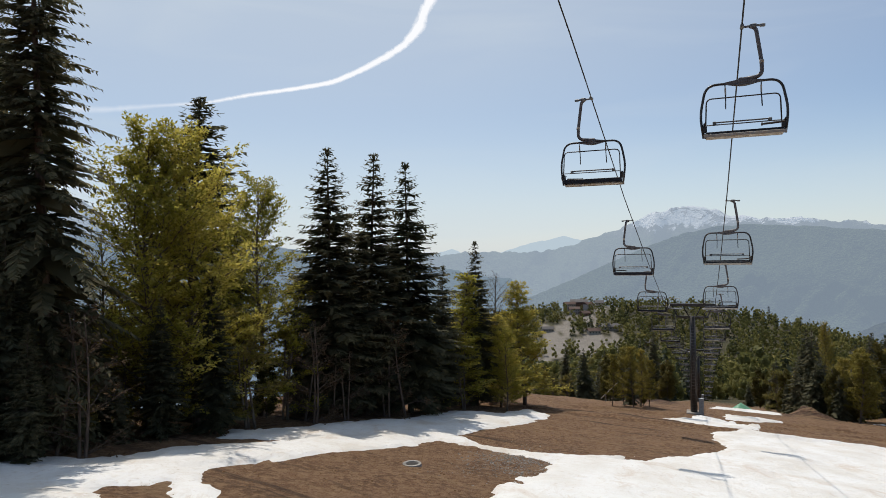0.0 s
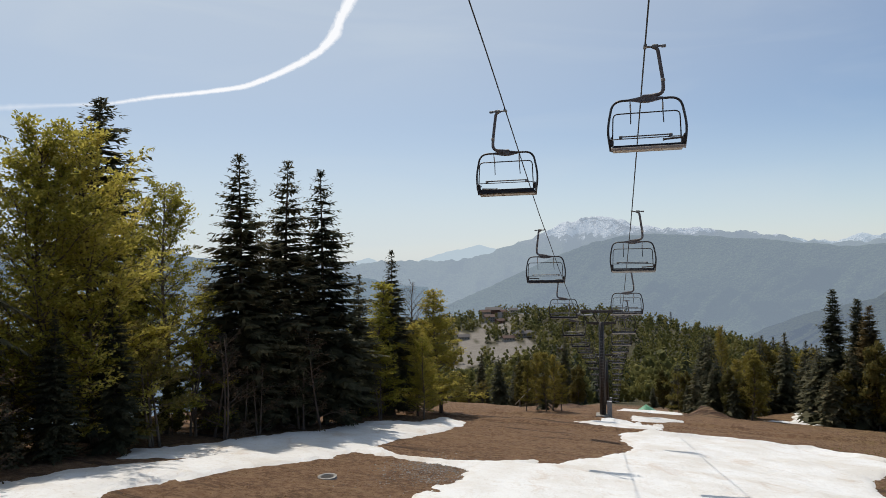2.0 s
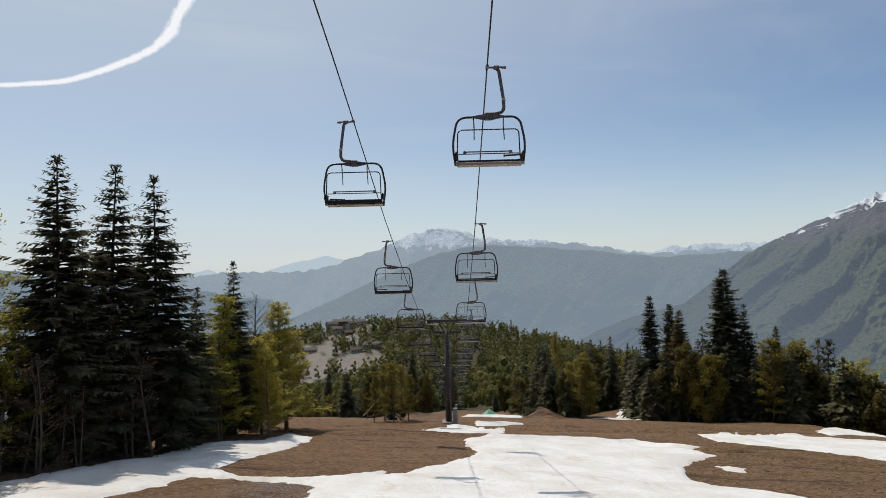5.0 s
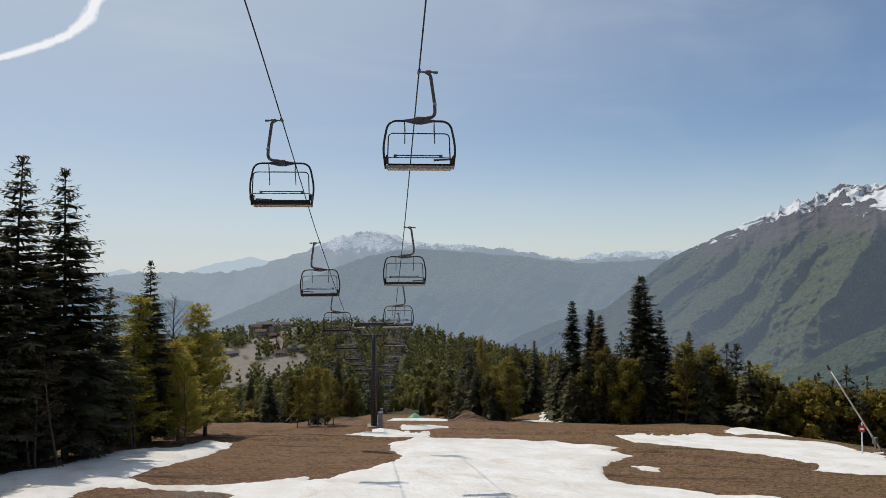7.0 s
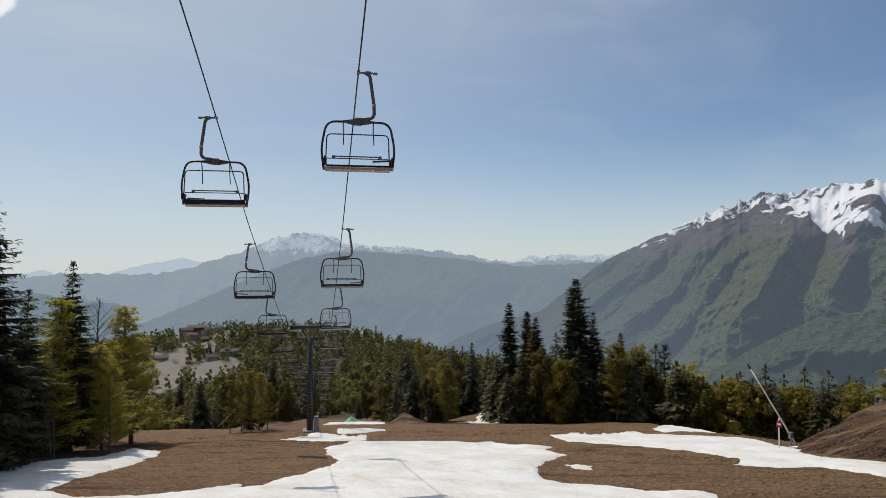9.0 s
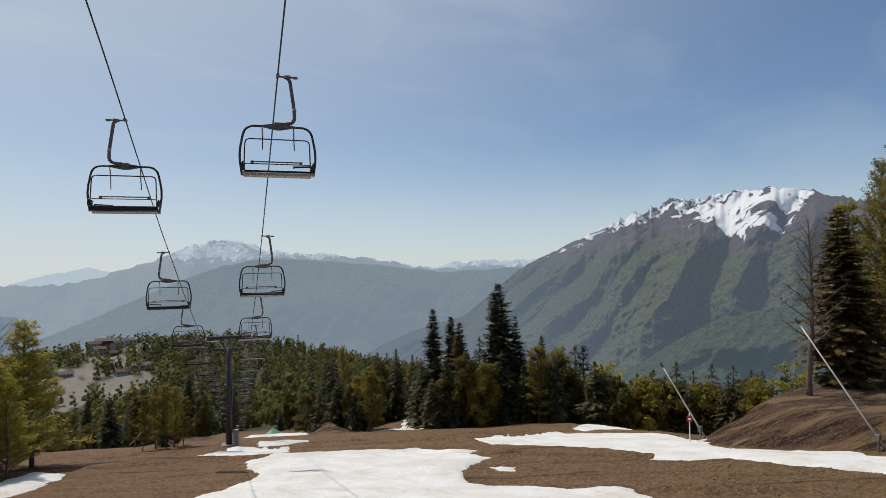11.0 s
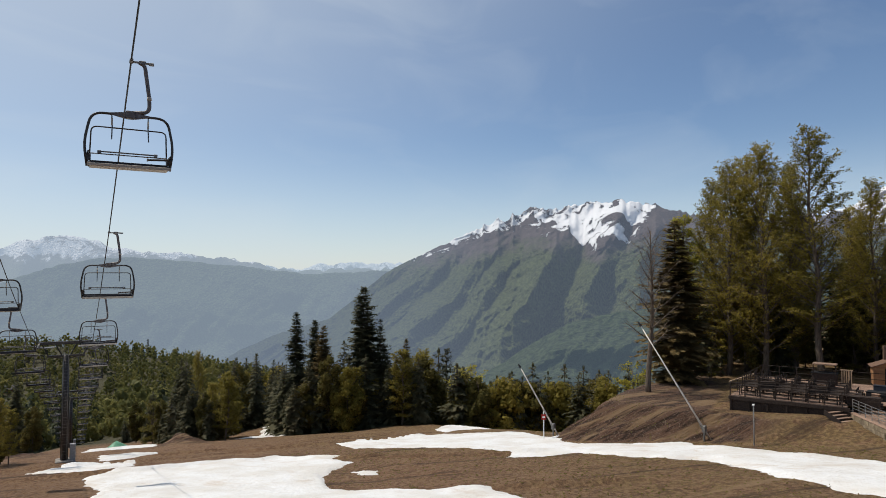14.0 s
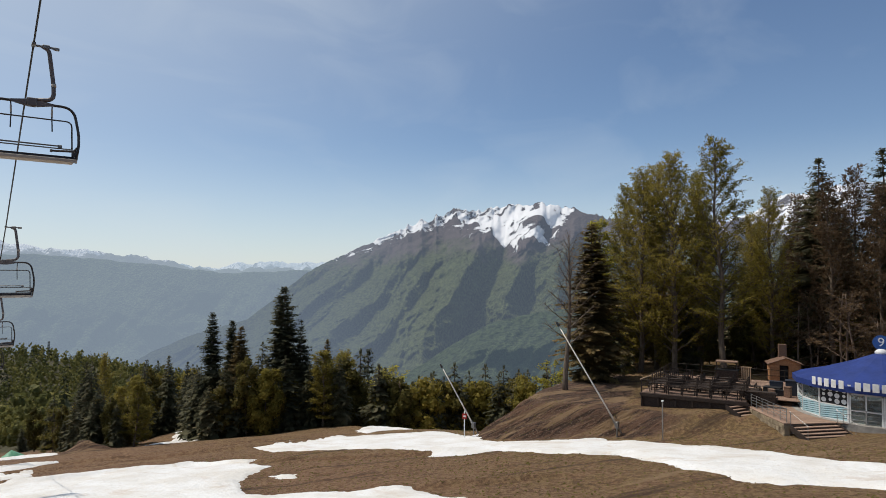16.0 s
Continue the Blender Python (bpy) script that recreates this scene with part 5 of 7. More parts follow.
spots = []
for k in range(4400):
    az, r = rng.uniform(-4, 48), 190 + 820 * rng.random() ** 0.8
    x, y = polar(az, r)
    if not bare_land(np.array([x]), np.array([y]))[0] and not (r < 210 and az > 30):
        h = rng.uniform(9, 18) * (1.15 if r < 450 else 1.0)
        if r < 545 and 8 < az < 15.4:  # low enough to look over at the clearings
            h = min(h, r * math.tan(radians(-9.8 if az < 10.8 else -9.2 if az < 13.5 else -8.0)) - gz(x, y))
        if h > 3:
            spots.append((x, y, h))
FAR_FIR = leafy("far_needles", ((0.0, (0.032, 0.042, 0.024)), (1.0, (0.085, 0.092, 0.046))), 0.2, 0.6, 0.06)
FAR_LEAF = leafy("far_leaves", ((0.0, (0.085, 0.092, 0.034)), (0.6, (0.20, 0.19, 0.06)), (1.0, (0.34, 0.285, 0.095))), 0.4, 0.6, 0.055)
far_trees({True: "far_firs", False: "far_broadleaf_woods"}, {True: "dark firs scattered over the far hill", False: "broadleaf woods in spring green on the hill"}, spots, 5, (FAR_FIR, FAR_LEAF), 0.22)
spots = []
for k in range(900):
    az, r = rng.uniform(44, 100), rng.uniform(200, 420)
    x, y = polar(az, r)
    spots.append((x, y, rng.uniform(9, 17)))
far_trees({True: "valley_firs", False: "valley_broadleaf_woods"}, {True: "dark firs on the slope below the piste", False: "broadleaf woods on the slope below the piste"}, spots, 6, (FAR_FIR, FAR_LEAF), 0.45)


# ---- turf and stones on the piste ----
def scatter(name, label, count, seed, spot, low, high, mat, flatness=1.0, blades=3):
    """Small tufts or stones joined into one mesh."""
    rng = np.random.default_rng(seed)
    a, p = spot(rng, count)
    x, y = from_lift(a, p)
    z = ground_z(x, y) - 0.02
    size = rng.uniform(low, high, len(x))
    quads = []
    for b in range(blades):
        t = rng.uniform(0, math.tau, len(x))
        d = np.stack([np.cos(t) * 0.7, np.sin(t) * 0.7, rng.uniform(0.25, 0.9, len(x)) * flatness], -1)
        d /= np.linalg.norm(d, axis=1)[:, None]
        s = np.stack([-np.sin(t), np.cos(t), 0 * t], -1)
        base = np.stack([x, y, z], -1) - d * (size * 0.2)[:, None]
        mid = base + d * (size * 0.5)[:, None]
        w = (size * 0.45)[:, None]
        quads.append(np.stack([base, mid + s * w, base + d * size[:, None], mid - s * w], 1))
    tagged(new(name, cards_mesh(name, np.concatenate(quads), mat)), label, "ground cover", kind="stuff")


def piste_spots(rng, n):
    return rng.uniform(12, 76, n), rng.uniform(-22, 36, n)


STRAW = leafy("dead_grass", ((0.0, (0.08, 0.044, 0.022)), (0.6, (0.15, 0.088, 0.045)), (1.0, (0.27, 0.175, 0.095))), 0.35, 0.9)
SPROUT = leafy("new_grass", ((0.0, (0.09, 0.088, 0.022)), (1.0, (0.19, 0.16, 0.045))), 0.4, 0.8)
PEBBLE = leafy("pale_stones", ((0.0, (0.10, 0.09, 0.08)), (1.0, (0.42, 0.40, 0.37))), 0.0, 0.9)
scatter("turf_tufts", "matted tufts of dead brown grass on the piste", 20000, 41, piste_spots, 0.05, 0.13, STRAW, 0.7, 2)
scatter("grass_tufts", "thin green grass sprouting on the piste", 9000, 42, lambda r, n: (r.uniform(8, 60, n), 44 - 34 * r.random(n) ** 1.3), 0.06, 0.15, SPROUT, 1.0, 2)
scatter("gravel", "pale gravel washed out beside the snow", 2600, 43, lambda r, n: (31.0 + r.normal(0, 2.2, n), -8.4 + r.normal(0, 1.3, n)), 0.05, 0.13, PEBBLE, 0.6, 2)


# ---- the chairlift ----
STEEL = plain("dark_steel", (0.085, 0.078, 0.074), 0.38, 0.6, 0.4)
HANGER = plain("brown_grey_paint", (0.17, 0.15, 0.145), 0.5, 0.1, 0.3)
GALV = plain("weathered_zinc", (0.26, 0.25, 0.235), 0.55, 0.7, 0.35)
SEAT_PAD = plain("black_seat_cover", (0.018, 0.019, 0.026), 0.5)
SEAT_WOOD = plain("pale_seat_edge", (0.46, 0.40, 0.33), 0.6, 0.0, 0.2)
ROPE = plain("wire_rope", (0.06, 0.055, 0.05), 0.5, 0.8)
k = Mat("concrete", 0.9)
k.colour(k.ramp(k.noise(2.0, 6, k.local()), (0.3, (0.20, 0.185, 0.165)), (0.7, (0.36, 0.34, 0.31))))
CONCRETE = k.bump(k.noise(14, 5, k.local()), 0.4, 0.03).m
BOXGREY = plain("grey_paint", (0.40, 0.40, 0.39), 0.5)

# height of the rope above eye level, along the lift
ROPE_A = (-16, 0, 10, 20.4, 34.6, 48.6, 62, 73, 84, 98, 113, 130, 150, 172, 200, 240, 300)
ROPE_Z = (15.0, 11.4, 8.75, 6.05, 2.0, -1.45, -4.4, -6.75, -9.2, -12.0, -15.2, -19.2, -24.4, -30.5, -39.0, -51.0, -69.0)
RIGHT_P, LEFT_P, TOWER_A, TURN = 1.18, -3.6, 73.0, -21.65


def rope_z(a, p=1.0):
    return float(np.interp(a, ROPE_A, ROPE_Z)) + (0.07 if p > 0 else 0.24 - 0.17 * float(smooth(40, 70, a)))


def lift_pose(a, p, z, turn=0.0):
    x, y = from_lift(a, p)
    return pose(x, y, z, 0, 0, TURN + turn)


def build_chair():
    """A four-seat chair, hung from its grip at the origin."""
    ch = thing("lift_chair", "four-seat chairlift chair with a dark tube frame", "chairlift chair", "chairs of the lift")
    bm = box(-0.045, -0.16, -0.045, 0.05, 0.16, 0.035, 0.015)
    add_box(bm, 0.05, -0.03, -0.05, 0.50, 0.03, 0.005, 0.01)
    add_box(bm, 0.20, -0.06, -0.075, 0.38, 0.06, 0.03, 0.015)
    add_box(bm, 0.46, -0.045, -0.07, 0.60, 0.045, 0.005, 0.012)
    part("grip", bm, GALV, ch, "zinc-grey rope grip")
    line = rounded([(0.20, 0, -0.02), (0.36, 0, -0.10), (0.49, 0, -1.05), (0.50, 0, -1.45), (0.05, 0, -1.50)], 0.34, 8)
    part("hanger", tube(line, 0.055, 10), HANGER, ch, "bent grey-brown hanger arm", flat=False)
    part("hanger_collar", tube([(0.488, 0, -1.00), (0.496, 0, -1.09)], 0.063, 10), SEAT_WOOD, ch, "pale band round the hanger", flat=False)
    bm = box(-0.12, -0.10, -1.68, 0.12, 0.10, -1.46, 0.02)
    for s in (-1, 1):
        tip = [(s * 0.12, -1.50), (s * 0.50, -1.555), (s * 0.50, -1.60), (s * 0.12, -1.68)]
        lo, hi = [bm.verts.new((x, -0.045, z)) for x, z in tip], [bm.verts.new((x, 0.045, z)) for x, z in tip]
        bm.faces.new(lo), bm.faces.new(hi[::-1])
        for q in range(4):
            bm.faces.new((lo[q], hi[q], hi[(q + 1) % 4], lo[(q + 1) % 4]))
    bmesh.ops.recalc_face_normals(bm, faces=bm.faces)
    part("bracket", bm, HANGER, ch, "grey-brown bracket under the hanger")
    out = rounded([(-1.06, 0.02, -3.10), (-1.15, 0.02, -2.45), (-0.98, 0.02, -1.58), (-0.3, 0.02, -1.58), (0.3, 0.02, -1.58), (0.98, 0.02, -1.58), (1.15, 0.02, -2.45), (1.06, 0.02, -3.10)], 0.30, 6)
    part("frame", tube(out, 0.036, 8), STEEL, ch, "bent tube frame", flat=False)
    ins = rounded([(-1.0, 0.30, -2.78), (-0.97, 0.24, -1.93), (0.97, 0.24, -1.93), (1.0, 0.30, -2.78)], 0.16, 5)
    part("backrest_frame", tube(ins, 0.020, 6), STEEL, ch, "thin tube backrest", flat=False)
    bm = tube([(-0.78, 0.26, -2.63), (0.72, 0.26, -2.63)], 0.022, 8)
    add_tube(bm, [(-0.98, 0.24, -2.70), (0.98, 0.24, -2.70)], 0.017, 6)
    for x in (-0.76, 0.70):
        add_box(bm, x - 0.05, 0.21, -2.70, x + 0.05, 0.29, -2.60, 0.015)
    part("backrest_bar", bm, GALV, ch, "grey backrest bar")
    seat = part("seat", box(-1.02, -0.30, -3.07, 1.02, 0.24, -3.01, 0.02), SEAT_PAD, ch, "black slatted seat")
    for q in range(4):
        part("seat_slat", box(-1.0, -0.28 + 0.13 * q, -3.007, 1.0, -0.18 + 0.13 * q, -2.975, 0.008), SEAT_PAD, seat)
    part("seat_rail", box(-1.06, -0.36, -3.14, 1.06, -0.303, -3.05, 0.012), SEAT_WOOD, seat, "pale front edge of the seat")
    part("seat_rail", box(-1.04, 0.245, -3.08, 1.04, 0.30, -2.93, 0.012), SEAT_PAD, seat, "black rear edge of the seat")
    part("seat_underside", box(-1.0, -0.27, -3.125, 1.0, 0.22, -3.084, 0.01), SEAT_WOOD, seat, "pale seat boards from below")
    for s in (-1, 1):
        bm = tube(rounded([(s * 1.06, 0.02, -3.02), (s * 1.08, 0.26, -2.86), (s * 1.05, 0.30, -2.72), (s * 1.04, -0.34, -2.74)], 0.1, 4), 0.026, 6)
        add_box(bm, s * 1.04 - 0.07, 0.0, -2.93, s * 1.04 + 0.07, 0.2, -2.74, 0.02)
        part("armrest", bm, STEEL, ch)
        bm = tube([(s * 0.47, 0.02, -1.58), (s * 0.46, -0.10, -1.95), (s * 0.47, -0.20, -2.34)], 0.017, 6)
        rod = part("safety_bar_rod", bm, STEEL, ch)
        part("rod_sleeve", tube([(s * 0.466, -0.03, -1.72), (s * 0.461, -0.09, -1.93)], 0.024, 6), SEAT_WOOD, rod, "pale worn sleeve")
    part("footrest", tube([(0.44, -0.34, -2.87), (1.0, -0.34, -2.84)], 0.03, 6), STEEL, ch)
    part("footrest_end", tube([(0.42, -0.34, -2.87), (0.46, -0.34, -2.87)], 0.045, 8), GALV, ch, "pale round end")
    return ch


chair = build_chair()
stock = []
for k in range(16):
    a = 20.4 + 14.35 * k
    stock.append((a, RIGHT_P, 0.0))
for k in range(16):
    a = 23.9 + 14.35 * k
    stock.append((a, LEFT_P, 180.0))
for k, (a, p, turn) in enumerate(stock):
    m = lift_pose(a, p, rope_z(a, p), turn)
    if k == 0:
        chair.matrix_basis = m
    else:
        copy_thing(chair, m)

for p in (RIGHT_P, LEFT_P):
    pts = []
    for a in np.arange(-16, 300, 2.0):
        x, y = from_lift(a, p)
        pts.append((x, y, rope_z(a, p)))
    rope = thing("wire_rope", "dark steel haul rope of the chairlift", "rope", "ropes of the lift")
    part("strand", tube(pts, 0.024, 6), ROPE, rope, flat=False)


def build_tower(a, top):
    mid = (RIGHT_P + LEFT_P) / 2 + 0.2
    x, y = from_lift(a, mid)
    base = gz(x, y)
    tw = thing("lift_tower", "dark steel chairlift tower with a wide crossarm", "lift tower", "towers of the lift", (x, y, base - 0.3), TURN)
    h = top - base + 0.3
    part("mast", tube([(0, 0, 0), (0, 0, h * 0.5), (0, 0, h - 1.3)], 0.34, 12, [0.36, 0.32, 0.28]), STEEL, tw, "tapered dark steel mast", flat=False)
    part("footing", box(-0.75, -0.75, -0.3, 0.75, 0.75, 0.55, 0.06), CONCRETE, tw, "concrete footing")
    part("crossarm", add_box(box(-2.3, -0.16, h - 0.25, 2.3, 0.16, h + 0.05, 0.02), -1.6, -0.12, h - 1.45, 1.6, 0.12, h - 1.25, 0.02), STEEL, tw, "steel crossarm")
    for s in (-1, 1):
        bm = tube([(s * 2.0, 0, h - 0.2), (s * 1.45, 0, h - 1.35)], 0.07, 6)
        add_tube(bm, [(s * 1.45, 0, h - 1.35), (s * 0.25, 0, h - 1.6)], 0.06, 6)
        add_tube(bm, [(s * 0.9, 0, h - 0.2), (s * 0.35, 0, h - 1.3)], 0.06, 6)
        part("brace", bm, STEEL, tw)
        train = part("sheave_train", box(s * 2.325 - 0.06, -1.9, h - 0.42, s * 2.325 + 0.06, 1.9, h - 0.28, 0.02), STEEL, tw)
        for k in range(6):
            yy = -1.6 + 0.64 * k
            bm = bmesh.new()
            bmesh.ops.create_cone(bm, cap_ends=True, segments=14, radius1=0.22, radius2=0.22, depth=0.08, matrix=Matrix.Translation((s * 2.325 + 0.1, yy, h - 0.26)) @ Matrix.Rotation(math.pi / 2, 4, "Y"))
            part("sheave", bm, GALV, train)
        bm = tube([(s * 1.2, -0.5, h + 0.05), (s * 1.2, -0.5, h + 0.6), (s * 2.3, -0.5, h + 0.6), (s * 2.3, -0.5, h + 0.05)], 0.022, 5)
        part("handrail", bm, GALV, tw)
        part("catwalk", box(min(s * 1.0, s * 2.2), -0.62, h - 0.52, max(s * 1.0, s * 2.2), 0.62, h - 0.47), GALV, tw)
    ladder = bmesh.new()
    for s in (-0.2, 0.2):
        add_tube(ladder, [(s, -0.52, 0.5), (s, -0.44, h - 0.6)], 0.022, 5)
    for k in range(int(h / 0.32) - 2):
        add_tube(ladder, [(-0.2, -0.5, 0.8 + 0.32 * k), (0.2, -0.5, 0.8 + 0.32 * k)], 0.014, 4)
    part("ladder", ladder, GALV, tw, "galvanised ladder")
    part("control_box", box(0.45, -0.35, 0.2, 0.95, 0.05, 2.0, 0.03), BOXGREY, tw, "pale grey control box")
    return tw


build_tower(TOWER_A, rope_z(TOWER_A) + 0.25)
build_tower(140.0, rope_z(140.0) + 0.25)


# ---- the terrace, its pavilion and clutter ----
def wood(name, a, b, grain=7.0):
    k = Mat(name, 0.75)
    v = k.local()
    f = k.noise(1.2, 6, k.stretch(v, grain, 0.6, grain))
    island = k.node("ShaderNodeObjectInfo").outputs["Random"]
    c = k.ramp(f, (0.3, a), (0.7, b))
    k.colour(k.mix(k.math("MULTIPLY", island, 0.45), c, tuple(0.55 * q for q in a)))
    return k.bump(f, 0.35, 0.01).m


DECK_WOOD = wood("wet_deck_boards", (0.21, 0.13, 0.09), (0.42, 0.29, 0.22))
DARK_WOOD = wood("dark_stained_wood", (0.02, 0.014, 0.011), (0.065, 0.044, 0.034))
PALE_WOOD = wood("pale_planks", (0.33, 0.22, 0.13), (0.52, 0.38, 0.25))
HUT_WOOD = wood("warm_planed_boards", (0.30, 0.14, 0.065), (0.46, 0.25, 0.12))
STEP_WOOD = wood("worn_step_boards", (0.24, 0.15, 0.105), (0.42, 0.285, 0.205))
ROOF_WOOD = wood("brown_roof_boards", (0.13, 0.075, 0.05), (0.24, 0.145, 0.10))
WHITE = plain("white_paint", (0.75, 0.75, 0.74), 0.5, 0.0, 0.12)
AQUA = plain("pale_aqua_panel", (0.50, 0.68, 0.72), 0.5, 0.0, 0.12)
CANVAS = plain("blue_canvas", (0.022, 0.045, 0.20), 0.6, 0.0, 0.25, 1.2)
BLUE = plain("blue_paint", (0.03, 0.10, 0.32), 0.4)
RED = plain("red_paint", (0.42, 0.03, 0.02), 0.45)
DARK = plain("dark_interior", (0.02, 0.02, 0.022), 0.7)
SILVER = plain("brushed_steel", (0.34, 0.33, 0.32), 0.45, 0.7, 0.2)
TARP = plain("dark_tarpaulin", (0.035, 0.04, 0.055), 0.5)
GREEN = plain("green_tarpaulin", (0.14, 0.36, 0.22), 0.5)
k = Mat("rubble_stone", 0.9)
c = k.node("ShaderNodeTexVoronoi", Scale=2.6)
k.links.new(k.local(), c.inputs["Vector"])
k.colour(k.mix(k.noise(3, 5, k.local()), k.ramp(c.outputs["Color"], (0.2, (0.16, 0.12, 0.08)), (0.8, (0.40, 0.32, 0.21))), (0.24, 0.19, 0.13)))
STONE = k.bump(c.outputs["Distance"], 0.6, 0.06).m
k = Mat("glass", 0.05)
k.colour((0.7, 0.8, 0.8))
k.b.inputs["Transmission Weight"].default_value = 0.9
GLASS = k.m

FLOOR_Z = -9.95


def frame_of(az0, d0, az1, d1, z):
    """A frame with its x axis from one plan point to another, y away from the eye."""
    (x0, y0), (x1, y1) = polar(az0, d0), polar(az1, d1)
    return (x0, y0, z), math.degrees(math.atan2(y1 - y0, x1 - x0)), math.hypot(x1 - x0, y1 - y0)


def rail(parent, pts, height, mat, posts=5, bars=(1.0, 0.55), r=0.035):
    """Posts and bars along a line of two points at floor level."""
    a, b = Vector(pts[0]), Vector(pts[1])
    for i in range(posts):
        q = a + (b - a) * i / (posts - 1)
        part("rail_post", box(q.x - r, q.y - r, q.z, q.x + r, q.y + r, q.z + height), mat, parent)
    for k in bars:
        up = Vector((0, 0, height * k - r))
        part("rail_bar", tube([a + up, b + up], r * 0.9, 6), mat, parent)


def build_deck():
    at, turn, length = frame_of(74.4, 58.8, 82.6, 57.4, FLOOR_Z)
    dk = thing("timber_deck", "weathered timber terrace deck on dark posts with a railing", "deck", at=at, turn=turn)
    deep = 12.5
    for i in range(60):
        w = deep / 60
        x1 = length + 8.0 if i > 10 else length - 0.2
        part("deck_board", box(0, i * w, -0.05 + 0.004 * (i % 3), x1, (i + 1) * w - 0.012, 0.0 + 0.004 * (i % 3)), DECK_WOOD, dk)
    part("edge_beam", box(-0.02, -0.10, -0.32, length, 0.0, -0.055), DARK_WOOD, dk, "dark front beam")
    part("edge_beam", box(-0.10, -0.02, -0.32, -0.02, deep, -0.055), DARK_WOOD, dk, "dark side beam")
    # an added dark sheet gives the shade beneath the deck
    part("cladding", box(0.1, 0.10, -1.6, length - 0.1, 0.16, -0.33), DARK_WOOD, dk, "dark sheet standing in for the shade under the deck")
    for i in range(7):
        x = 0.06 + i * (length - 0.2) / 6
        wx, wy = at[0] + x * math.cos(radians(turn)), at[1] + x * math.sin(radians(turn))
        part("deck_post", box(x - 0.07, -0.07, gz(wx, wy) - FLOOR_Z - 0.2, x + 0.07, 0.07, -0.06), DARK_WOOD, dk)
    rail(dk, ((0.05, -0.04, 0.004), (length - 0.5, -0.04, 0.004)), 1.1, DARK_WOOD, 8, (1.0, 0.66, 0.34))
    rail(dk, ((0.05, 0.0, 0.004), (0.05, deep - 0.1, 0.004)), 1.1, DARK_WOOD, 6, (1.0, 0.5))
    rail(dk, ((0.05, deep - 0.06, 0.004), (length + 7.8, deep - 0.06, 0.004)), 1.1, DARK_WOOD, 12, (1.0, 0.5), 0.03)
    part("slanted_rail", tube([(0.0, -0.05, 1.1), (0.9, 4.5, 1.25)], 0.06, 4), PALE_WOOD, dk, "pale slanted top rail")
    return at, turn, length, deep


DECK_AT, DECK_TURN, DECK_LONG, DECK_DEEP = build_deck()


def on_deck(x, y, z=0.012, turn=0.0):
    c, s = math.cos(radians(DECK_TURN)), math.sin(radians(DECK_TURN))
    return (DECK_AT[0] + c * x - s * y, DECK_AT[1] + s * x + c * y, FLOOR_Z + z), DECK_TURN + turn


def build_table(at, turn):
    tb = thing("folded_table", "dark wooden table stacked on the deck for storage", "table", "stacked deck furniture", at, turn)
    bm = bmesh.new()
    for i in range(5):
        add_box(bm, -0.7, -0.4 + i * 0.16, 0.70, 0.7, -0.4 + i * 0.16 + 0.145, 0.74)
    part("tabletop", bm, DARK_WOOD, tb)
    for sx in (-0.6, 0.6):
        for sy in (-0.32, 0.32):
            part("leg", box(sx - 0.035, sy - 0.035, 0, sx + 0.035, sy + 0.035, 0.70), DARK_WOOD, tb)
    part("stretcher", box(-0.6, -0.03, 0.28, 0.6, 0.03, 0.36), DARK_WOOD, tb)
    return tb


def build_bench(at, turn):
    bn = thing("deck_bench", "dark wooden slat bench standing on the deck", "bench", "stacked deck furniture", at, turn)
    for i in range(3):
        part("seat_slat", box(-0.75, -0.2 + i * 0.14, 0.41, 0.75, -0.2 + i * 0.14 + 0.12, 0.45), DARK_WOOD, bn)
    for i in range(2):
        part("back_slat", box(-0.75, 0.24, 0.55 + i * 0.17, 0.75, 0.28, 0.68 + i * 0.17), DARK_WOOD, bn)
    for s in (-0.65, 0.65):
        part("leg", add_box(box(s - 0.03, -0.2, 0, s + 0.03, -0.13, 0.41), s - 0.03, 0.2, 0, s + 0.03, 0.27, 0.86), DARK_WOOD, bn)
    return bn


table, bench = build_table(*on_deck(1.2, 1.0)), build_bench(*on_deck(1.3, 2.6))
drng = random.Random(9)
for k in range(21):
    x, y = 0.9 + (k % 7) * 1.15 + drng.uniform(-0.15, 0.15), 0.75 + (k // 7) * 1.5 + drng.uniform(-0.1, 0.1)
    at, turn = on_deck(x + 0.5, y, 0.012, drng.uniform(-14, 14))
    if k:
        copy_thing(table, pose(*at, 0, 0, turn))
for k in range(9):
    at, turn = on_deck(1.2 + k * 0.95, 3.6 + drng.uniform(-0.3, 0.6), 0.012, drng.choice((0, 90, 180)) + drng.uniform(-12, 12))
    if k:
        copy_thing(bench, pose(*at, 0, 0, turn))
for k in range(19):  # turned over on the tables
    at, turn = on_deck(1.5 + (k % 6) * 1.2, 0.8 + 1.5 * (k // 6), 0.75 + 0.012, drng.uniform(-25, 25))
    if k % 3 == 1:
        b = copy_thing(bench, pose(at[0], at[1], at[2] + 0.9, 180, 0, turn))
        b["label"] = "dark slat bench turned over on a table"
    else:
        b = copy_thing(table, pose(at[0], at[1], at[2] + 0.745, 180, 0, turn))
        b["label"] = "dark table turned over with its legs up"


def build_plank_stack(at, turn, label, size, count, mat, name="plank_pile"):
    pk = thing(name, label, "timber", at=at, turn=turn)
    for i in range(count):
        o = random.Random(i).uniform(-0.1, 0.1)
        part("plank", box(-size[0] / 2 + o, -size[1] / 2, i * size[2], size[0] / 2 + o, size[1] / 2, (i + 1) * size[2] - 0.01), mat, pk)


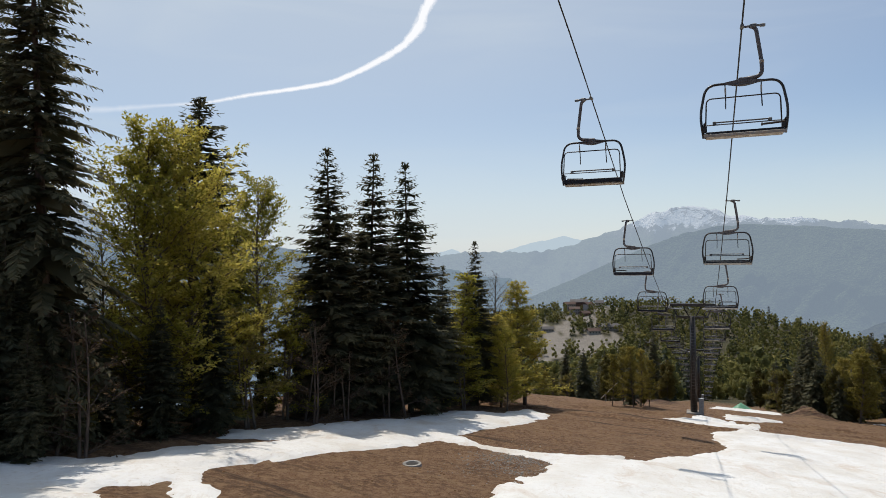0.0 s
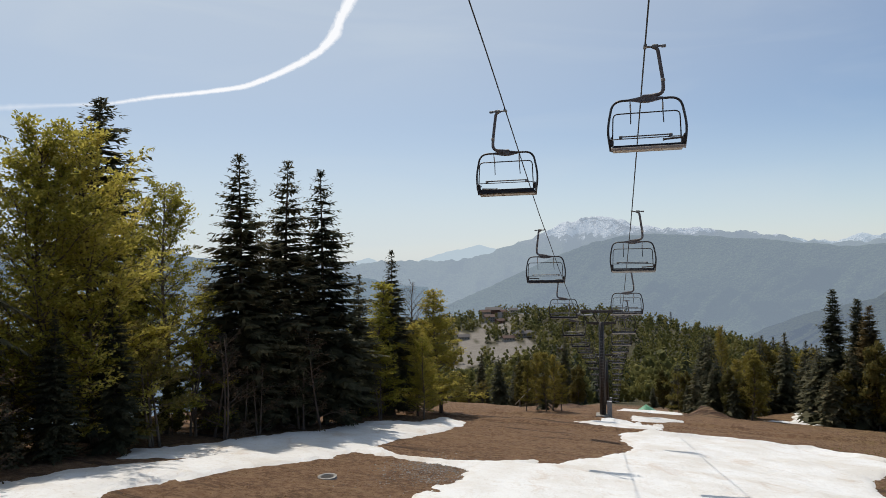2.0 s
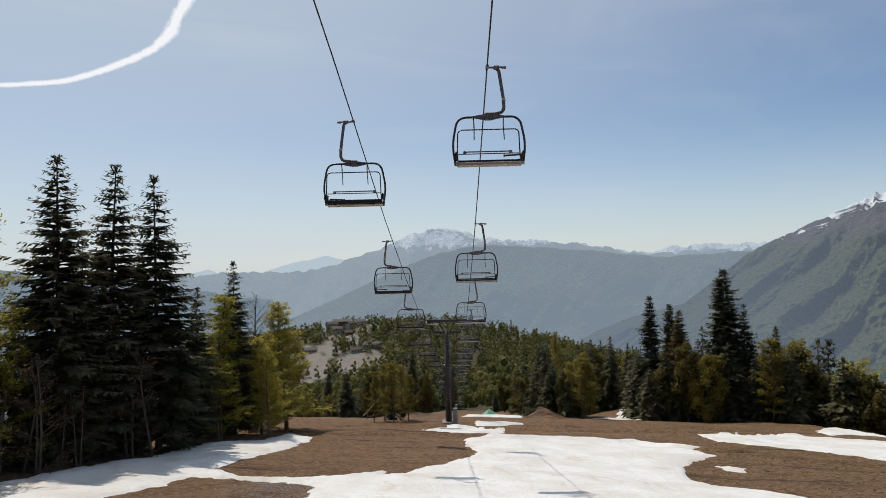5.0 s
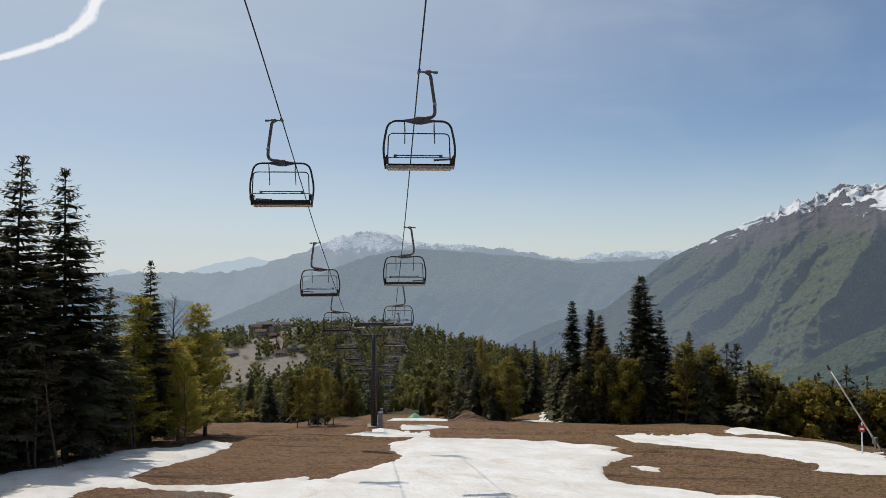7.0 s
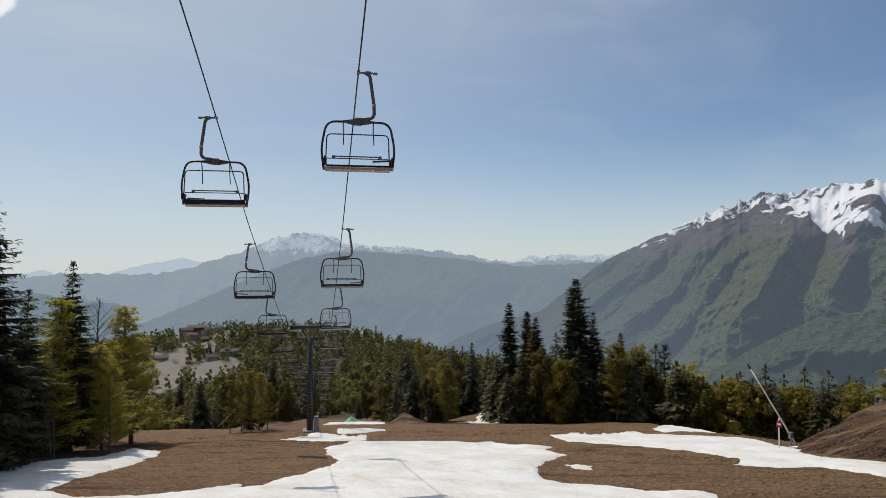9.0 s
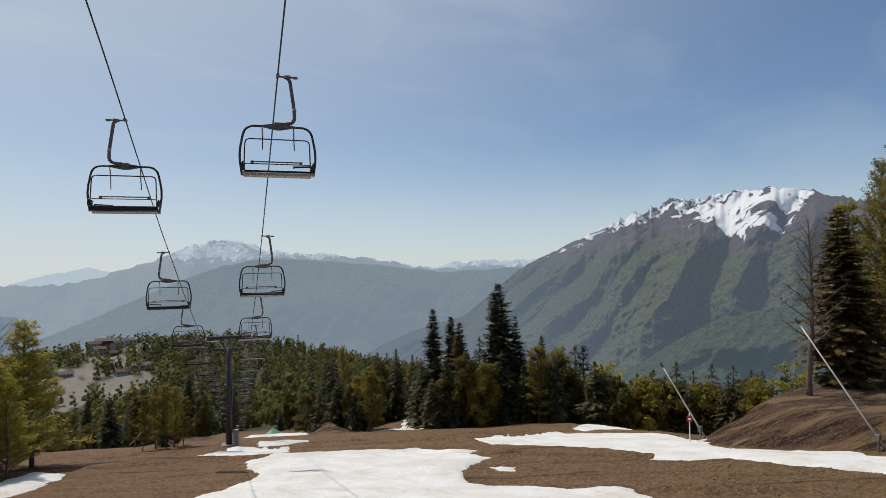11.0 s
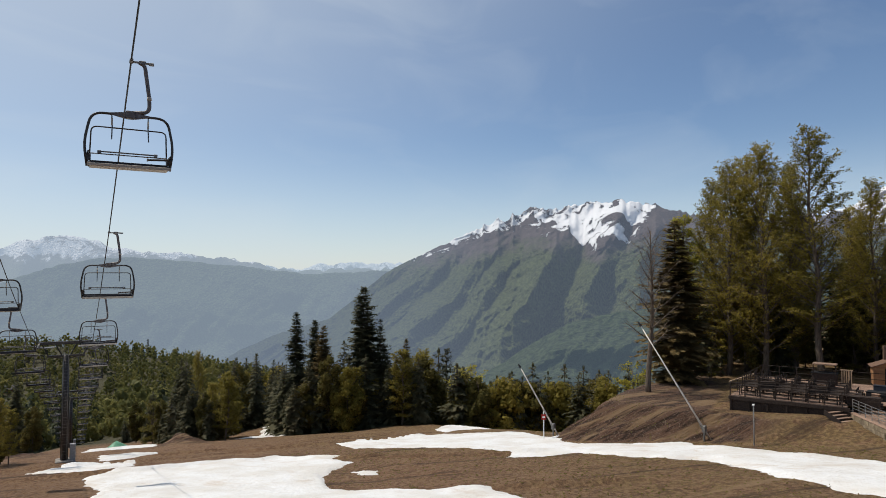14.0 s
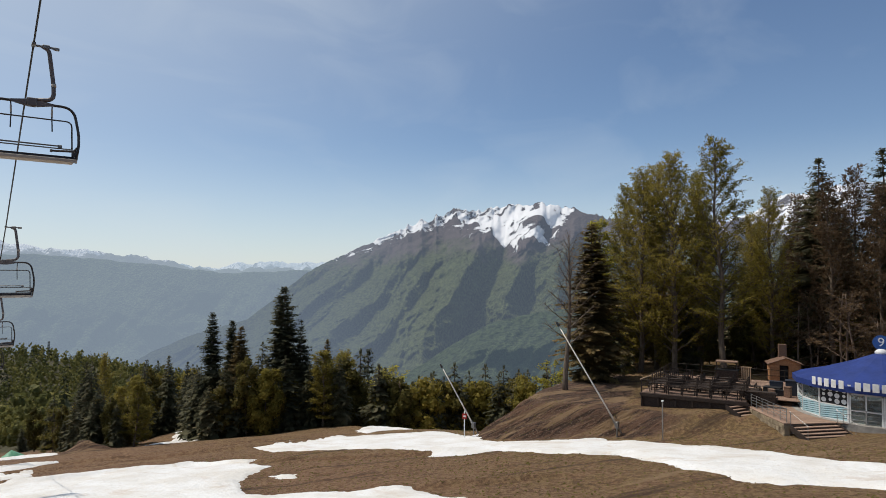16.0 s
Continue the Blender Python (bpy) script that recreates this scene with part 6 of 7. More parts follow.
at, turn = on_deck(8.2, 1.1, 0.75 + 0.012)
build_plank_stack(on_deck(9.2, 1.2)[0], turn, "stack of dark boards under a pale plank", (2.2, 0.8, 0.09), 8, DARK_WOOD)
build_plank_stack(on_deck(9.6, 6.4)[0], turn, "low pale timber beams lying on the deck", (2.6, 0.5, 0.2), 1, PALE_WOOD)
build_plank_stack(on_deck(11.8, 7.4)[0], turn + 4, "low pale timber beams lying on the deck", (2.2, 0.5, 0.2), 1, PALE_WOOD)
at, turn = on_deck(10.9, 7.0)
lean = thing("leaning_board", "pale board propped up at a slant", "board", at=at, turn=turn + 20)
part("board", box(-0.15, -0.04, 0.0, 0.15, 0.04, 1.5, 0.0, Matrix.Rotation(radians(38), 4, "Y") @ Matrix.Translation((0, 0, 0.1))), PALE_WOOD, lean)
part("foot_block", box(-0.4, -0.15, 0, 0.5, 0.15, 0.12), PALE_WOOD, lean)


def build_grill_hut():
    at, turn = on_deck(5.6, 10.6)
    st = thing("serving_counter", "dark serving counter with a small roof and a pale balustrade", "counter", at=at, turn=turn)
    part("body", box(-1.0, -0.5, 0, 0.9, 0.5, 1.0, 0.02), DARK_WOOD, st)
    part("top", box(-1.1, -0.6, 1.003, 1.0, 0.6, 1.07), DARK, st)
    part("roof", box(-1.0, -0.5, 1.75, 0.9, 0.5, 1.87, 0.02), STEP_WOOD, st)
    for sx in (-0.92, 0.82):
        part("roof_post", box(sx - 0.04, -0.45, 1.073, sx + 0.04, -0.37, 1.748), DARK_WOOD, st)
    for i in range(5):
        part("baluster", box(1.2 + i * 0.18, -0.03, 0.1, 1.29 + i * 0.18, 0.03, 1.35), PALE_WOOD, st, "pale upright slat")
    part("handrail", box(1.15, -0.04, 1.353, 2.1, 0.04, 1.43), PALE_WOOD, st)


build_grill_hut()


def build_hut():
    at, turn, _ = frame_of(84.1, 69.8, 87.0, 70.3, FLOOR_Z + 0.012)
    h = thing("garden_hut", "small wooden hut with a shingled gable roof and a dark doorway", "hut", at=at, turn=turn)
    w, dp, e, rdg = 2.65, 2.0, 1.68, 2.2
    for i in range(10):
        z0, z1 = i * e / 10, (i + 1) * e / 10 - 0.008
        part("side_board", box(0.0, 0.03, z0, 0.05, dp, z1), HUT_WOOD, h)
        if i < 9:
            part("front_board", box(0.0, -0.02, z0, 0.85, 0.03, z1), HUT_WOOD, h)
            part("front_board", box(1.62, -0.02, z0, w, 0.03, z1), HUT_WOOD, h)
    part("front_board", box(0.0, -0.02, e * 0.9, w, 0.03, e - 0.004), HUT_WOOD, h)
    bm = bmesh.new()
    for y in (-0.015, 0.03):
        vs = [bm.verts.new(v) for v in ((0, y, e), (w, y, e), (w / 2, y, rdg))]
        bm.faces.new(vs)
    part("gable", bm, HUT_WOOD, h)
    part("back_wall", box(0.05, dp - 0.05, 0, w, dp, e), HUT_WOOD, h)
    part("side_wall", box(w - 0.05, 0.03, 0, w, dp - 0.05, e), HUT_WOOD, h)
    # near-black sheet put in behind the doorway as the interior's shade
    part("doorway_lining", box(0.86, 0.4, 0, 1.61, 0.45, 1.5), DARK, h, "dark sheet standing in for the hut's unlit inside")
    part("floor_boards", box(0.05, 0.03, 0.0, w - 0.05, dp - 0.05, 0.04), DARK_WOOD, h)
    for s in (0, 1):
        m = Matrix.Translation((w / 2, 0, rdg + 0.02)) @ Matrix.Rotation(radians(21.5 if s else 180 - 21.5), 4, "Y")
        bm = bmesh.new()
        for i in range(6):
            zz = (1 if s else -1) * 0.012 * (i % 2)
            add_box(bm, i * 0.27, -0.25, 0.0 + zz, i * 0.27 + 0.29, dp + 0.15, 0.05 + zz, 0, m)
        part("roof_slope", bm, ROOF_WOOD, h, "brown boarded roof")
    part("chimney", box(1.0, 1.6, 1.8, 1.7, 2.2, 3.35, 0.02), ROOF_WOOD, h, "brown boxed chimney")


build_hut()


def build_pavilion():
    cx, cy = polar(91.4, 60.6)
    fz = -10.42
    pv = thing("round_pavilion", "round pavilion with a blue canvas roof and white framed walls", "pavilion", at=(cx, cy, fz), turn=0)
    n, r, eave, apex, over = 16, 5.65, 2.6, 4.6, 6.1
    part("floor_slab", tube([(0, 0, -1.3), (0, 0, 0.0)], r + 0.5, 32), CONCRETE, pv, "low round base", flat=True)

    def at(i, rad, z):
        t = i * math.tau / n
        return Vector((rad * math.cos(t), rad * math.sin(t), z))

    for i in range(n):
        bm = bmesh.new()
        rows = []
        for t in (0.0, 0.35, 0.7, 1.0):
            rad, z = over * (1 - t) + 0.25 * t, eave + (apex - eave) * (t * 0.86 + 0.14 * t * t) - 0.10 * math.sin(math.pi * t)
            rows.append([at(i, rad, z), (at(i, rad, z) + at(i + 1, rad, z)) / 2 - Vector((0, 0, 0.05 * (1 - t))), at(i + 1, rad, z)])
        for p, q in zip(rows, rows[1:]):
            for k in (0, 1):
                bm.faces.new([bm.verts.new(v) for v in (p[k], p[k + 1], q[k + 1], q[k])])
        bmesh.ops.remove_doubles(bm, verts=bm.verts, dist=0.001)
        roof = part("roof_gore", bm, CANVAS, pv, "blue canvas gore", flat=False)
        bm = bmesh.new()
        a, b = at(i, over, eave), at(i + 1, over, eave)
        down = Vector((0, 0, -0.42))
        bm.faces.new([bm.verts.new(v) for v in (a + down, b + down, b, a)])
        part("valance", bm, CANVAS, pv, "blue canvas valance")
        t = i * math.tau / n
        m = Matrix.Rotation(t, 4, "Z")
        part("wall_post", box(r - 0.05, -0.05, 0, r + 0.05, 0.05, eave + 0.02, 0, m), WHITE, pv, "white upright post")
        # one bay of wall, facing out along its middle
        wide = 2 * r * math.sin(math.pi / n) - 0.12
        mm = Matrix.Rotation(t + math.pi / n, 4, "Z") @ Matrix.Translation((r * math.cos(math.pi / n), 0, 0))
        door = i in (7,)
        if door:
            for s in (-1, 1):
                part("door_frame", box(-0.03, s * 0.98 - 0.05, 0, 0.03, s * 0.98 + 0.05, 2.0, 0, mm), WHITE, pv, "white door frame")
            part("door_frame", box(-0.03, -0.04, 0, 0.03, 0.04, 2.0, 0, mm), WHITE, pv)
            part("door_frame", box(-0.03, -0.93, 2.0, 0.03, 0.93, 2.1, 0, mm), WHITE, pv)
            part("door_frame", box(-0.03, -0.93, 0.85, 0.03, 0.93, 0.93, 0, mm), WHITE, pv)
            part("door_pane", box(-0.01, -0.92, 0.02, 0.01, 0.92, 1.98, 0, mm), GLASS, pv, "clear door glass").visible_shadow = False
            continue
        part("wall_rail", box(-0.03, -wide / 2, 1.02, 0.03, wide / 2, 1.10, 0, mm), WHITE, pv, "white rail")
        part("wall_rail", box(-0.03, -wide / 2, 0.0, 0.03, wide / 2, 0.07, 0, mm), WHITE, pv, "white rail")
        panel = part("lower_panel", box(-0.02, -wide / 2, 0.07, 0.02, wide / 2, 1.02, 0, mm), AQUA, pv, "pale aqua slatted panel")
        for k in range(6):
            z0 = 0.12 + k * 0.15
            tilt = Matrix.Translation((0.022, 0, z0 + 0.03)) @ Matrix.Rotation(radians(6), 4, "X")
            part("panel_slat", box(0.0, -wide / 2 + 0.02, -0.022, 0.012, wide / 2 - 0.02, 0.022, 0, mm @ tilt), BLUE_DARK, panel, "dark slanting stripe")
        if i % 2 == 0:
            screen = part("dotted_screen", box(-0.02, -wide / 2, 1.12, -0.005, wide / 2, 2.34, 0, mm), DARK, pv, "dark screen with pale ovals")
            for c in range(4):
                for q in range(3):
                    bm = bmesh.new()
                    ry = (0.20, 0.13, 0.20)[(q + c) % 3]
                    bmesh.ops.create_circle(bm, cap_ends=True, segments=14, radius=1.0)
                    yy, zz = -wide / 2 + wide * (c + 0.5) / 4, 1.34 + 0.40 * q + 0.05 * (c % 2)
                    bmesh.ops.transform(bm, verts=bm.verts, matrix=mm @ Matrix.Translation((0.002, yy, zz)) @ Matrix.Rotation(math.pi / 2, 4, "Y") @ Matrix.Diagonal((ry * 0.9, ry, 1, 1)))
                    part("oval", bm, WHITE, screen, "pale oval")
        else:
            part("window_pane", box(-0.008, -wide / 2, 1.11, 0.008, wide / 2, 2.36, 0, mm), GLASS, pv, "clear pane").visible_shadow = False
    # a brand's name on the valance: plain shapes of its size
    bars = random.Random(4)
    t0 = radians(135.0)
    for k in range(11):
        t = t0 + k * 0.088
        m = Matrix.Rotation(t, 4, "Z") @ Matrix.Translation((over * 0.995 + 0.04, 0, eave - 0.20))
        if k == 5:
            part("sign_bar", box(0, -0.10, 0.26, 0.03, 0.10, 0.36, 0, m), WHITE, pv, "white sign bar")
            continue
        w = bars.uniform(0.17, 0.21)
        part("sign_bar", box(0, -w, 0.0, 0.03, w, 0.58, 0.01, m), WHITE, pv, "white sign bar")
    part("ring_seat", tube([(0, 0, 0.2), (0, 0, 0.45)], 1.2, 16), DARK_WOOD, pv, "dark inner counter")
    part("centre_pole", tube([(0, 0, 0), (0, 0, apex)], 0.07, 8), WHITE, pv, "white centre pole")
    cap = tube([(0, 0, apex - 0.12), (0, 0, apex + 0.08), (0, 0, apex + 0.22), (0, 0, apex + 0.30)], 0.3, 16, [0.42, 0.44, 0.30, 0.16])
    part("cap", cap, WHITE, pv, "white roof cap", flat=False)
    # round sign that faces the piste
    m = Matrix.Translation((0, 0, apex + 0.78)) @ Matrix.Rotation(radians(180), 4, "Z") @ Matrix.Rotation(math.pi / 2, 4, "Y")
    bm = bmesh.new()
    bmesh.ops.create_cone(bm, cap_ends=True, segments=28, radius1=0.56, radius2=0.56, depth=0.10, matrix=m)
    disc = part("round_sign", bm, BLUE, pv, "round blue sign with a white nine")
    cu = bpy.data.curves.new("numeral", "FONT")
    cu.body, cu.size, cu.extrude, cu.align_x, cu.align_y = "9", 0.95, 0.01, "CENTER", "CENTER"
    tmp = new("numeral", cu)
    bpy.context.view_layer.update()
    me = bpy.data.meshes.new_from_object(tmp.evaluated_get(bpy.context.evaluated_depsgraph_get()))
    bpy.data.objects.remove(tmp)
    me.transform(Matrix.Translation((-0.065, 0, apex + 0.78)) @ Matrix.Rotation(radians(-90), 4, "Z") @ Matrix.Rotation(math.pi / 2, 4, "X"))
    me.materials.clear()
    me.materials.append(WHITE)
    part_mesh("numeral", me, disc, "white figure nine")
    return cx, cy, fz


BLUE_DARK = plain("deep_teal_stripe", (0.06, 0.17, 0.22), 0.5)
PAV = build_pavilion()


def clip_strip(poly, lo, hi):
    """The part of a convex plan outline with y between lo and hi."""
    for sign, lim in ((1, lo), (-1, -hi)):
        out = []
        for (x0, y0), (x1, y1) in zip(poly, poly[1:] + poly[:1]):
            d0, d1 = sign * y0 - lim, sign * y1 - lim
            if d0 >= 0:
                out.append((x0, y0))
            if d0 * d1 < 0:
                t = d0 / (d0 - d1)
                out.append((x0 + (x1 - x0) * t, y0 + (y1 - y0) * t))
        poly = out
        if len(poly) < 3:
            return []
    return poly


def prism(poly, z0, z1):
    bm = bmesh.new()
    lo, hi = [bm.verts.new((x, y, z0)) for x, y in poly], [bm.verts.new((x, y, z1)) for x, y in poly]
    bm.faces.new(lo[::-1]), bm.faces.new(hi)
    for k in range(len(poly)):
        n = (k + 1) % len(poly)
        bm.faces.new((lo[k], lo[n], hi[n], hi[k]))
    bmesh.ops.recalc_face_normals(bm, faces=bm.faces)
    return bm


WALK_Z = -10.42


def build_walkway():
    """The raised walk before the pavilion: a rubble wall, boards and railings."""
    wk = thing("walkway", "boarded walkway on a rubble stone wall with steel railings", "walkway", at=(0, 0, WALK_Z), turn=0)
    plan = [(57.4, 7.1), (52.5, 4.2), (54.8, 1.4), (55.3, -9.0), (61.0, -9.0), (63.5, 6.0)]
    part("base", prism([(x * 1.004, y) for x, y in plan], -1.5, -0.06), CONCRETE, wk, "dark concrete base")
    q = Matrix.Rotation(radians(46), 2)
    turned = [tuple(q @ Vector(v)) for v in plan]
    low, high = min(v[1] for v in turned), max(v[1] for v in turned)
    n = int((high - low) / 0.2)
    for i in range(n):
        strip = clip_strip(turned, low + i * 0.2, low + i * 0.2 + 0.185)
        if len(strip) > 2:
            part("walk_board", prism([tuple(q.inverted() @ Vector(v)) for v in strip], -0.055, -0.012 + 0.004 * (i % 3)), STEP_WOOD, wk)
    a, b = Vector((57.4, 7.1, 0)), Vector((52.5, 4.2, 0))
    turn = Matrix.Translation(a) @ Matrix.Rotation(math.atan2(b.y - a.y, b.x - a.x), 4, "Z")
    long = (b - a).length
    wall = part("stone_wall", box(-0.1, -0.42, -1.6, long + 0.1, -0.02, -0.003, 0.02, turn), STONE, wk, "rubble stone retaining wall")
    srng = random.Random(5)
    for row in range(4):
        x = -0.1 + 0.15 * (row % 2)
        while x < long - 0.1:
            w = srng.uniform(0.28, 0.6)
            proud = srng.uniform(0.02, 0.06)
            z = -1.32 + row * 0.33
            part("stone", box(x, -0.42 - proud, z, min(x + w - 0.03, long + 0.1), -0.43 + 0.012, z + srng.uniform(0.26, 0.31), 0.02, turn), STONE, wall)
            x += w
    part("stone_cap", box(-0.15, -0.48, 0.0, long + 0.15, 0.0, 0.07, 0.01, turn), STEP_WOOD, wall, "worn wooden coping")
    up = Vector((0, 0, 0.07))
    off = turn.to_3x3() @ Vector((0, -0.2, 0))
    rail(wk, (a + up + off, b + up + off), 1.0, SILVER, 7, (1.0, 0.78, 0.56, 0.34), 0.024)
    rail(wk, (Vector((54.9, 1.0, 0.0)), Vector((55.2, -6.0, 0.0))), 1.0, SILVER, 6, (1.0, 0.66, 0.33), 0.024)


build_walkway()


def build_steps(name, label, at, turn, wide, count, rise, going, rails):
    st = thing(name, label, "steps", "steps up to the terrace", at, turn)
    for i in range(count):
        part("tread", box(0, -(i + 1) * going, -(i + 1) * rise - 0.05, wide, -i * going + 0.03, -(i + 1) * rise), STEP_WOOD, st)
        part("riser", box(0.02, -i * going - 0.02, -(i + 1) * rise - 0.3, wide - 0.02, -i * going, -(i + 1) * rise + rise - 0.052), DARK_WOOD, st)
    for x in (-0.09, wide + 0.02):
        bm = bmesh.new()
        prof = [(0, 0.02), (0, -0.35), (-count * going, -count * rise - 0.4), (-count * going, -count * rise + 0.05)]
        lo = [bm.verts.new((x, y, z)) for y, z in prof]
        hi = [bm.verts.new((x + 0.07, y, z)) for y, z in prof]
        bm.faces.new(lo), bm.faces.new(hi[::-1])
        for k in range(4):
            bm.faces.new((lo[k], lo[(k + 1) % 4], hi[(k + 1) % 4], hi[k]))
        part("stringer", bm, DARK_WOOD, st)
        if not rails:
            continue
        part("handrail", tube([(x, 0, 0.95), (x, -count * going, 0.95 - count * rise)], 0.018, 6), SILVER, st, "steel handrail")
        for t in (0.05, 0.95):
            part("rail_post", tube([(x, -t * count * going, -t * count * rise), (x, -t * count * going, 0.95 - t * count * rise)], 0.022, 5), SILVER, st)


build_steps("garden_steps", "broad worn wooden steps with steel handrails", (52.2, 4.1, WALK_Z - 0.01), -46.0, 3.7, 5, 0.14, 0.36, True)
build_steps("side_steps", "short wooden steps up to the deck", (55.9, 8.9, -10.15), -30.0, 2.6, 4, 0.16, 0.34, False)


def build_heap():
    """Odds and ends under sheets beside the pavilion."""
    at, turn, _ = frame_of(83.6, 62.0, 85.8, 61.6, FLOOR_Z + 0.012)
    for k, (x, y, sx, sy, sz, mat, label) in enumerate((
        (0.0, 0.0, 1.3, 0.9, 0.55, DARK, "low dark crate on the terrace"), (0.35, 0.9, 1.0, 0.5, 0.95, TARP, "dark crate covered by a tarpaulin"),
        (1.7, 0.2, 0.9, 0.9, 1.2, TARP, "tall crate under a blue-black sheet"), (0.5, -0.7, 0.5, 0.4, 0.5, STEP_WOOD, "small brown box on the terrace"),
        (2.6, 0.0, 0.9, 0.1, 1.1, WHITE, "white panel leaning on a crate"), (1.1, -0.5, 0.6, 0.4, 0.45, DARK, "dark plastic box on the terrace"), (1.7, -0.7, 0.5, 0.5, 0.8, ROOF_WOOD, "rusty brown bin on the terrace"), (2.9, -0.6, 0.5, 0.5, 0.6, TARP, "dark sack-covered box on the terrace"))):
        cc, ss = math.cos(radians(turn)), math.sin(radians(turn))
        ob = thing("crate", label, "crate", "stored goods on the terrace", (at[0] + cc * x - ss * y, at[1] + ss * x + cc * y, at[2]), turn + 7 * (k % 3) - 6)
        bm = box(0, 0, 0, sx, sy, sz, 0.04)
        part("body", bm, mat, ob)
        part("lid", box(-0.03, -0.03, sz + 0.003, sx + 0.03, sy + 0.03, sz + 0.05, 0.01), mat, ob)
    at, turn = on_deck(14.0, 8.6)
    ob = thing("covered_bench", "bench with a blue sheet thrown over it", "bench", at=at, turn=turn)
    part("seat", box(-1.0, -0.3, 0.4, 1.0, 0.3, 0.5, 0.02), DARK_WOOD, ob)
    part("sheet", box(0.1, -0.34, 0.503, 0.9, 0.34, 0.72, 0.06), BLUE, ob, "blue sheet")
    for q in (-0.9, 0.9):
        part("leg", box(q - 0.05, -0.25, 0, q + 0.05, 0.25, 0.4), DARK_WOOD, ob)


build_heap()


# ---- snow lances, posts and signs ----
def build_lance(az, d, tip_az, tip_el, label, slim=False):
    x, y = polar(az, d)
    z = gz(x, y)
    ln = thing("snow_lance", label, "snow lance", "snow lances", (x, y, z), 0)
    part("stand", tube([(0, 0, -0.4), (0, 0, 1.1)], 0.07, 8), GALV, ln, "upright zinc stand")
    ta, te = radians(tip_az), radians(tip_el)
    ray = Vector((math.sin(ta) * math.cos(te), math.cos(ta) * math.cos(te), math.sin(te)))
    foot = Vector((x, y, z + 1.0))
    # the tip stands on the line of sight at about the stand's distance
    tip = ray * ((foot.length - 0.4) / 1.0)
    way = (tip - foot).normalized()
    lo = Vector((0, 0, 1.0)) - way * 0.9
    part("pole", tube([lo, Vector((0, 0, 1.0)) + way * 3.0, Vector((0, 0, 1.0)) + (tip - foot)], 0.05, 8, [0.045, 0.045, 0.03] if slim else [0.075, 0.07, 0.045]), ALU, ln, "long pale slanting pole", flat=False)
    hd = Vector((0, 0, 1.0)) + (tip - foot)
    part("nozzle_head", tube([hd - way * 0.1, hd + way * 0.32], 0.09, 8, [0.10, 0.07]), STEEL, ln, "dark nozzle head")
    if slim:
        return
    part("cylinder", tube([(0.12, 0, 0.55), Vector((0.12, 0, 1.0)) + way * 1.6], 0.05, 6), GALV, ln)
    part("hose_box", box(-0.18, -0.14, 0.75, 0.2, 0.14, 1.25, 0.02), GALV, ln)


ALU = plain("pale_aluminium", (0.62, 0.58, 0.52), 0.45, 0.5, 0.15)
build_lance(72.45, 55.0, 67.6, -4.3, "tall snow lance with a pale slanting pole")
build_lance(60.3, 60.5, 57.5, -8.0, "snow lance with a thin slanting pole in the snow")
build_lance(13.8, 88.0, 14.9, -11.5, "small snow lance with a pale pole on the meadow", True)

x, y = polar(59.5, 60.0)
sign = thing("marker_post", "white marker post with a small red sign", "sign post", at=(x, y, gz(x, y)), turn=-60)
part("post", tube([(0, 0, -0.3), (0, 0, 2.6)], 0.05, 8), WHITE, sign)
part("plate", box(-0.22, -0.06, 1.85, 0.22, -0.03, 2.35, 0.02), RED, sign, "red sign plate")
part("mark", box(-0.12, -0.068, 2.02, 0.12, -0.061, 2.18), WHITE, sign, "white bar")

x, y = polar(76.1, 52.5)
post = thing("lamp_post", "thin grey post on the grass bank", "post", at=(x, y, gz(x, y)), turn=0)
part("shaft", tube([(0, 0, -0.3), (0, 0, 2.85)], 0.05, 8), SILVER, post)
part("cap", box(-0.12, -0.08, 2.853, 0.12, 0.08, 2.95, 0.02), WHITE, post)

# manhole in the turf
x, y = polar(-3.1, 29.1)
mh = thing("manhole", "round concrete manhole ring with a dark lid", "manhole", at=(x, y, gz(x, y)), turn=0)
ring = bmesh.new()
for r0, r1, z0, z1 in ((0.30, 0.42, 0.10, 0.10), (0.42, 0.45, 0.10, -0.2), (0.27, 0.30, 0.05, 0.10)):
    lo = [ring.verts.new((r0 * math.cos(i * math.tau / 24), r0 * math.sin(i * math.tau / 24), z0)) for i in range(24)]
    hi = [ring.verts.new((r1 * math.cos(i * math.tau / 24), r1 * math.sin(i * math.tau / 24), z1)) for i in range(24)]
    for i in range(24):
        ring.faces.new((lo[i], lo[(i + 1) % 24], hi[(i + 1) % 24], hi[i]))
part("ring", ring, CONCRETE, mh, "pale worn concrete ring")
part("lid", tube([(0, 0, 0.0), (0, 0, 0.06)], 0.295, 20), STEEL, mh, "dark iron lid")

# green tarpaulin beyond the mast
x, y = from_lift(97, 4.6)
tp = thing("tarpaulin", "small heap covered by a pale green tarpaulin", "tarpaulin", at=(x, y, gz(x, y)), turn=20)
bm = bmesh.new()
bmesh.ops.create_uvsphere(bm, u_segments=14, v_segments=8, radius=1.0)
for v in bm.verts:
    v.co = Vector((v.co.x * 1.7, v.co.y * 1.2, max(1.0 - math.hypot(v.co.x, v.co.y), -0.1) ** 1.0 * 1.0 if v.co.z > 0 else -0.1))
part("sheet", bm, GREEN, tp, flat=False)


# ---- on the far hill ----
WALLS = [plain("pale_render", (0.50, 0.45, 0.38), 0.8), plain("brown_timber", (0.20, 0.11, 0.07), 0.8), plain("grey_render", (0.36, 0.34, 0.33), 0.8)]
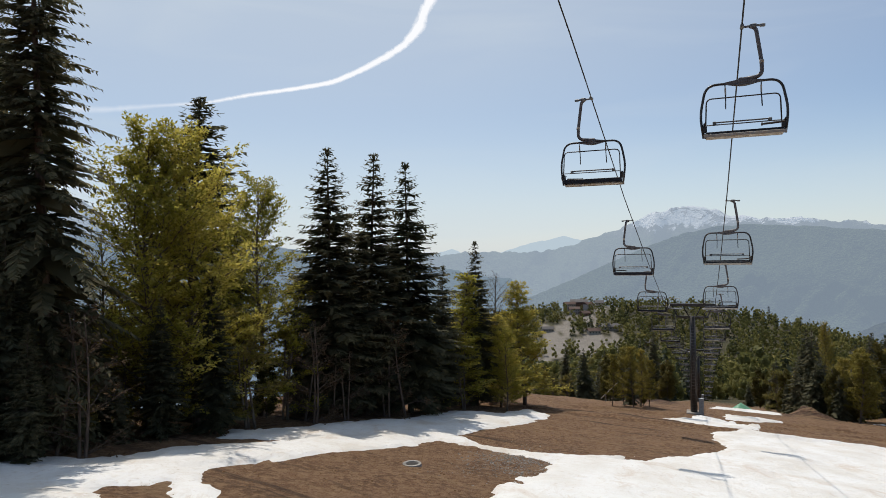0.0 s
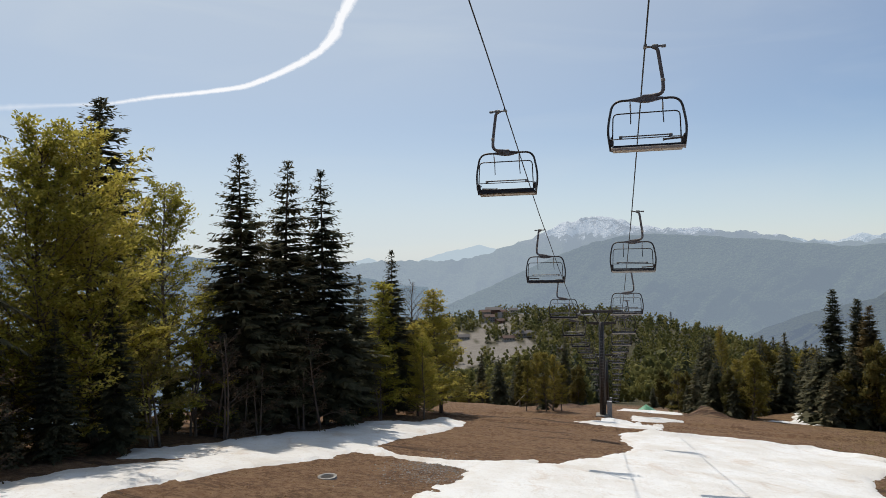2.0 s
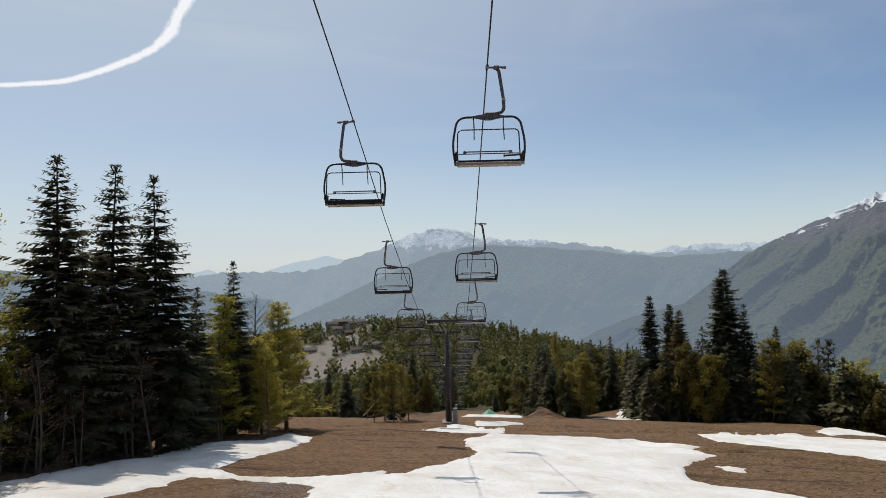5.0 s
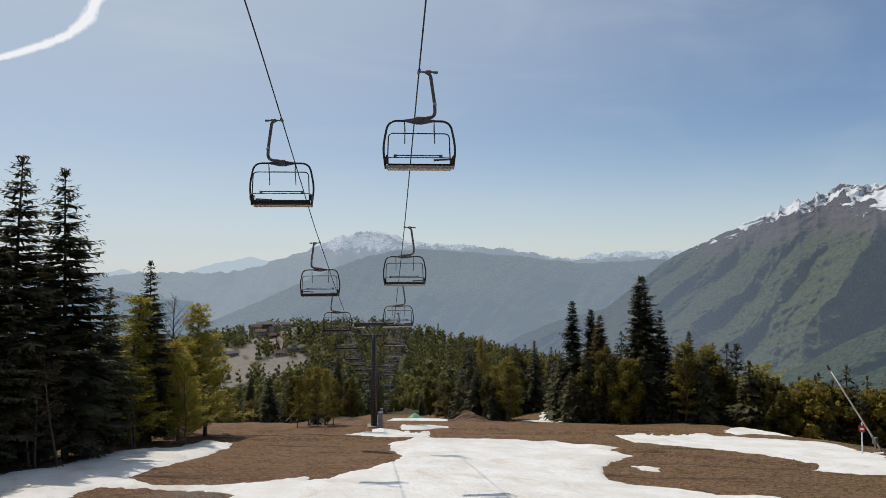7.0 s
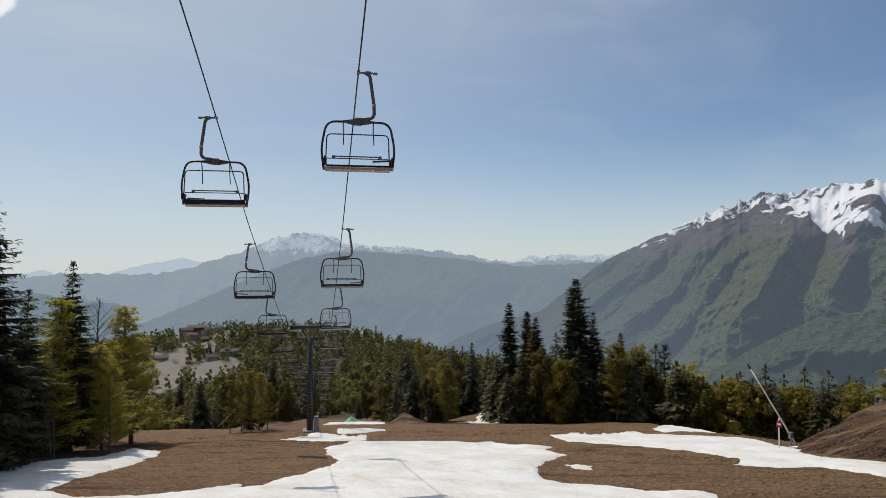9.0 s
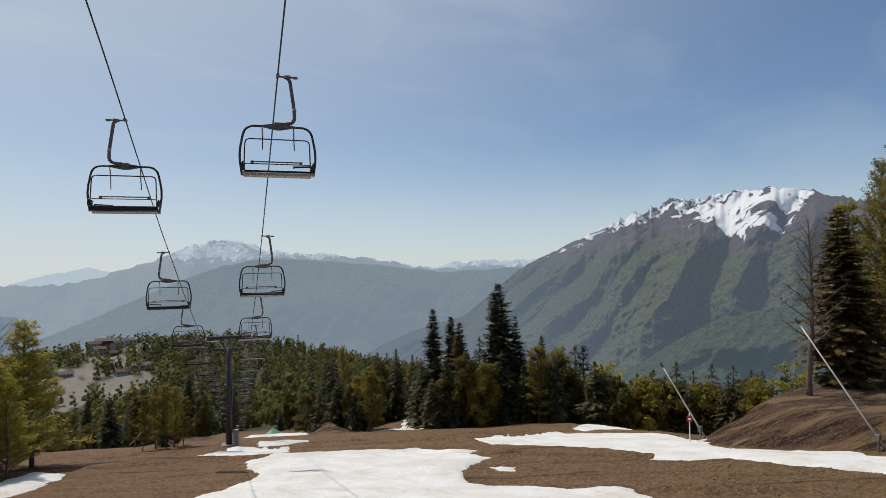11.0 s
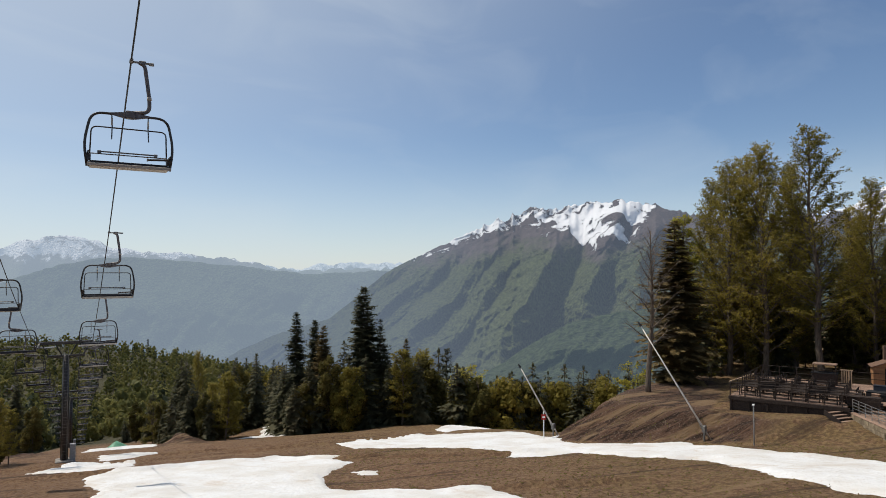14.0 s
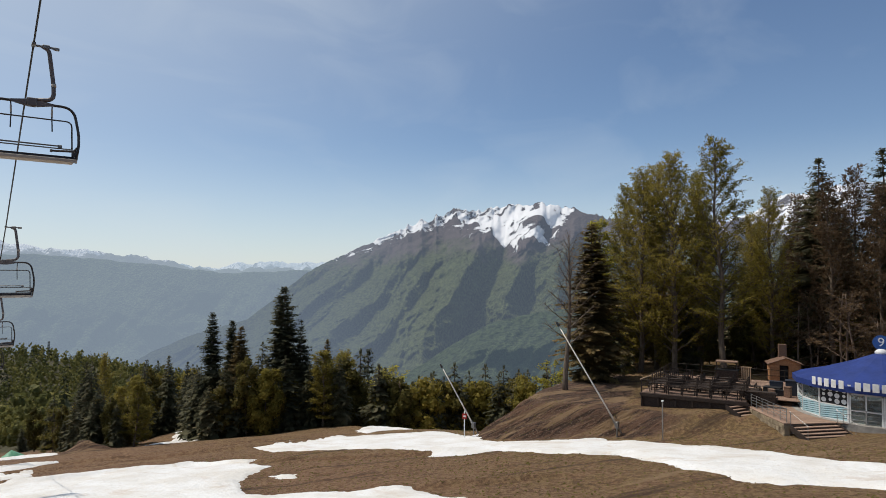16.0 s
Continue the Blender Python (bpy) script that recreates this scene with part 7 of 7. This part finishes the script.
ROOFS = [plain("rust_roof", (0.11, 0.062, 0.048), 0.7), plain("slate_roof", (0.11, 0.10, 0.10), 0.7)]


def build_house(az, r, w, dp, storeys, turn, k):
    x, y = polar(az, r)
    h = thing("house", ("rendered hillside house with a rust-brown roof", "timber hillside house with a grey roof")[k % 2], "house", "houses on the hill", (x, y, gz(x, y) - 0.5), turn)
    e = 3.0 * storeys + 0.8
    part("wall", box(-w / 2, -dp / 2, 0, w / 2, dp / 2, e), WALLS[k % 3], h)
    bm = bmesh.new()
    rise = dp * 0.32
    for z in (0.0, 0.3):
        rows = [[bm.verts.new((sx * (w / 2 + 0.7), sy, zz + z)) for sx in (-1, 1)] for sy, zz in ((-dp / 2 - 0.8, e - 0.25), (0, e + rise), (dp / 2 + 0.8, e - 0.25))]
        for p, q in zip(rows, rows[1:]):
            bm.faces.new((p[0], p[1], q[1], q[0]))
    for sx in (-1, 1):
        bm.faces.new([bm.verts.new(v) for v in ((sx * (w / 2 - 0.01), -dp / 2, e), (sx * (w / 2 - 0.01), dp / 2, e), (sx * (w / 2 - 0.01), 0, e + rise - 0.1))])
    part("roof", bm, ROOFS[k % 2], h)
    for s in range(storeys):
        for i in range(max(2, int(w / 2.6))):
            px = -w / 2 + (i + 0.5) * w / max(2, int(w / 2.6))
            part("window", box(px - 0.55, -dp / 2 - 0.06, 1.6 + 3 * s, px + 0.55, -dp / 2 - 0.01, 3.0 + 3 * s), DARK, h)


for k, row in enumerate(((10.9, 815, 13, 8, 3, 10), (11.7, 822, 20, 9, 3, -14), (12.5, 815, 11, 8, 2, 30), (13.4, 830, 10, 8, 2, -5), (12.2, 775, 10, 7, 1, 24), (14.2, 690, 22, 9, 1, -10), (12.9, 672, 12, 7, 1, 6), (17.4, 640, 10, 8, 1, 12), (11.3, 790, 12, 8, 2, 0), (9.0, 705, 12, 7, 1, 4))):
    build_house(*row, k)

x, y = polar(26.5, 905)
ms = thing("radio_mast", "thin grey lattice mast on the wooded hill", "mast", at=(x, y, gz(x, y)), turn=15)
bm = bmesh.new()
for sx in (-1, 1):
    for sy in (-1, 1):
        add_tube(bm, [(sx * 1.4, sy * 1.4, 0), (sx * 0.5, sy * 0.5, 27)], 0.22, 4)
part("legs", bm, GALV, ms)
bm = bmesh.new()
for i in range(9):
    t, u = i / 9, (i + 1) / 9
    w0, w1 = 1.4 - 0.9 * t, 1.4 - 0.9 * u
    for s in (-1, 1):
        add_tube(bm, [(-w0, s * w0, 27 * t), (w1, s * w1, 27 * u)], 0.12, 3)
        add_tube(bm, [(s * w0, -w0, 27 * t), (s * w1, w1, 27 * u)], 0.12, 3)
part("braces", bm, GALV, ms)

x, y = polar(4.1, 62.0)
hv = thing("feeding_box", "small weathered wooden box with a flat lid", "box", at=(x, y, gz(x, y) + 0.05), turn=10)
part("body", box(-0.35, -0.3, 0.0, 0.35, 0.3, 0.55, 0.02), STEP_WOOD, hv)
part("lid", box(-0.48, -0.42, 0.553, 0.48, 0.42, 0.62, 0.01), PALE_WOOD, hv)
